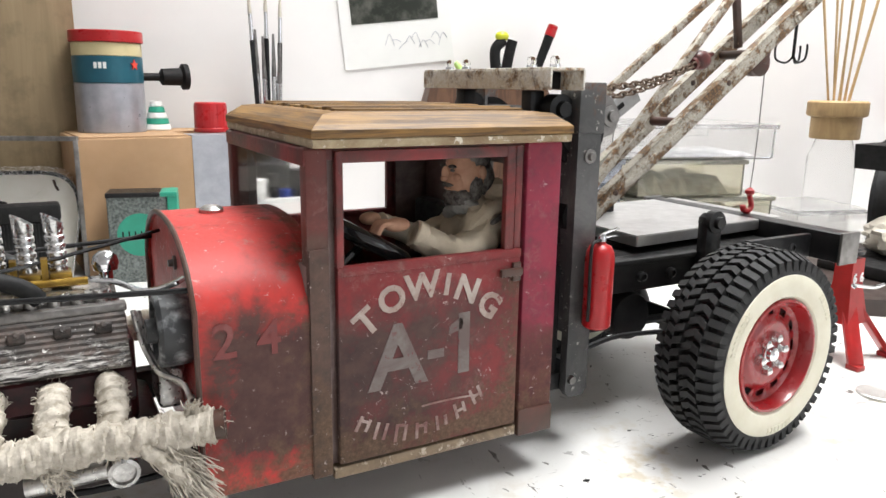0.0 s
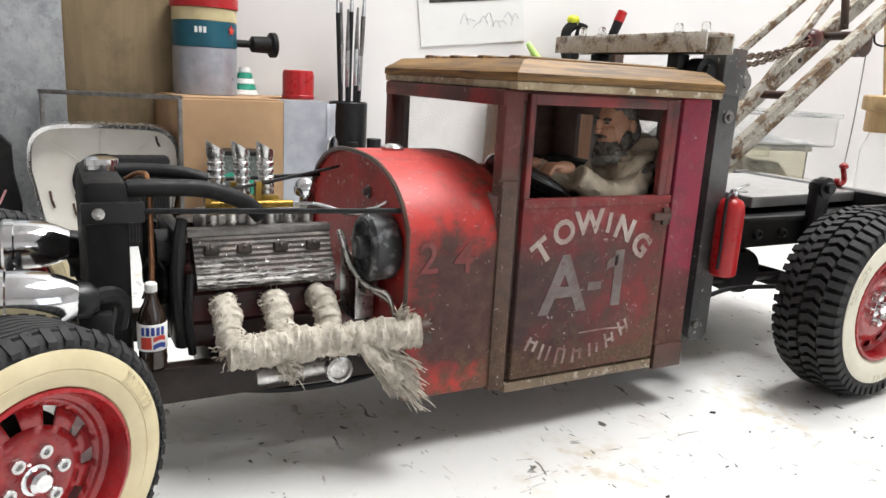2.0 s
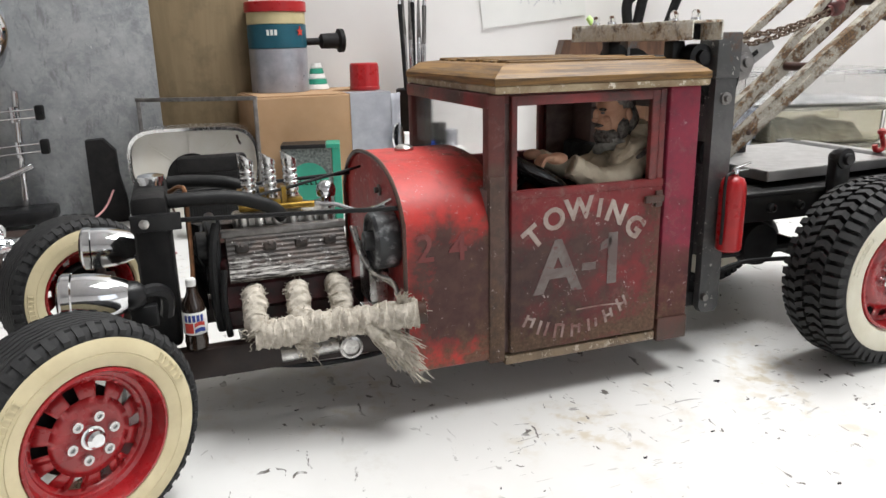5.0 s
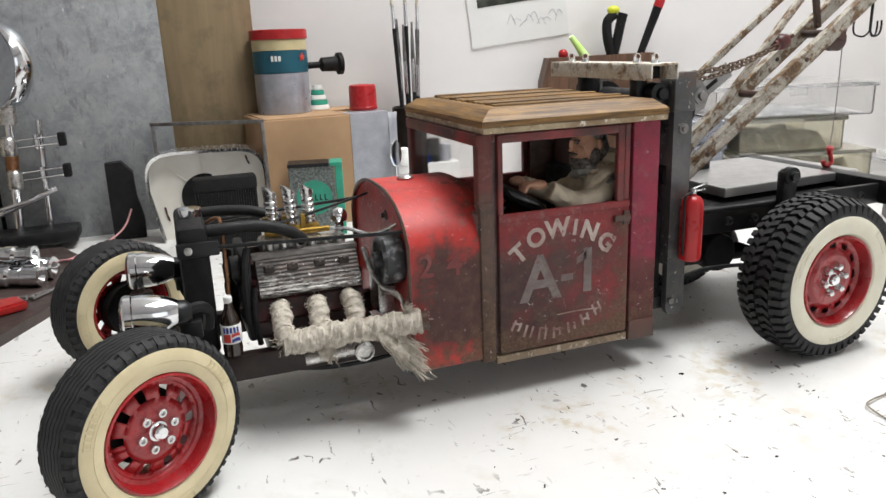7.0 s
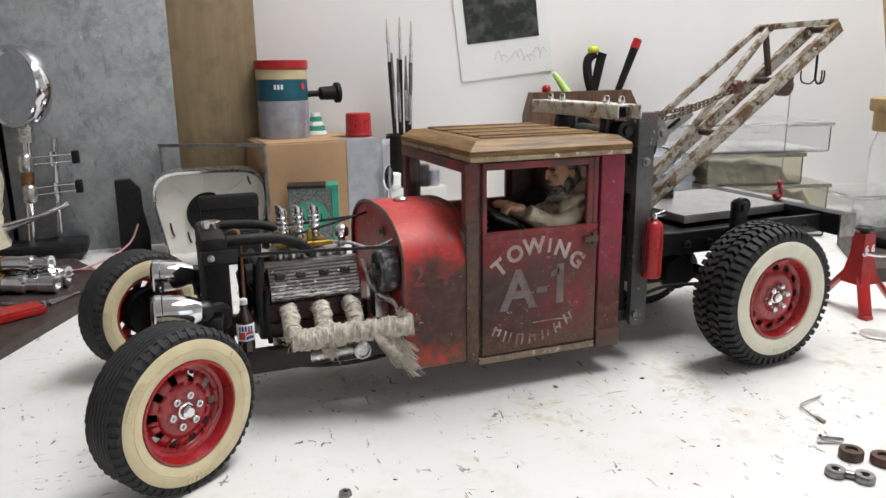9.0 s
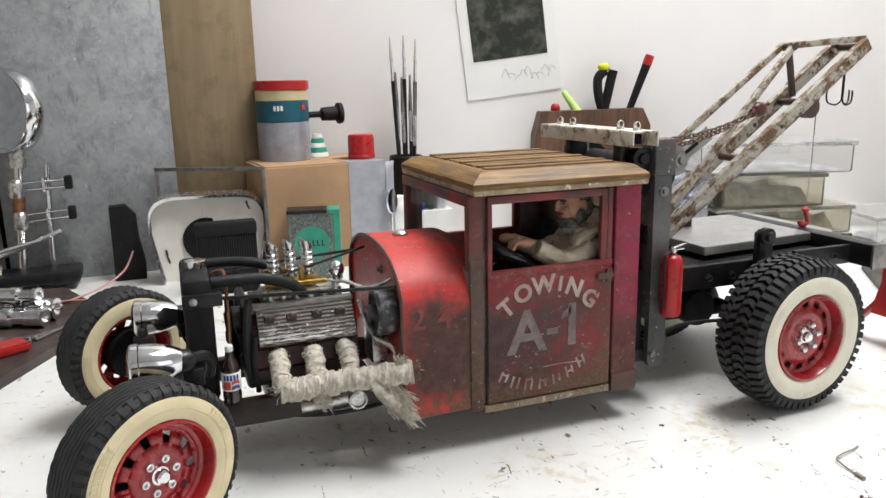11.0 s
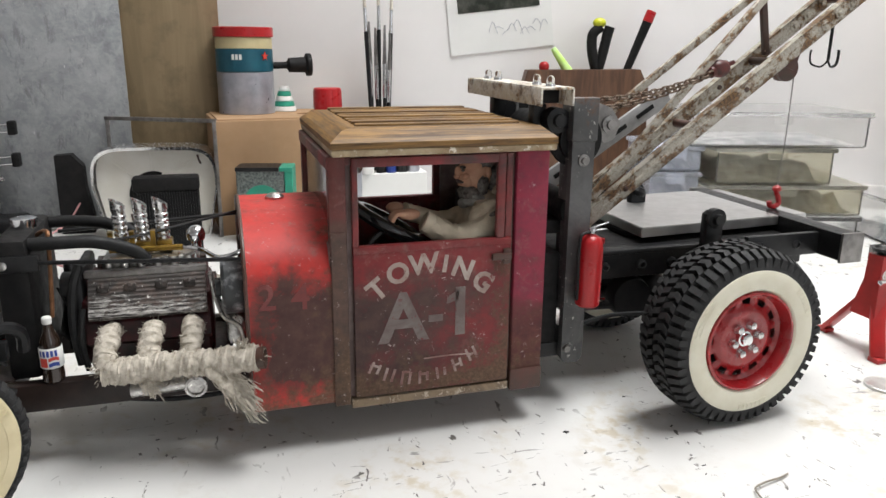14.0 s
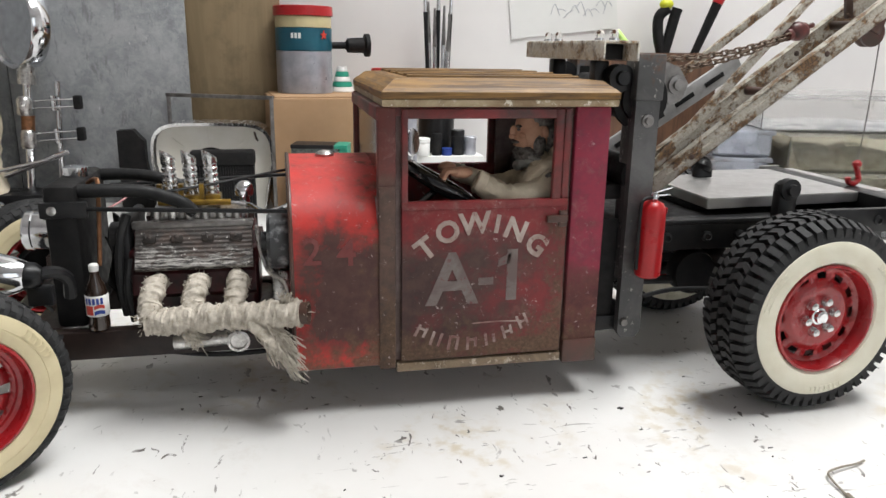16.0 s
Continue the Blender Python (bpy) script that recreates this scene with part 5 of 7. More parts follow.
for ya, yt in ((0.0565, 0.051), (0.0655, 0.071)):
    bm = BM()
    bar(bm, (APEX[0] - 0.002, ya, APEX[2] + 0.001), (TIP + 0.002, yt, 0.2465), 0.0035, 0.0048)
    part("top_bar", bm, M_RUSTWHITE, truck, "cream bar over the boom end")
bm = BM()
bar(bm, (APEX[0] + 0.001, 0.061, APEX[2]), (0.2705, 0.061, 0.204), 0.0034, 0.0044, up=(1, 0, 0.2))
part("apex_strut", bm, M_RUSTY, truck, "brown strut under the apex")
for k in (0.42, 0.7, 0.985, None):
    p = Vector((0.134, 0.061, 0.1005)).lerp(Vector((TIP, 0.061, 0.2425)), k) if k else Vector(APEX)
    bm = BM()
    half = 0.0145 if k else 0.0072
    rod(bm, p + Vector((0, -half, 0)), p + Vector((0, half, 0)), 0.0028, 10)
    part("cross_pin", bm, M_RUSTY, truck, "rusty cross pin")
bm = BM()
bar(bm, (0.128, 0.095, 0.116), (0.222, 0.095, 0.177), 0.003, 0.0125)
side_arm = part("side_arm", bm, plain("dusty_grey_metal", (0.40, 0.40, 0.40), (0.28, 0.28, 0.275), 90, 0.5, 0.3), truck, "pale grey slotted side arm")
# raised black strips stand in for the shade inside the cut-outs
for k in range(4):
    p, e = (Vector((0.128, 0.0932, 0.116)).lerp(Vector((0.222, 0.0932, 0.177)), 0.12 + 0.21 * k + d) for d in (0, 0.13))
    bm = BM()
    bar(bm, p, e, 0.0008, 0.0030, 0.0003)
    part("slot_strip", bm, M_BLACKM, side_arm, "long black strip standing in for a shaded cut")
bm = BM()
lathe(bm, (0.283, 0.053, 0.1955), (0, 1, 0), [(0.003, 0), (0.0082, 0.0005), (0.0082, 0.0025), (0.0066, 0.004), (0.0082, 0.0055), (0.0082, 0.0075), (0.003, 0.008)], 22)
bar(bm, (0.283, 0.0525, 0.1955), (0.288, 0.0525, 0.211), 0.0012, 0.008)
part("pulley", bm, M_RUSTY, truck, "brown cable pulley block")
bm = BM()
tube(bm, [(0.2915, 0.057, 0.196), (0.2918, 0.0573, 0.15), (0.2905, 0.0578, 0.1165)], 0.0004, 6)
part("cable", bm, M_STEEL, truck, "thin steel hoist cable")
bm = BM()
tube(bm, [(0.2905, 0.0578, 0.1165), (0.2905, 0.0578, 0.113), (0.2925, 0.058, 0.109), (0.2935, 0.058, 0.105), (0.2905, 0.058, 0.1025), (0.2865, 0.058, 0.1035), (0.2855, 0.058, 0.1065)], 0.0018, 10)
lathe(bm, (0.2905, 0.0578, 0.113), (0, 0, 1), [(0.0018, 0), (0.0030, 0.001), (0.0030, 0.003), (0.0012, 0.0045), (0, 0.005)], 12)
part("tow_hook", bm, M_REDPLASTIC, truck, "small red tow hook")
bm = BM()
p = Vector((0.3185, 0.058, 0.2010))
rod(bm, p + Vector((0, 0, 0.0265)), p, 0.0010, 8)
ball(bm, p + Vector((0, 0, 0.0265)), 0.0026, 0.0026, 0.0026, 12, 8)
for a in (0.3, 2.4, 4.5):
    d = Vector((math.cos(a), math.sin(a), 0))
    tube(bm, [p, p + d * 0.002 + Vector((0, 0, -0.003)), p + d * 0.005 + Vector((0, 0, -0.0045)), p + d * 0.0100 + Vector((0, 0, -0.0025)), p + d * 0.0112 + Vector((0, 0, 0.003)), p + d * 0.0108 + Vector((0, 0, 0.0065))], 0.0007, 6)
part("treble_hook", bm, M_BLACK, truck, "black three-pronged hook")
bm = BM()
rod(bm, (0.2235, 0.053, 0.193), (0.2365, 0.055, 0.1975), 0.0036, 12)
rod(bm, (0.2195, 0.0525, 0.1915), (0.2425, 0.056, 0.1995), 0.0015, 8)
ball(bm, (0.231, 0.054, 0.1955), 0.0075, 0.0052, 0.0056, 16, 10)
part("turnbuckle", bm, plain("dark_red_casting", (0.12, 0.016, 0.014), (0.05, 0.014, 0.012), 200, 0.4), truck, "dark red turnbuckle")
bm = BM()
x, y, d = axis_frame((0, 0, 1))
tube(bm, [(-0.0017, 0.0014, 0), (0.0017, 0.0014, 0), (0.0031, 0, 0), (0.0017, -0.0014, 0), (-0.0017, -0.0014, 0), (-0.0031, 0, 0), (-0.0017, 0.0014, 0)], 0.00062, 6)
link = bm
for c, (a, b) in enumerate((((0.126, 0.030, 0.1785), (0.2215, 0.050, 0.1925)), ((0.131, 0.036, 0.1725), (0.2215, 0.054, 0.1905)))):
    a, b = Vector(a), Vector(b)
    d = (b - a).normalized()
    if c == 0:
        holder = part("chain", link, plain("rusty_chain", (0.22, 0.17, 0.13), (0.10, 0.06, 0.04), 300, 0.45, 0.7), truck, "fine steel chain", local=True)
        mesh0 = holder.data
    n = int((b - a).length / 0.0046)
    for i in range(n + 1):
        t = i / n
        p = a.lerp(b, t) + Vector((0, 0, -0.0035 * math.sin(math.pi * t)))
        e = (d + Vector((0, 0, -0.0035 * math.pi * math.cos(math.pi * t) / (b - a).length))).normalized()
        s = Vector((0, 0, 1)).cross(e).normalized()
        m = Matrix((e, s, e.cross(s))).transposed().to_4x4()
        m = Matrix.Translation(p - Vector((0, CY, 0))) @ m @ Matrix.Rotation(radians(90 * (i % 2) + 20), 4, "X")
        if c == 0 and i == 0:
            holder.matrix_basis = m
            continue
        ob = new("link", mesh0)
        ob.parent = holder
        ob.matrix_parent_inverse = holder.matrix_basis.inverted()
        ob.matrix_basis = m

# ---- things on and in the truck ----
bm = BM()
turn = Matrix.Translation((0.0625, 0.0330, 0.1408)) @ Matrix.Rotation(radians(2), 4, "Z") @ Matrix.Rotation(radians(-6), 4, "Y") @ Matrix.Scale(1.08, 4)
ball(bm, (0.066, 0.036, 0.100), 0.0135, 0.0185, 0.022, 24, 16, 2, rough=0.09, seed=1)
ball(bm, (0.0715, 0.036, 0.1195), 0.0115, 0.0185, 0.0105, 22, 14, 2, rough=0.13, seed=2)
ball(bm, (0.0655, 0.0215, 0.1160), 0.0105, 0.0085, 0.0105, 20, 14, 2, rough=0.12, seed=11)
ball(bm, (0.0765, 0.0290, 0.1300), 0.0060, 0.0120, 0.0070, 18, 12, 2, rough=0.16, seed=12)
tube(bm, [(0.068, 0.0195, 0.1175), (0.060, 0.0150, 0.1115), (0.047, 0.0135, 0.1085), (0.036, 0.0145, 0.1120), (0.0275, 0.0165, 0.1165)], 0.0078, 16, 2, 0.14, 3, 0.72)
tube(bm, [(0.068, 0.048, 0.1175), (0.060, 0.052, 0.111), (0.046, 0.051, 0.109), (0.030, 0.043, 0.115), (0.022, 0.039, 0.1185)], 0.0062, 14, 2, 0.1, 4, 0.72)
lathe(bm, (0.0315, 0.0148, 0.1155), (-0.85, 0.1, 0.45), [(0.0047, 0), (0.0057, 0.0006), (0.0058, 0.005), (0.0049, 0.0056)], 16, False, 2)
ball(bm, (0.0195, 0.0165, 0.1215), 0.0060, 0.0037, 0.0031, 14, 10, 0)
for i in range(4):
    tube(bm, [(0.0165, 0.0135 + i * 0.0021, 0.1225), (0.0118, 0.0135 + i * 0.0021, 0.1222), (0.0095, 0.0138 + i * 0.0021, 0.1185)], 0.00125, 8, 0)
ball(bm, (0.0165, 0.038, 0.121), 0.0052, 0.0036, 0.0030, 12, 8, 0)
# collar, lapels and scarf
for i, (z, r) in enumerate(((0.1225, 0.0090), (0.1258, 0.0078))):
    tube(bm, [(0.0645 + r * math.cos(a), 0.034 + r * math.sin(a), z + 0.0018 * math.sin(2 * a + i)) for a in [2 * math.pi * k / 12 for k in range(13)]], 0.0028, 10, 3, 0.14, 5 + i)
tube(bm, [(0.0720, 0.0170, 0.1270), (0.0640, 0.0150, 0.1245), (0.0575, 0.0165, 0.1185), (0.0540, 0.0185, 0.1120)], 0.0030, 10, 2, 0.15, 13)
tube(bm, [(0.0700, 0.0125, 0.1225), (0.0625, 0.0120, 0.1185), (0.0565, 0.0150, 0.1135)], 0.0014, 8, 1, 0.1, 14)
# head: skull, nose, brows, eyes, lips, ears, beard and hair
ball(bm, turn @ Vector((0, 0, 0)), 0.0094, 0.0078, 0.0124, 26, 18, 0, turn.to_3x3())
ball(bm, turn @ Vector((-0.0060, 0.0, -0.0035)), 0.0042, 0.0060, 0.0060, 20, 12, 0, turn.to_3x3())
ball(bm, turn @ Vector((-0.0102, 0, 0.0002)), 0.0020, 0.0012, 0.0034, 12, 10, 0, turn.to_3x3())
ball(bm, turn @ Vector((-0.0110, 0, -0.0016)), 0.0019, 0.0017, 0.0014, 12, 8, 0, turn.to_3x3())
for s in (-1, 1):
    ball(bm, turn @ Vector((-0.0086, s * 0.0033, 0.0033)), 0.0014, 0.0027, 0.0008, 12, 8, 1, turn.to_3x3())
    ball(bm, turn @ Vector((-0.0087, s * 0.0033, 0.0017)), 0.0008, 0.0016, 0.0006, 10, 8, 1, turn.to_3x3())
    ball(bm, turn @ Vector((-0.0072, s * 0.0040, -0.0012)), 0.0022, 0.0022, 0.0018, 12, 8, 0, turn.to_3x3())
    ball(bm, turn @ Vector((0.0034, s * 0.0080, -0.0005)), 0.0017, 0.0011, 0.0030, 12, 8, 0, turn.to_3x3())
    ball(bm, turn @ Vector((0.0004, s * 0.0062, -0.0062)), 0.0034, 0.0021, 0.0060, 14, 10, 1, turn.to_3x3(), 0.12, 15)
ball(bm, turn @ Vector((-0.0096, 0, -0.0044)), 0.0016, 0.0042, 0.0010, 14, 8, 1, turn.to_3x3(), 0.08, 16)
ball(bm, turn @ Vector((-0.0098, 0, -0.0060)), 0.0010, 0.0024, 0.0006, 10, 6, 0, turn.to_3x3())
ball(bm, turn @ Vector((-0.0046, 0, -0.0106)), 0.0064, 0.0070, 0.0052, 20, 14, 1, turn.to_3x3(), 0.11, 8)
ball(bm, turn @ Vector((0.0028, 0, 0.0060)), 0.0090, 0.0085, 0.0082, 20, 14, 1, turn.to_3x3(), 0.09, 9)
ball(bm, turn @ Vector((0.0072, 0, -0.0040)), 0.0050, 0.0078, 0.0100, 18, 12, 1, turn.to_3x3(), 0.1, 10)
single("doll", bm, [M_SKIN, M_HAIR, M_COAT, M_SCARF], "bearded driver doll in beige coat on the cab seat", "doll")

bottle = thing("cola_bottle", (-0.1612, 0.024, 0.0455), "tiny dark cola bottle standing on the chassis rail", "bottle")
bm = BM()
lathe(bm, (-0.1612, 0.024, 0.0455), (0, 0, 1), [(0.0042, 0), (0.0050, 0.0008), (0.0052, 0.004), (0.0049, 0.008), (0.0052, 0.013), (0.0052, 0.018), (0.0044, 0.0225), (0.0026, 0.0265), (0.0020, 0.030), (0.0020, 0.0325)], 22)
glassb = part("glass", bm, M_BOTTLE, bottle, "dark brown filled glass")
bm = BM()
lathe(bm, (-0.1612, 0.024, 0.0535), (0, 0, 1), [(0.0052, 0), (0.0054, 0.0003), (0.0054, 0.0102), (0.0052, 0.0105)], 22, False)
lab = part("label", bm, M_PAPER, bottle, "white paper label with red and blue print")
for nm, z0, z1, a0, a1, mt in (("blue_bars", 0.0598, 0.0630, -2.45, -0.75, M_BLUE), ("red_patch", 0.0545, 0.0592, -2.5, -1.75, M_REDPRINT), ("round_mark", 0.0545, 0.0592, -1.65, -0.75, M_BLUE)):
    bm = BM()
    if nm == "blue_bars":
        for k in range(5):
            a = a0 + (a1 - a0) * k / 5
            ring_loft(bm, [[(-0.1612 + 0.00548 * math.cos(t), 0.024 + 0.00548 * math.sin(t), z) for t in (a, a + 0.12, a + 0.24)] for z in (z0, z1)], False, 0, False)
    elif nm == "round_mark":
        for mi, (za, zb) in enumerate(((0.0545, 0.0564), (0.0574, 0.0592))):
            ring_loft(bm, [[(-0.1612 + 0.00548 * math.cos(t), 0.024 + 0.00548 * math.sin(t), z + 0.0006 * math.sin(4 * t)) for t in [a0 + (a1 - a0) * q / 8 for q in range(9)]] for z in (za, zb)], False, mi, False)
    else:
        ring_loft(bm, [[(-0.1612 + 0.00548 * math.cos(t), 0.024 + 0.00548 * math.sin(t), z) for t in [a0 + (a1 - a0) * q / 8 for q in range(9)]] for z in (z0, z1)], False, 0, False)
    part(nm, bm, [mt, M_REDPRINT] if nm == "round_mark" else mt, lab)
bm = BM()
lathe(bm, (-0.1612, 0.024, 0.0755), (0, 0, 1), [(0.0021, 0), (0.0023, 0.0005), (0.0023, 0.0030), (0.0018, 0.0036), (0, 0.0036)], 14)
part("cap", bm, M_PAPER, bottle, "white bottle cap")

ext = thing("fire_extinguisher", (0.1215, 0.0045, 0.0648), "small red fire extinguisher strapped to the mast bar", "extinguisher")
bm = BM()
lathe(bm, (0.1215, 0.0048, 0.0648), (0, 0, 1), [(0.0058, 0), (0.0070, 0.0012), (0.0071, 0.034), (0.0066, 0.0378), (0.0052, 0.0405), (0.0024, 0.0418), (0.0022, 0.0432)], 26)
part("cylinder", bm, M_REDPLASTIC, ext, "glossy red cylinder")
bm = BM()
lathe(bm, (0.1215, 0.0042, 0.1078), (0, 0, 1), [(0.0023, 0), (0.0023, 0.0022), (0.0015, 0.0034), (0, 0.0035)], 12)
bar(bm, (0.1195, 0.0042, 0.1105), (0.131, 0.0035, 0.1135), 0.0016, 0.0008, 0.0002)
bar(bm, (0.1195, 0.0042, 0.1092), (0.130, 0.0035, 0.1098), 0.0016, 0.0008, 0.0002)
part("valve", bm, M_CHROME, ext, "chrome valve and lever")
bm = BM()
tube(bm, [(0.1195, 0.003, 0.1085), (0.1135, 0.001, 0.1075), (0.1122, 0.0005, 0.1), (0.1125, 0.0005, 0.08), (0.1128, 0.001, 0.070)], 0.0009, 8)
part("hose", bm, M_HOSE, ext)

bm = BM()
prism(bm, [(0.171, 0.032), (0.303, 0.041), (0.300, 0.1315), (0.170, 0.126)], 0.0945, 0.1008, "z")
bmesh.ops.bevel(bm, geom=list(bm.edges), offset=0.0006, segments=2, affect="EDGES")
single("metal_plate", bm, M_SLAB, "dull aluminium slab lying on the truck deck", "plate")
bm = BM()
box(bm, (0.17, 0.05, 0.0905), (0.272, 0.09, 0.0945), 0.0006)
single("deck_spacer", bm, M_BLACKM, "flat black spacer under the aluminium slab", "spacer")
bm = BM()
for k in range(6):
    a = 0.3 + k
    tube(bm, [(0.130, 0.036, 0.0925), (0.137 + 0.003 * math.cos(a), 0.036 + 0.004 * math.sin(a), 0.096), (0.145, 0.034 + 0.003 * math.sin(a * 2), 0.0925 + 0.0006 * k)], 0.0010, 6, wobble=0.1)
single("red_wires", bm, M_REDPLASTIC, "small tangle of red wire on the deck", "wire")

# ---- small things on the bench ----
jack = thing("jack_stand", (0.365, 0.032, 0), "small red metal jack stand on the bench", "jack stand")
feet = ((0.3495, 0.0085), (0.3600, 0.066), (0.3935, 0.0145))
for fx, fy in feet:
    bm = BM()
    top = Vector((0.3635 + (fx - 0.365) * 0.22, 0.030 + (fy - 0.03) * 0.22, 0.038))
    bar(bm, (fx, fy, 0.003), top, 0.010, 0.0035, 0.0006)
    bar(bm, (fx - 0.004, fy, 0.0018), (fx + 0.004, fy, 0.0018), 0.009, 0.0034, 0.0006)
    part("leg", bm, M_JACK, jack)
bm = BM()
ring_loft(bm, [[(0.3635 + sx * w, 0.030 + sy * w, z) for sx, sy in ((-1, -1), (1, -1), (1, 1), (-1, 1))] for z, w in ((0.026, 0.0105), (0.036, 0.0092), (0.052, 0.0066), (0.0705, 0.0062))])
part("tower", bm, M_JACK, jack, "tapered red tower with white number")
bm = BM()
for dx in (-0.0032, 0.0042):
    text_mesh("6", 0.0085, 0.0004, Matrix.Translation((0.3635 + dx, 0.0232, 0.0570)) @ Matrix.Rotation(radians(88), 4, "X"), bm, 0.0003)
part("number", bm, M_PAPER, jack, smooth=False)
bm = BM()
lathe(bm, (0.3635, 0.030, 0.0705), (0, 0, 1), [(0.0042, 0), (0.0042, 0.002), (0.0078, 0.0026), (0.0086, 0.0050), (0.0066, 0.0050), (0.005, 0.0036), (0, 0.0036)], 18)
part("saddle", bm, M_BLACK, jack, "black saddle")
bm = BM()
tube(bm, [(0.3515, 0.0165, 0.0535), (0.352, 0.019, 0.0548), (0.3635, 0.0195, 0.0525), (0.374, 0.0180, 0.0510), (0.3835, 0.0170, 0.0520)], 0.0012, 8)
part("lever", bm, M_CHROME, jack, "bright wire lever")

bm = BM()
lathe(bm, (0.3230, -0.0232, 0.0), (0, 0, 1), [(0.0118, 0), (0.0122, 0.0003), (0.0122, 0.0016), (0.0115, 0.0019), (0.0105, 0.0016), (0, 0.0017)], 36)
single("metal_disc", bm, M_ALU, "flat round silver disc on the bench", "disc")
bm = BM()
tube(bm, [(0.1885, -0.0905, 0.0013), (0.182, -0.0925, 0.0014), (0.172, -0.0945, 0.002), (0.1635, -0.0975, 0.0022), (0.1615, -0.103, 0.0016), (0.1608, -0.110, 0.001), (0.1598, -0.1175, 0.001)], 0.0005, 8)
tube(bm, [(0.1605, -0.113, 0.0012), (0.1598, -0.119, 0.0012)], 0.0013, 8)
single("bent_wire", bm, M_WIRE, "bent brown-grey wire offcut on the bench", "wire")
screw = thing("screw", (0.141, -0.1375, 0), "bright pan-head machine screw lying on the bench", "screw")
bm = BM()
lathe(bm, (0.1385, -0.1355, 0.0026), (0.86, -0.5, -0.03), [(0.0012, 0)] + [(0.0013 + 0.0003 * (k % 2), 0.0003 * k) for k in range(40)] + [(0.0008, 0.0124)], 12)
part("shank", bm, M_CHROME, screw)
bm = BM()
lathe(bm, (0.1387, -0.1356, 0.0026), (-0.86, 0.5, 0.03), [(0.0026, 0), (0.0026, 0.0009), (0.0018, 0.0018), (0.0006, 0.0020), (0.0005, 0.001), (0, 0.001)], 14)
part("head", bm, M_CHROME, screw)
for (x, y, r, h) in ((0.1395, -0.1545, 0.0064, 0.0055), (0.1505, -0.1655, 0.0066, 0.005)):
    bm = BM()
    lathe(bm, (x, y, 0), (0, 0, 1), [(r * 0.92, 0), (r, 0.0006), (r, h - 0.0008), (r * 0.92, h), (r * 0.5, h), (r * 0.46, h - 0.0015), (0, h - 0.0015)], 26)
    single("rubber_bush", bm, M_RUSTY, "round dark brown bush on the bench", "bush", group="loose bushes on the bench")
bm = BM()
tube(bm, [(0.1175, -0.1655, 0.002), (0.1245, -0.1735, 0.002)], 0.0022, 10)
for p in ((0.1165, -0.1645), (0.1255, -0.1745)):
    lathe(bm, (p[0], p[1], 0.0), (0, 0, 1), [(0.0048, 0), (0.0052, 0.0008), (0.0052, 0.0034), (0.0048, 0.0042), (0.0024, 0.0042), (0.0022, 0.001), (0.0, 0.001)], 20)
single("chain_link", bm, M_STEEL, "dark steel roller-chain link on the bench", "chain link")
bm = BM()
lathe(bm, (-0.1285, -0.0825, 0.0), (0, 0, 1), [(0.0032, 0), (0.0034, 0.0004), (0.0034, 0.002), (0.0030, 0.0026), (0.0014, 0.0026), (0.0013, 0.0004), (0, 0.0004)], 6)
single("hex_nut", bm, M_STEEL, "small dark hex nut on the bench", "nut")
q = random.Random(11)
bm = BM()
spots = [(0.0195, -0.07), (0.038, -0.13), (0.082, -0.116), (-0.26, 0.07), (0.10, -0.02), (-0.02, -0.13), (0.3, -0.09)]
for i in range(150):
    x, y = spots[i] if i < len(spots) else (q.uniform(-0.35, 0.45), q.uniform(-0.2, 0.12))
    s = q.uniform(0.0004, 0.0013) * (0.75 if i < len(spots) else 0.6)
    m = Matrix.Translation((x, y, 0)) @ Matrix.Rotation(q.uniform(0, 6.28), 4, "Z")
    if -0.1 < x < 0.13 and -0.02 < y < 0.14:
        continue
    box(bm, (-s * q.uniform(0.6, 2.4), -s * 0.5, 0), (s * q.uniform(0.6, 2.2), s * 0.5, s * 0.5), m=m)
    if i < len(spots):
        box(bm, (-s * 0.4, -s * 1.6, 0), (s * 0.4, s * 1.2, s * 0.45), m=m)
single("swarf", bm, M_BLACKM, "scattered dark crumbs and flecks on the bench", "crumbs", "stuff")
bm = BM()
lathe(bm, (0.3855, -0.0045, 0.0125), (0.6, -0.8, 0), [(0.004, -0.004), (0.0125, -0.0035), (0.0125, 0.0035), (0.009, 0.0045), (0.004, 0.0025), (0, 0.0025)], 28)
single("toy_tyre", bm, M_BLACKM, "little black rubber wheel standing on the bench", "wheel")
bm = BM()
lathe(bm, (0.322, -0.070, 0), (0, 0, 1), [(0.012, 0), (0.0125, 0.002), (0.010, 0.004), (0.0, 0.004)], 24, mat=1)
ball(bm, (0.323, -0.069, 0.0095), 0.008, 0.008, 0.0065, 14, 10, 0, rough=0.08)
single("blue_pad", bm, [plain("blue_pad_cloth", (0.06, 0.09, 0.28), (0.1, 0.13, 0.33), 120, 0.8), M_BLACKM], "blue fibre pad on a dark round base", "polishing pad")

# ---- against the wall, from the metal sheet to the boxes ----
bm = BM()
box(bm, (-0.362, 0.572, 0.0), (-0.1715, 0.575, 0.56), 0.0005)
single("metal_sheet", bm, M_GALV, "mottled grey galvanised sheet standing on the bench", "metal sheet")
bm = BM()
box(bm, (-0.86, 0.60, 0.0), (-0.372, 0.603, 0.56), 0.0005)
single("metal_sheet", bm, M_GALV, "second grey galvanised sheet beside a dark gap", "metal sheet")
# black panel added to make the gap between the sheets dark
bm = BM()
box(bm, (-0.43, 0.62, 0.0), (-0.30, 0.63, 0.56), 0.001)
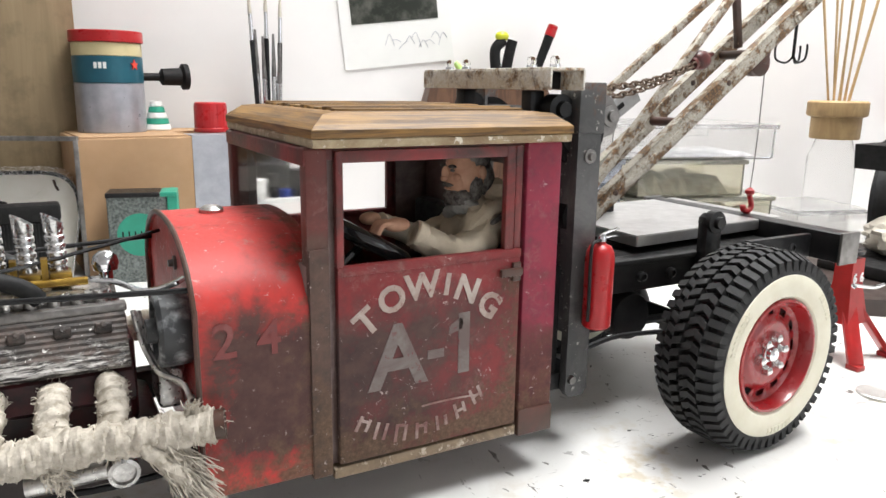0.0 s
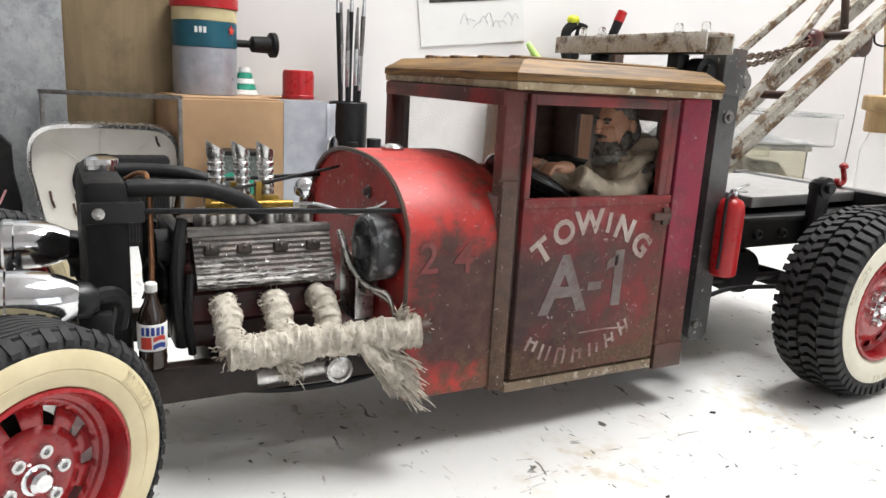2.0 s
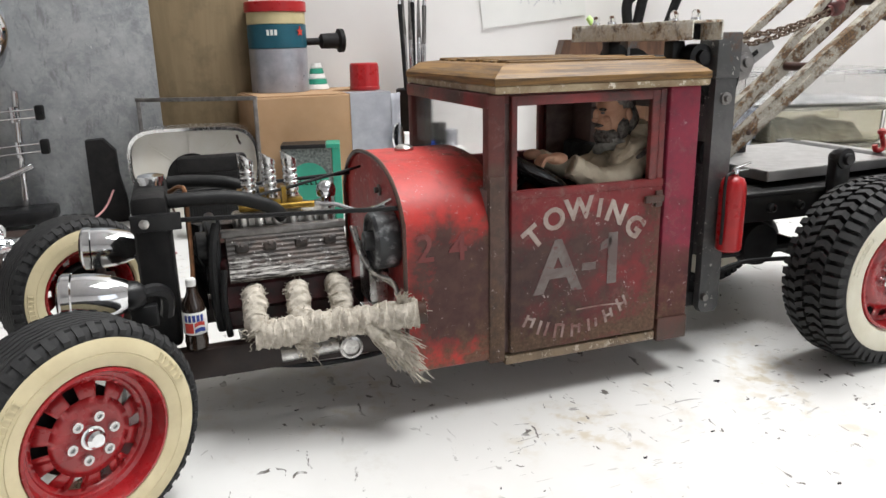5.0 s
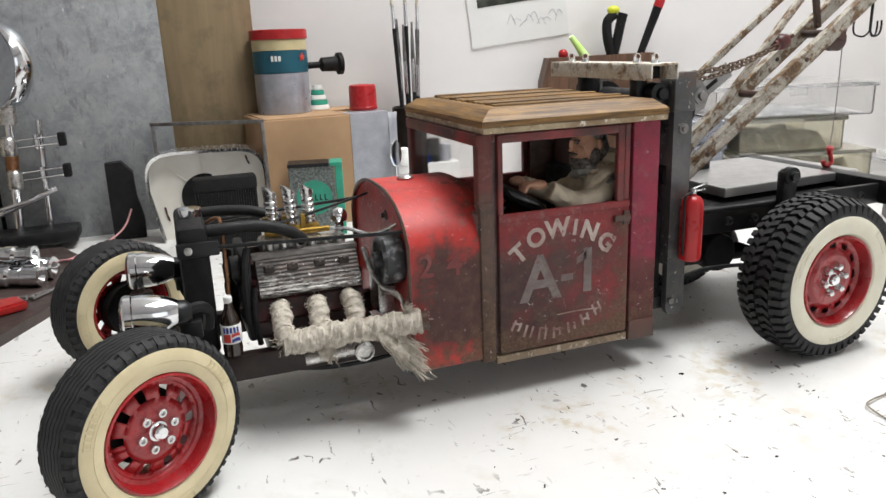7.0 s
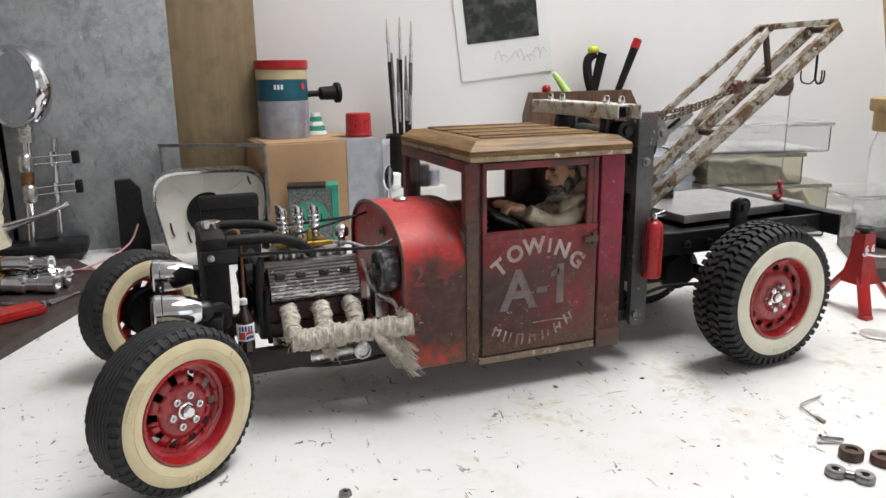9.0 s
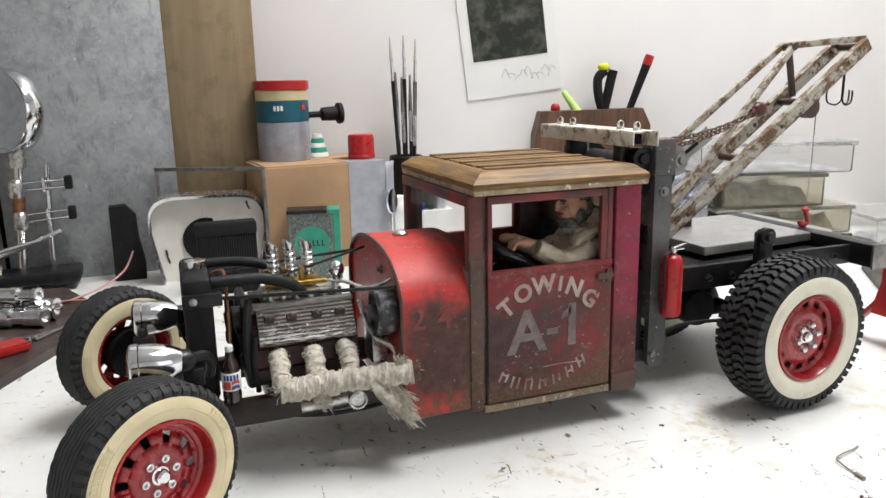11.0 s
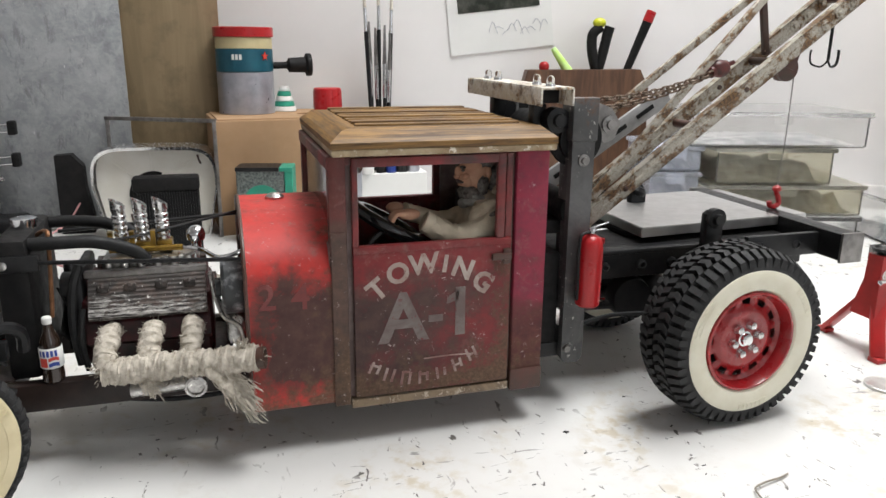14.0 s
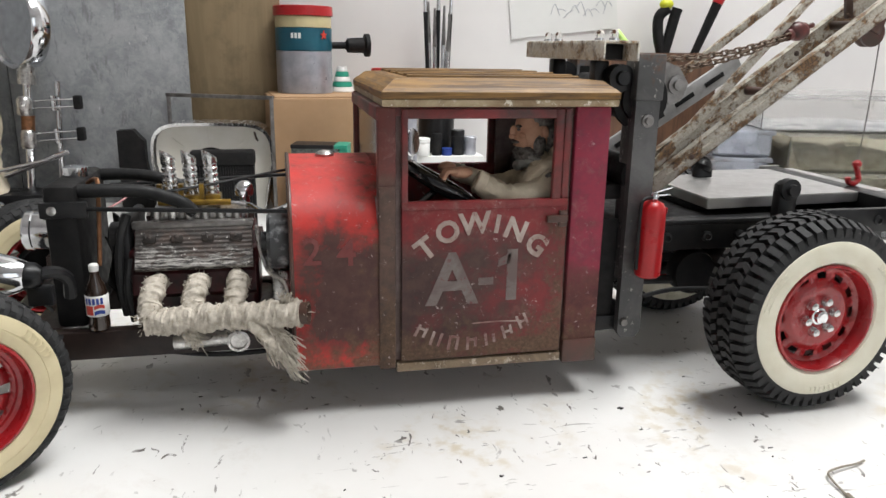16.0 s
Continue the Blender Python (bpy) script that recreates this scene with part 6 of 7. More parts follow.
single("gap_backing", bm, M_BLACKM, "black panel added behind the metal sheets for the dark gap", "panel")
bm = BM()
box(bm, (-0.176, 0.584, 0.0), (-0.066, 0.594, 0.56), 0.0008)
single("plywood_board", bm, M_PLY, "upright light brown plywood board with grain", "board")

BOX = Matrix.Translation((-0.079, 0.482, 0)) @ Matrix.Rotation(radians(5), 4, "Z")
carton = thing("cardboard_box", (-0.01, 0.54, 0), "brown cardboard box with silver tape at one end", "box")
bm = BM()
box(bm, (0, 0, 0), (0.150, 0.118, 0.1275), 0.0012, m=BOX)
part("carton", bm, M_CARD, carton, smooth=False)
bm = BM()
box(bm, (0.103, -0.0006, 0.001), (0.1502, 0.0006, 0.1282), m=BOX)
box(bm, (0.103, 0.0007, 0.1272), (0.1502, 0.03, 0.1284), m=BOX)
part("tape", bm, M_TAPE, carton, "strip of silver tape", smooth=False)
bm = BM()
q = random.Random(17)
rows = []
for z in range(14):
    ring = []
    for j in range(7):
        w = 0.0012 * q.uniform(-1, 1)
        ring.append(BOX @ Vector((0.1500 + 0.0026 * j, -0.0008 + 0.0020 * j + w, 0.004 + 0.0094 * z)))
    rows.append(ring)
ring_loft(bm, rows, False, 0, False)
crinkle = part("tape_flap", bm, M_TAPE, carton, "crinkled loose end of silver tape")
crinkle.modifiers.new("thick", "SOLIDIFY").thickness = 0.0006
bm = BM()
box(bm, (0.004, 0.002, 0.1276), (0.100, 0.058, 0.1290), 0.0004, m=BOX)
box(bm, (0.004, 0.0605, 0.1276), (0.146, 0.116, 0.1290), 0.0004, m=BOX)
part("flap", bm, M_CARD, carton, smooth=False)

tin = thing("grease_tin", (-0.040, 0.562, 0.130), "old round tin with red lid and teal band on the box", "tin")
zz = (0.1292, 0.177, 0.2025, 0.2155)
for nm, za, zb, r, mt, lb in (("silver_band", zz[0], zz[1], 0.0322, M_TINGREY, "scuffed silver lower band"), ("teal_band", zz[1], zz[2], 0.0324, M_TEAL, "teal printed band"), ("cream_band", zz[2], zz[3], 0.0322, M_TINCREAM, "yellowed cream band"), ("lid", zz[3], 0.2265, 0.0340, M_REDPLASTIC, "red lid")):
    bm = BM()
    lathe(bm, (-0.040, 0.562, za), (0, 0, 1), [(r - 0.0006, 0), (r, 0.0006), (r, zb - za - 0.0008), (r - 0.001, zb - za), (0, zb - za)], 44)
    part(nm, bm, mt, tin, lb)
bm = BM()
for k in range(3):
    a = -2.05 + 0.13 * k
    ring_loft(bm, [[(-0.040 + 0.0328 * math.cos(t), 0.562 + 0.0328 * math.sin(t), z) for t in (a, a + 0.05, a + 0.09)] for z in (0.1905, 0.1965)], False, 0, False)
part("white_bars", bm, M_PAPER, tin)
bm = BM()
a0 = -0.85
m = Matrix.Translation((-0.040 + 0.0329 * math.cos(a0), 0.562 + 0.0329 * math.sin(a0), 0.1945)) @ Matrix.Rotation(a0 + radians(90), 4, "Z")
prism(bm, [(0.0052 * (1 if k % 2 == 0 else 0.42) * math.sin(math.pi * k / 5), 0.0052 * (1 if k % 2 == 0 else 0.42) * math.cos(math.pi * k / 5)) for k in range(10)], -0.0006, 0.0006, "y", m=m)
part("star_mark", bm, M_REDPRINT, tin)
bm = BM()
lathe(bm, (-0.003, 0.572, 0.1835), (0.97, 0.1, 0.02), [(0.004, -0.012), (0.004, 0.012), (0.0085, 0.015), (0.0092, 0.034), (0.0135, 0.036), (0.0135, 0.041), (0.005, 0.0425), (0, 0.042)], 22)
single("rubber_plunger", bm, M_BLACKM, "black rubber plunger resting against the tin", "plunger")
bm = BM()
for k in range(5):
    lathe(bm, (0.0050, 0.578, 0.1292 + k * 0.0060), (0, 0, 1), [(0.0135 - k * 0.0018, 0), (0.0140 - k * 0.0018, 0.001), (0.0128 - k * 0.0018, 0.0059)], 24, mat=k % 2)
single("striped_cone", bm, [M_PAPER, M_MINT], "little white and green striped cone on the box", "cone")
# large red bottle cap with grip ribs, standing on the carton
redcap = thing("red_bottle_cap", (0.051, 0.532, 0.1290), "bright red plastic bottle cap upside down on the cardboard box", "pot")
bm = BM()
lathe(bm, (0.0510, 0.532, 0.1291), (0, 0, 1), [(0.0170, 0), (0.0174, 0.001), (0.0174, 0.0036), (0.0168, 0.0042), (0.0166, 0.0060), (0.0163, 0.0270), (0.0157, 0.0292), (0.0146, 0.0300), (0, 0.0298)], 32)
part("body", bm, M_REDPLASTIC, redcap)
for k in range(14):
    a = 2 * math.pi * k / 14
    bm = BM()
    rod(bm, (0.0510 + 0.0163 * math.cos(a), 0.532 + 0.0163 * math.sin(a), 0.1365), (0.0510 + 0.0161 * math.cos(a), 0.532 + 0.0161 * math.sin(a), 0.1555), 0.0006, 6)
    part("grip_rib", bm, M_REDPLASTIC, redcap)

tea = thing("tea_tin", (-0.032, 0.475, 0), "pewter-patterned tin with mint green round label", "tin")
TEA = Matrix.Translation((-0.0607, 0.446, 0)) @ Matrix.Rotation(radians(-12), 4, "Z") @ Matrix.Scale(0.98, 4)
bm = BM()
box(bm, (0, 0, 0), (0.051, 0.032, 0.083), 0.0012, m=TEA)
part("case", bm, M_PEWTER, tea, smooth=False)
bm = BM()
box(bm, (0.0515, 0.0, 0.0), (0.0605, 0.032, 0.083), 0.0012, m=TEA)
box(bm, (0.0460, -0.001, 0.0795), (0.0605, 0.032, 0.0838), 0.0008, m=TEA)
part("green_edge", bm, M_MINT, tea, "mint green edge", smooth=False)
bm = BM()
box(bm, (-0.0006, -0.0012, 0.0795), (0.0455, 0.032, 0.0838), 0.0010, m=TEA)
part("lid", bm, M_BLACK, tea, "dark lid edge", smooth=False)
bm = BM()
lathe(bm, TEA @ Vector((0.027, -0.0001, 0.045)), TEA.to_3x3() @ Vector((0, -1, 0)), [(0.0195, 0), (0.0195, 0.0005), (0, 0.0005)], 32)
part("round_label", bm, M_MINT, tea)
bm = BM()
for k in range(6):
    box(bm, (0.0115 + k * 0.0053, -0.0010, 0.0415), (0.0128 + k * 0.0053, -0.0004, 0.0485), m=TEA)
    box(bm, (0.0115 + k * 0.0053, -0.0010, 0.0415), (0.0148 + k * 0.0053, -0.0004, 0.0427), m=TEA)
part("dark_bars", bm, M_BLACKM, tea)

# spare grille shell, small radiator, steel frame, black block
def shell_outline(w0, w1, h, n=14):
    pts = [(-w0, 0.0)]
    for i in range(n + 1):
        a = math.pi * i / n
        c, s = math.cos(a), math.sin(a)
        pts.append((-w1 * math.copysign(abs(c) ** 0.38, c), h * (0.58 + 0.42 * abs(s) ** 0.55)))
    return pts + [(w0, 0.0)]


G = Matrix.Translation((-0.143, 0.498, 0)) @ Matrix.Rotation(radians(-5), 4, "Z")
shell = thing("grille_shell", (-0.143, 0.50, 0), "cream painted spare radiator shell with chrome edge", "radiator shell")
bm = BM()
prism(bm, shell_outline(0.052, 0.0625, 0.0985), 0.004, 0.007, "y", m=G)
part("back", bm, M_CREAM, shell, "cream painted inside with brown stains", smooth=False)
bm = BM()
o, i2 = shell_outline(0.053, 0.0645, 0.101), shell_outline(0.0515, 0.0622, 0.0975)
vr = ring_loft(bm, [[G @ Vector((x, y, z)) for x, z in pts] for pts, y in ((i2, -0.010), (o, -0.011), (o, 0.028), (i2, 0.028))], False, 0, False)
part("rim", bm, M_POLISHED, shell, "bright bare metal rim", smooth=True)
bm = BM()
lathe(bm, G @ Vector((-0.004, 0.0038, 0.047)), (0, -1, 0), [(0.026, 0), (0.026, 0.0006), (0, 0.0006)], 32)
part("opening", bm, M_BLACKM, shell, "dark round opening", smooth=False)
bm = BM()
for a, L in ((2.35, 0.045), (1.6, 0.05), (0.8, 0.045)):
    rod(bm, G @ Vector((-0.004 + 0.026 * math.cos(a), 0.003, 0.047 + 0.026 * math.sin(a))), G @ Vector((-0.004 + (0.026 + L * 0.7) * math.cos(a), 0.003, 0.047 + (0.026 + L * 0.55) * math.sin(a))), 0.0007, 6)
part("crease", bm, M_CREAM, shell)
for (x, z), L in (((-0.049, 0.022), 0.016), ((0.044, 0.080), 0.010), ((-0.030, 0.012), 0.014)):
    bm = BM()
    tube(bm, [G @ Vector((x, 0.0036, z + L)), G @ Vector((x + 0.001, 0.0034, z + L * 0.5)), G @ Vector((x + 0.003, 0.0036, z))], 0.0011, 6, wobble=0.3, seed=3)
    part("stain", bm, M_RUSTY, shell, "dark rust run")

small = thing("small_radiator", (-0.129, 0.43, 0), "small black finned radiator standing on the bench", "radiator")
bm = BM()
box(bm, (-0.160, 0.424, 0.0), (-0.098, 0.440, 0.066), 0.001)
box(bm, (-0.161, 0.422, 0.064), (-0.097, 0.442, 0.079), 0.003)
core = part("tank", bm, M_BLACKM, small)
for k in range(24):
    bm = BM()
    x = -0.1575 + k * 0.0025
    box(bm, (x, 0.4225, 0.004), (x + 0.0012, 0.4245, 0.0635))
    part("fin", bm, M_BLACK, small, smooth=False)
frame_t = thing("steel_frame", (-0.135, 0.54, 0), "thin raw steel tube frame standing behind the shell", "frame")
for nm, a, b in (("top_tube", (-0.1955, 0.553, 0.1265), (-0.0770, 0.479, 0.1280)), ("upright_tube", (-0.1935, 0.552, 0.0), (-0.1935, 0.552, 0.1265)), ("upright_tube", (-0.0790, 0.480, 0.0), (-0.0790, 0.480, 0.1280))):
    bm = BM()
    bar(bm, a, b, 0.0042, 0.0042, 0.0006, up=(0, 0, 1) if nm == "top_tube" else (0, 1, 0))
    part(nm, bm, M_STEEL, frame_t)
bm = BM()
prism(bm, [(-0.250, 0.0), (-0.249, 0.088), (-0.232, 0.089), (-0.221, 0.076), (-0.2205, 0.05), (-0.2155, 0.02), (-0.216, 0.0)], 0.535, 0.551, "y")
single("black_block", bm, M_BLACKM, "matt black foam block standing upright", "block")

# brushes in their jar
jar = thing("brush_jar", (0.118, 0.556, 0), "dark jar holding long paint brushes", "jar")
bm = BM()
lathe(bm, (0.118, 0.556, 0.0), (0, 0, 1), [(0.021, 0), (0.022, 0.002), (0.022, 0.126), (0.021, 0.127), (0.0195, 0.126), (0.0195, 0.004), (0, 0.004)], 28)
part("glass", bm, M_BLACK, jar)
q = random.Random(21)
for k, (tx, tz, lean) in enumerate(((0.1005, 0.278, -0.5), (0.118, 0.281, 0.1), (0.1355, 0.276, 0.6), (0.106, 0.235, -0.4), (0.113, 0.228, 0.0), (0.125, 0.231, 0.3), (0.131, 0.222, 0.5))):
    tall = k < 3
    brush = thing("paint_brush", (0.118, 0.556, 0.004), "slim artist's brush standing in the jar" if tall else "small brush with black bristles standing in the jar", "brush", group="brushes in the jar")
    a, b = Vector((0.118 + lean * 0.012, 0.556 + q.uniform(-0.008, 0.008), 0.006)), Vector((tx, 0.553 + q.uniform(-0.006, 0.006), tz))
    for nm, s0, s1, r0, r1, mt in (("handle", 0.0, 0.80, 0.0017, 0.0026, M_BLACK), ("ferrule", 0.80, 0.90, 0.0024, 0.0021, M_CHROME), ("bristles", 0.90, 1.0, 0.0022, 0.0006, M_CLOTH)) if tall else (("handle", 0.0, 0.62, 0.0022, 0.0022, M_BLACK), ("ferrule", 0.62, 0.80, 0.0026, 0.0026, M_CHROME), ("bristles", 0.80, 1.0, 0.0026, 0.0012, M_STEEL)):
        bm = BM()
        rod(bm, a.lerp(b, s0), a.lerp(b, s1), r0, 10, r1)
        part(nm, bm, mt, brush)

# pale cups and boxes behind the cab
bm = BM()
box(bm, (0.0705, 0.512, 0.0), (0.168, 0.545, 0.058), 0.001)
single("white_carton", bm, M_PAPER, "white carton behind the cardboard box", "box", smooth=False)
for (x, y, z0, r, h, mt, lb, nm) in ((0.0925, 0.52, 0.058, 0.0105, 0.021, M_PAPER, "white plastic pot standing on the carton", "pot"), (0.112, 0.522, 0.058, 0.006, 0.026, M_BLACKM, "slim black bottle standing on the carton", "bottle"), (0.124, 0.52, 0.058, 0.0062, 0.009, M_BLUE, "low blue cap standing on the carton", "cap"), (0.138, 0.524, 0.058, 0.008, 0.03, M_BLACK, "black paint bottle standing on the carton", "bottle"), (0.153, 0.524, 0.058, 0.008, 0.022, M_TINGREY, "grey paint pot standing on the carton", "pot")):
    bm = BM()
    lathe(bm, (x, y, z0), (0, 0, 1), [(r * 0.95, 0), (r, 0.0008), (r, h * 0.72), (r * 0.97, h * 0.74), (r * 1.04, h * 0.76), (r * 1.04, h * 0.97), (r * 0.95, h), (0, h)], 26)
    single(nm, bm, mt, lb, nm)
mir = thing("round_mirror", (0.0760, 0.488, 0), "small round chrome mirror on a stem", "mirror")
bm = BM()
lathe(bm, (0.0760, 0.488, 0.078), (0.75, -0.66, 0.05), [(0.0145, -0.002), (0.016, 0), (0.0145, 0.0012), (0.010, 0.0004), (0, 0)], 30)
part("glass", bm, M_CHROME, mir)
bm = BM()
rod(bm, (0.0760, 0.489, 0.064), (0.0755, 0.490, 0.004), 0.0012, 8)
lathe(bm, (0.0755, 0.490, 0.0), (0, 0, 1), [(0.010, 0), (0.010, 0.003), (0.002, 0.005)], 20)
part("stem", bm, M_CHROME, mir)

# picture card on the wall
PIC = WALL @ Matrix.Translation((0.0, -0.0012, 0.195)) @ Matrix.Rotation(radians(-6.5), 4, "Y")
card = thing("picture_card", (0.217, 0.574, 0.195), "white card with a dark photograph stuck on the wall", "picture")
bm = BM()
box(bm, (0.0, -0.0008, 0.0), (0.131, 0.0008, 0.176), m=PIC)
part("paper", bm, M_PAPER, card, smooth=False)
bm = BM()
box(bm, (0.0135, -0.0014, 0.050), (0.1165, -0.0008, 0.163), m=PIC)
part("photograph", bm, M_DARKPHOTO, card, "dark woodland photograph", smooth=False)
bm = BM()
for k in range(9):
    tube(bm, [PIC @ Vector((0.05 + k * 0.008, -0.0010, 0.024 + 0.006 * math.sin(k * 2.1))), PIC @ Vector((0.056 + k * 0.008, -0.0010, 0.030 + 0.006 * math.cos(k * 1.7))), PIC @ Vector((0.061 + k * 0.008, -0.0010, 0.022 + 0.005 * math.sin(k)))], 0.0003, 4)
part("pencil_line", bm, M_TINGREY, card)

# wooden tool holder with its tools
holder_w = thing("tool_holder", (0.37, 0.50, 0), "dark brown wooden tool holder against the wall", "tool holder")
bm = BM()
prism(bm, [(0.080, 0.0), (0.084, 0.150), (0.092, 0.180), (0.230, 0.182), (0.241, 0.160), (0.246, 0.0)], -0.052, -0.020, "y", m=WALL)
part("block", bm, M_CEDAR, holder_w, smooth=False)


def wp(u, v, z):
    return WALL @ Vector((u, v, z))


pliers = thing("pliers", tuple(wp(0.1760, -0.036, 0.18)), "black-handled pliers with lime tips in the tool holder", "pliers")
for du in (-0.010, 0.008):
    bm = BM()
    tube(bm, [wp(0.1800, -0.036, 0.176), wp(0.1800 + du * 0.7, -0.036, 0.200), wp(0.1820 + du, -0.036, 0.222), wp(0.1880 + du * 0.6, -0.036, 0.232)], 0.0062, 12)
    part("grip", bm, M_BLACKM, pliers)
bm = BM()
ball(bm, wp(0.1795, -0.036, 0.2365), 0.0085, 0.007, 0.006, 14, 10)
part("tip", bm, M_YELLOW, pliers)
driver = thing("screwdriver", tuple(wp(0.2260, -0.036, 0.18)), "black screwdriver with red end in the tool holder", "screwdriver")
bm = BM()
rod(bm, wp(0.2160, -0.036, 0.178), wp(0.2380, -0.036, 0.238), 0.0046, 14, 0.0058)
part("handle", bm, M_BLACKM, driver)
bm = BM()
rod(bm, wp(0.2380, -0.036, 0.238), wp(0.2425, -0.036, 0.2505), 0.0064, 14, 0.0060)
part("end_cap", bm, M_REDPLASTIC, driver)
bm = BM()
tube(bm, [wp(0.1440, -0.036, 0.178), wp(0.1360, -0.036, 0.190), wp(0.1240, -0.036, 0.206)], 0.0065, 12, taper=0.5)
single("lime_brush", bm, M_LIME, "lime green fibre brush in the tool holder", "brush")
bm = BM()
ball(bm, wp(0.1140, -0.036, 0.184), 0.0065, 0.0065, 0.0065, 16, 10)
rod(bm, wp(0.1140, -0.036, 0.17), wp(0.1140, -0.036, 0.182), 0.003, 10)
single("red_cap_tool", bm, M_REDPLASTIC, "small tool with round red end in the holder", "tool")

# stacked clear boxes
M_BOXFILL = plain("small_brown_parts", (0.20, 0.15, 0.08), (0.40, 0.36, 0.27), 70, 0.6, bump=0.4, lo=0.42, hi=0.6)
M_GREYFILL = plain("small_grey_parts", (0.30, 0.31, 0.33), (0.62, 0.62, 0.62), 60, 0.5, bump=0.4, lo=0.42, hi=0.6)


def store_box(name, u0, u1, v0, v1, z0, z1, mt, label, fill=None, fill_h=0.4):
    """A thin-walled moulded box with a lid, a catch and, where seen, its contents."""
    t = thing(name, tuple(wp((u0 + u1) / 2, (v0 + v1) / 2, z0)), label, "storage box", group="storage boxes by the wall")
    w, top = 0.0014, z1 - 0.0052
    bm = BM()
    ring_loft(bm, [[WALL @ Vector((u, v, z)) for u, v in ((u0 + e, v0 + e), (u1 - e, v0 + e), (u1 - e, v1 - e), (u0 + e, v1 - e))] for e, z in ((0.002, z0), (0, z0 + 0.002), (0, top), (w, top), (w, z0 + 0.003), (0.003, z0 + w))])
    part("tub", bm, mt, t, smooth=False)
    bm = BM()
    box(bm, (u0 - 0.003, v0 - 0.003, z1 - 0.005), (u1 + 0.003, v1 + 0.002, z1 - 0.0002), 0.0012, m=WALL)
    part("lid", bm, mt, t, smooth=False)
    bm = BM()
    box(bm, ((u0 + u1) / 2 - 0.010, v0 - 0.0056, z1 - 0.012), ((u0 + u1) / 2 + 0.010, v0 - 0.0032, z1 - 0.001), 0.0008, m=WALL)
    part("catch", bm, mt, t, smooth=False)
    if fill:
        q = random.Random(int(u0 * 1000) + int(z0 * 1000))
        bm = BM()
        n = 12
        rows = [[WALL @ Vector((u0 + 0.004 + (u1 - u0 - 0.008) * i / n, v0 + 0.004 + (v1 - v0 - 0.008) * j / 5, z0 + w + 0.0004 + (0 if j in (0, 5) or i in (0, n) else (z1 - z0) * fill_h * q.uniform(0.45, 0.85)))) for i in range(n + 1)] for j in range(6)]
        ring_loft(bm, rows, False, 0, False)
        part("contents", bm, fill, t, "jumble of small parts", smooth=False)


store_box("storage_box", 0.262, 0.436, -0.205, -0.075, 0.0, 0.034, M_PLASTIC, "flat clear plastic box at the bottom of the stack", M_GREYFILL, 0.6)
store_box("storage_box", 0.272, 0.438, -0.203, -0.075, 0.0342, 0.068, M_OLIVE, "low yellowed plastic box in the stack", M_BOXFILL, 0.7)
store_box("storage_box", 0.277, 0.400, -0.204, -0.075, 0.0682, 0.1075, M_OLIVE, "yellowed clear box with brown contents", M_BOXFILL, 0.6)
store_box("storage_box", 0.246, 0.432, -0.205, -0.075, 0.1077, 0.1445, M_PLASTIC, "wide clear plastic box on top of the stack", M_GREYFILL, 0.15)
for k in range(4):
    store_box("drawer_box", 0.206, 0.2585, -0.205, -0.110, 0.0004 + k * 0.0272, 0.0270 + k * 0.0272, M_BLUEBOX, "bluish clear drawer box beside the stack", M_GREYFILL, 0.3)
store_box("storage_box", 0.475, 0.570, -0.200, -0.10, 0.0, 0.050, M_PLASTIC, "cloudy clear plastic box on the bench", M_GREYFILL, 0.4)

reed = thing("reed_diffuser", (0.758, 0.313, 0), "clear jar with pale wooden collar and thin reeds", "reed diffuser")
RX, RY = 0.758, 0.313
bm = BM()
lathe(bm, (RX, RY, 0.0), (0, 0, 1), [(0.026, 0), (0.028, 0.003), (0.028, 0.098), (0.024, 0.110), (0.020, 0.124)], 30)
part("jar", bm, M_PLASTIC, reed)
bm = BM()
lathe(bm, (RX, RY, 0.122), (0, 0, 1), [(0.0275, 0), (0.0285, 0.002), (0.0285, 0.0260), (0.0335, 0.0280), (0.0345, 0.0300), (0.0345, 0.0440), (0.0325, 0.046), (0.012, 0.046), (0, 0.044)], 34)
part("collar", bm, M_PINE, reed, "turned pale wood collar")
q = random.Random(4)
for k in range(10):
    a = k * 0.66
    lean = q.uniform(0.025, 0.060)
    bm = BM()
    rod(bm, (RX + 0.006 * math.cos(a), RY + 0.006 * math.sin(a), 0.13), (RX + lean * math.cos(a), RY + lean * 0.7 * math.sin(a), q.uniform(0.34, 0.39)), 0.0013, 8)
    part("reed", bm, M_PINE, reed)

board = thing("photo_board", tuple(wp(0.86, -0.005, 0.14)), "red-framed board of photographs on the wall", "picture")
bm = BM()
for lo, hi in (((0.765, -0.014, 0.14), (0.782, -0.001, 0.42)), ((0.98, -0.014, 0.14), (0.997, -0.001, 0.42)), ((0.782, -0.014, 0.14), (0.98, -0.001, 0.153)), ((0.782, -0.014, 0.407), (0.98, -0.001, 0.42))):
    box(bm, lo, hi, 0.001, m=WALL)
part("frame", bm, M_JACK, board, smooth=False)
bm = BM()
box(bm, (0.782, -0.004, 0.153), (0.98, -0.001, 0.407), m=WALL)
part("backing", bm, M_PAPER, board, smooth=False)
M_CARPHOTO = plain("car_photo_print", (0.45, 0.05, 0.04), (0.25, 0.3, 0.22), 26, 0.4, bump=0.0, lo=0.45, hi=0.55)
for k in range(3):
    for j in range(2):
        bm = BM()
        box(bm, (0.790 + j * 0.095, -0.0052, 0.160 + k * 0.082), (0.878 + j * 0.095, -0.0041, 0.235 + k * 0.082), m=WALL)
        ph = part("photograph", bm, M_CARPHOTO, board, smooth=False)

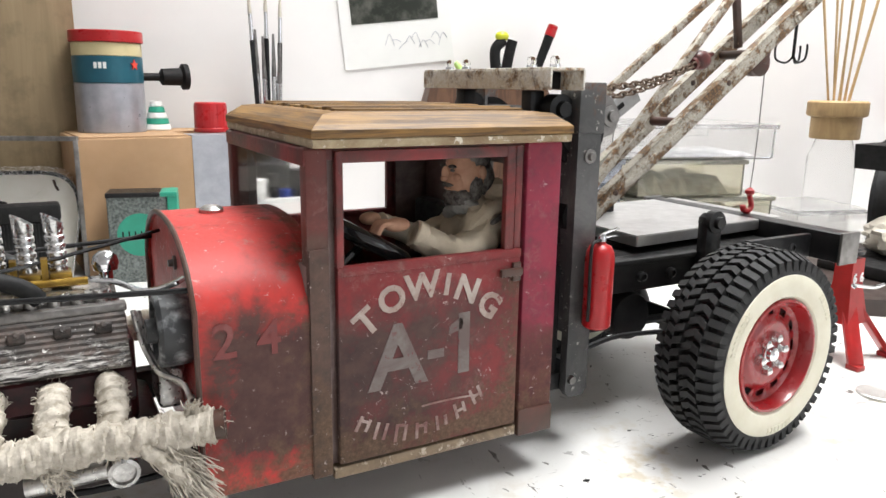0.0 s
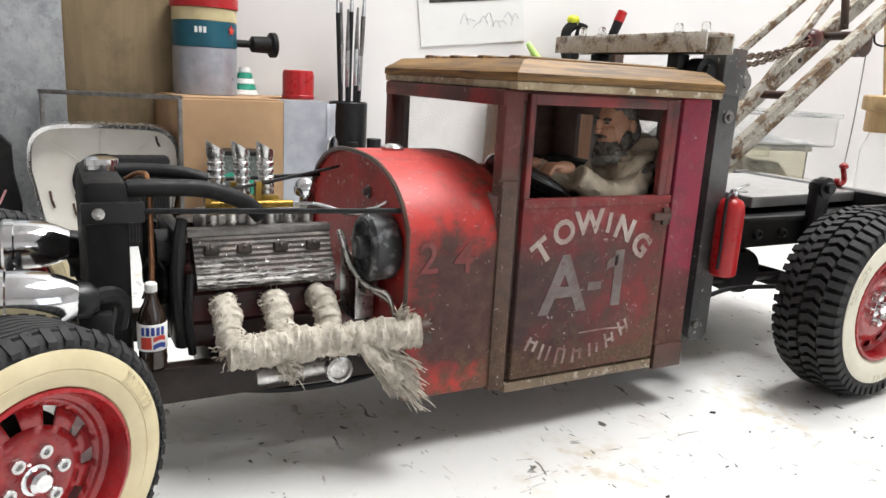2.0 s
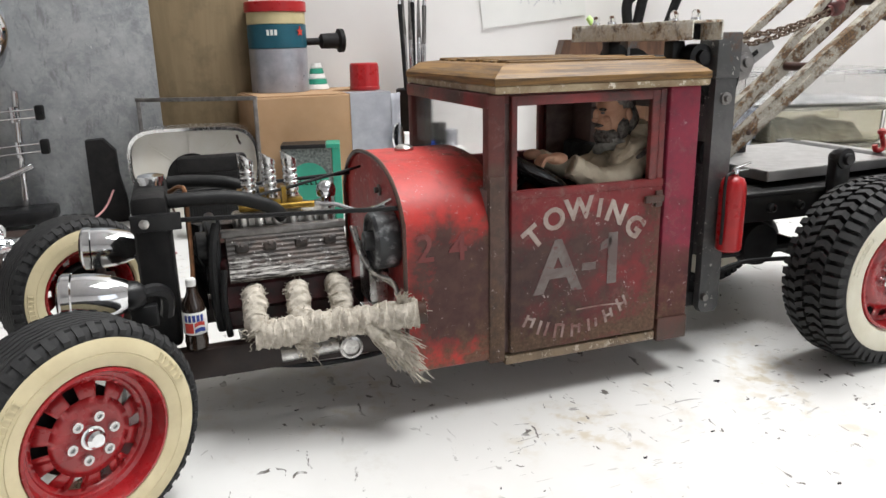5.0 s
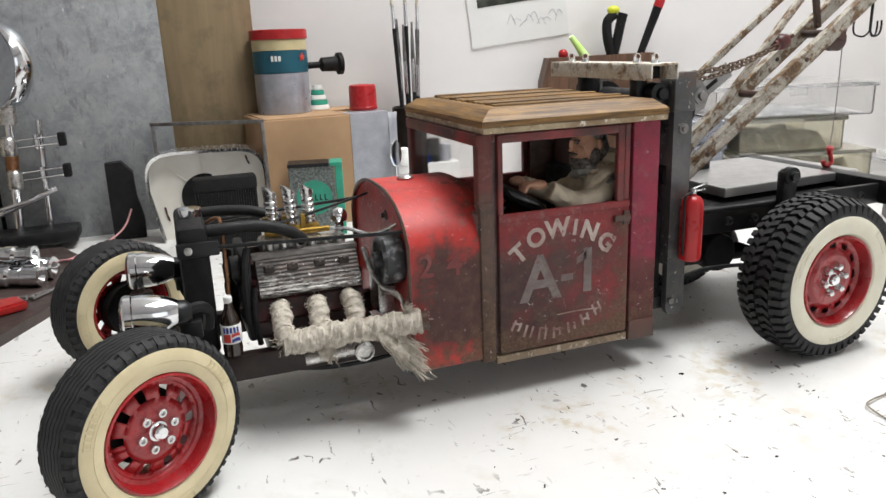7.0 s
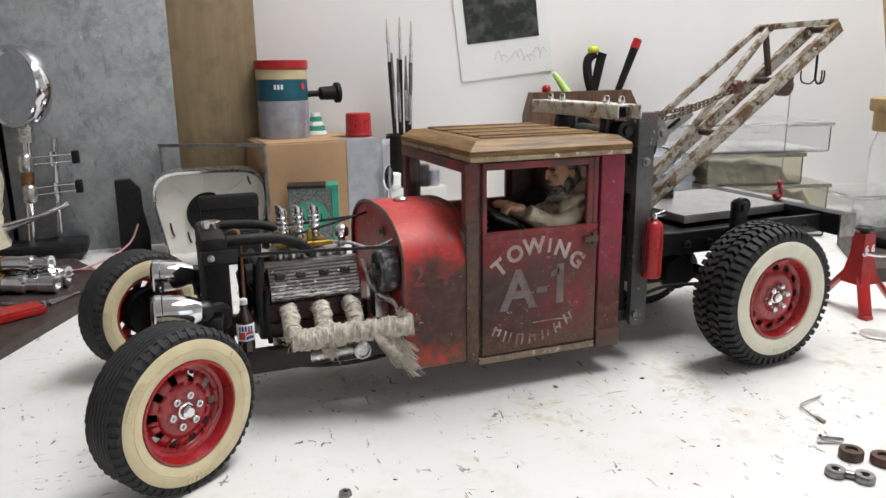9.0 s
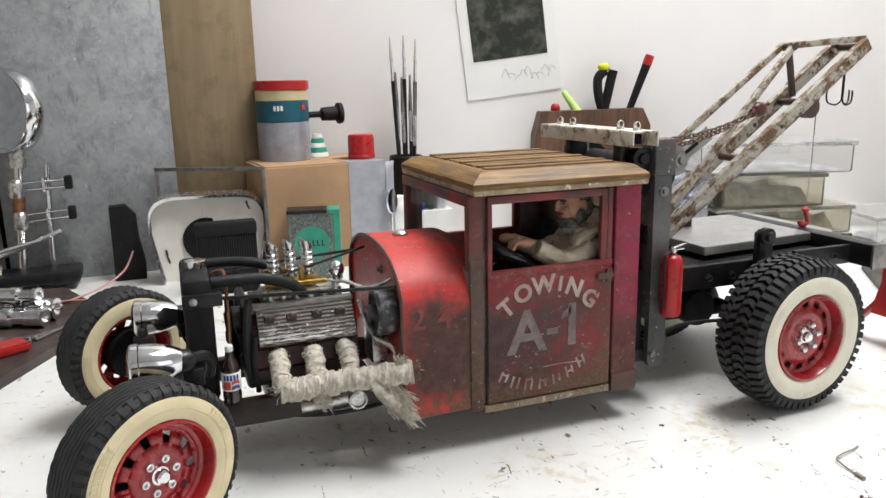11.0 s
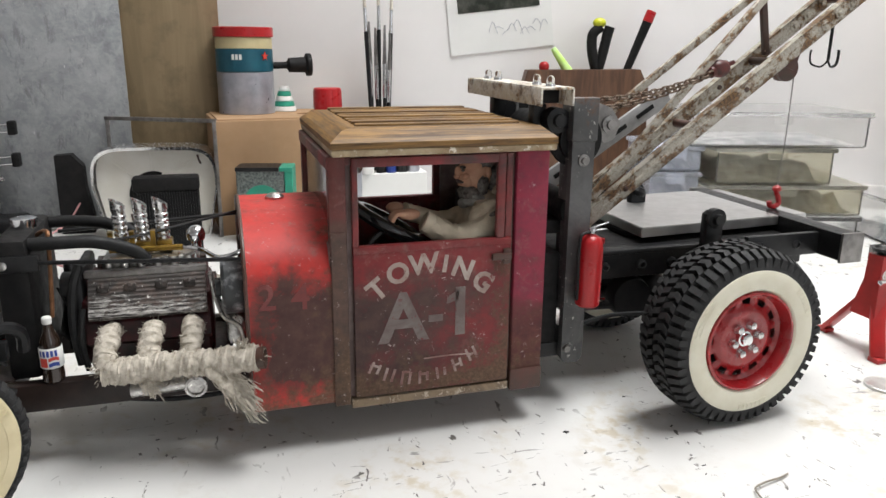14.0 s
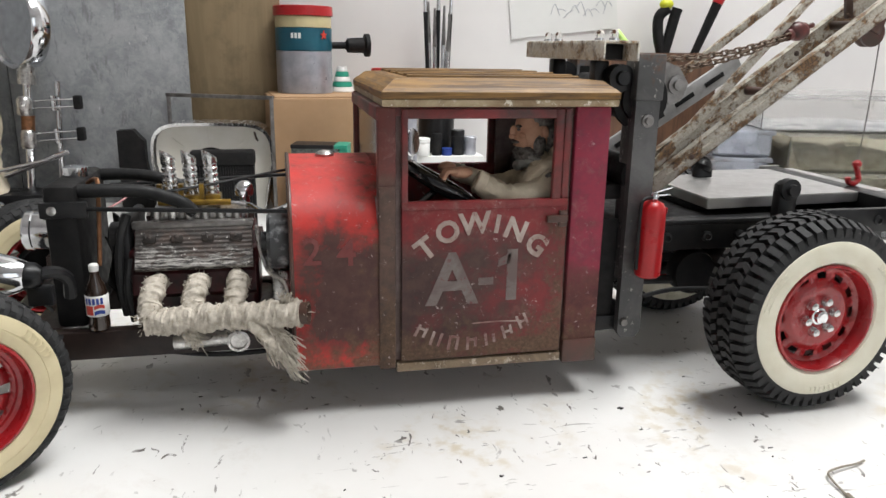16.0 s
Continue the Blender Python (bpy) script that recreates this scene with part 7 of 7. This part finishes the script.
# parts of another model on a dark board
bm = BM()
prism(bm, [(0.452, 0.092), (0.66, -0.06), (1.05, -0.02), (1.0, 0.22), (0.56, 0.22)], 0.0, 0.014, "z")
single("dark_tray", bm, M_MAT, "dark low wooden tray on the bench", "tray", smooth=False)
bm = BM()
lathe(bm, (0.708, 0.196, 0.066), (0.35, -0.93, 0), [(0.022, -0.02), (0.048, -0.02), (0.052, -0.015), (0.052, 0.015), (0.048, 0.02), (0.026, 0.02), (0.022, 0.012), (0, 0.012)], 44)
single("spare_tyre", bm, M_TYRE, "large black model tyre standing on the tray", "tyre")
bm = BM()
prism(bm, [(0.586, 0.1065), (0.583, 0.1300), (0.95, 0.1350), (0.95, 0.1120)], 0.140, 0.175, "y")
prism(bm, [(0.619, 0.1300), (0.700, 0.1640), (0.95, 0.1750), (0.95, 0.1340)], 0.150, 0.172, "y")
prism(bm, [(0.80, 0.014), (0.84, 0.014), (0.85, 0.113), (0.79, 0.113)], 0.142, 0.172, "y")
single("black_bodywork", bm, M_BLACKM, "black model bodywork panel propped on the tray", "model part", smooth=False)
bm = BM()
ball(bm, (0.618, 0.128, 0.0445), 0.050, 0.036, 0.0205, 28, 18, rough=0.13, seed=31)
single("crumpled_cloth", bm, M_CLOTH, "crumpled pale cloth lying on a flat black case", "cloth")

bm = BM()
box(bm, (0.535, 0.088, 0.0141), (0.690, 0.168, 0.0262), 0.002)
single("flat_case", bm, M_BLACKM, "flat black case lying on the dark tray", "case")

# ---- the tool end of the bench ----
bm = BM()
prism(bm, [(-0.334, 0.186), (-0.246, 0.374), (-0.30, 0.50), (-0.62, 0.50), (-0.85, 0.30), (-0.70, 0.05)], 0.0, 0.008, "z")
single("dark_mat", bm, M_MAT, "dark red-brown tool tray lying on the bench", "tray", smooth=False)
for k, (a, b, r) in enumerate((((-0.405, 0.412, 0.0182), (-0.292, 0.372, 0.0182), 0.010), ((-0.405, 0.395, 0.017), (-0.300, 0.352, 0.017), 0.0088), ((-0.40, 0.404, 0.0335), (-0.305, 0.368, 0.0335), 0.0078))):
    tb = thing("chrome_tube", a, "polished chrome tube lying in the tool tray", "tube", group="chrome tubes in the tray")
    bm = BM()
    lathe(bm, a, Vector(b) - Vector(a), [(r * 0.9, 0), (r, 0.002), (r, 0.075), (r * 1.12, 0.077), (r * 1.12, 0.084), (r * 0.8, 0.086), (r * 0.8, 0.096), (r * 1.05, 0.098), (r * 1.05, (Vector(b) - Vector(a)).length), (r * 0.6, (Vector(b) - Vector(a)).length), (0, (Vector(b) - Vector(a)).length - 0.006)], 24)
    part("barrel", bm, M_CHROME, tb)
    bm = BM()
    lathe(bm, Vector(a).lerp(Vector(b), 0.5), Vector(b) - Vector(a), [(r * 1.02, 0), (r * 1.06, 0.0005), (r * 1.06, 0.006), (r * 1.02, 0.0065)], 24, False)
    part("band", bm, M_COPPER, tb)
bm = BM()
prism(bm, [(-0.352, 0.292), (-0.312, 0.304), (-0.302, 0.285), (-0.34, 0.262)], 0.008, 0.016, "z")
bmesh.ops.bevel(bm, geom=list(bm.edges), offset=0.002, segments=2, affect="EDGES")
single("red_clip", bm, M_JACK, "flat red plastic clip in the tool tray", "clip")
bm = BM()
for k in range(8):
    rod(bm, (-0.345 + k * 0.006, 0.33 - k * 0.003, 0.0095), (-0.310 + k * 0.004, 0.30 + k * 0.006, 0.0095), 0.0014, 6)
single("drill_bits", bm, M_STEEL, "row of thin steel drill bits in the tray", "drill bits", "stuff")
bm = BM()
tube(bm, [(-0.312, 0.43, 0.0095), (-0.280, 0.425, 0.011), (-0.25, 0.40, 0.010), (-0.205, 0.375, 0.0012), (-0.17, 0.372, 0.0012)], 0.0011, 8)
tube(bm, [(-0.290, 0.43, 0.0095), (-0.262, 0.47, 0.010), (-0.238, 0.50, 0.02), (-0.228, 0.532, 0.035)], 0.0011, 8)
single("pink_wire", bm, plain("pink_wire_skin", (0.6, 0.3, 0.3), (0.5, 0.25, 0.25), 90, 0.5), "thin pink wire trailing over the bench", "wire")

stand = thing("clamp_stand", (-0.325, 0.545, 0.008), "chrome clamp stand with round lamp and black knobs", "clamp stand")
bm = BM()
box(bm, (-0.385, 0.515, 0.0082), (-0.285, 0.562, 0.022), 0.003)
part("base", bm, M_BLACK, stand)
for a, b, r in (((-0.3440, 0.540, 0.02), (-0.3335, 0.540, 0.158), 0.0046), ((-0.3150, 0.552, 0.02), (-0.3080, 0.552, 0.1405), 0.0034)):
    bm = BM()
    rod(bm, a, b, r, 16)
    part("post", bm, M_CHROME, stand)
for z, zr in ((0.1155, 0.1185), (0.0800, 0.0840)):
    bm = BM()
    for dz in (-0.0040, 0.0040):
        bar(bm, (-0.346, 0.5455, z + dz), (-0.288, 0.5455, zr + dz), 0.009, 0.0018, 0.0004)
    rod(bm, (-0.312, 0.5455, z - 0.006), (-0.312, 0.5455, z + 0.010), 0.0040, 12)
    clampo = part("clamp_arm", bm, M_CHROME, stand, "pair of chrome clamp bars")
    bm = BM()
    box(bm, (-0.2915, 0.5395, zr - 0.0075), (-0.2835, 0.5510, zr + 0.0075), 0.0016)
    part("knob", bm, M_BLACKM, clampo, "black clamp nut")
    bm = BM()
    lathe(bm, (-0.3385, 0.532, z - 0.010), (0.05, 0, 1), [(0.0064, 0), (0.0076, 0.002), (0.0076, 0.016), (0.0060, 0.019), (0.0050, 0.020)], 18)
    part("collar", bm, M_DULLCHROME, clampo, "worn chrome collar")
for nm, a, b, r, mt in (("arm", (-0.376, 0.532, 0.036), (-0.300, 0.536, 0.066), 0.0030, M_CHROME), ("arm", (-0.380, 0.524, 0.044), (-0.320, 0.526, 0.058), 0.0024, M_CHROME), ("joint", (-0.3395, 0.540, 0.088), (-0.3380, 0.540, 0.105), 0.0068, M_COPPER), ("joint", (-0.3350, 0.540, 0.138), (-0.3340, 0.540, 0.156), 0.0090, M_DULLCHROME)):
    bm = BM()
    rod(bm, a, b, r, 14)
    part(nm, bm, mt, stand)
bm = BM()
lathe(bm, (-0.338, 0.545, 0.1985), (-0.72, -0.69, 0.05), [(0.014, -0.016), (0.036, -0.014), (0.0440, -0.011), (0.0462, -0.004), (0.0462, 0.006), (0.0440, 0.009), (0.0405, 0.0075), (0.0400, 0.004), (0.0, 0.0035)], 44)
part("lamp_head", bm, M_CHROME, stand, "round polished chrome lamp head")
bm = BM()
tube(bm, [(-0.395, 0.53, 0.145), (-0.385, 0.53, 0.10), (-0.39, 0.53, 0.06), (-0.385, 0.53, 0.02)], 0.022, 14, wobble=0.08)
single("beige_sleeve", bm, M_COAT, "bundle of beige fabric standing behind the clamp stand", "cloth")
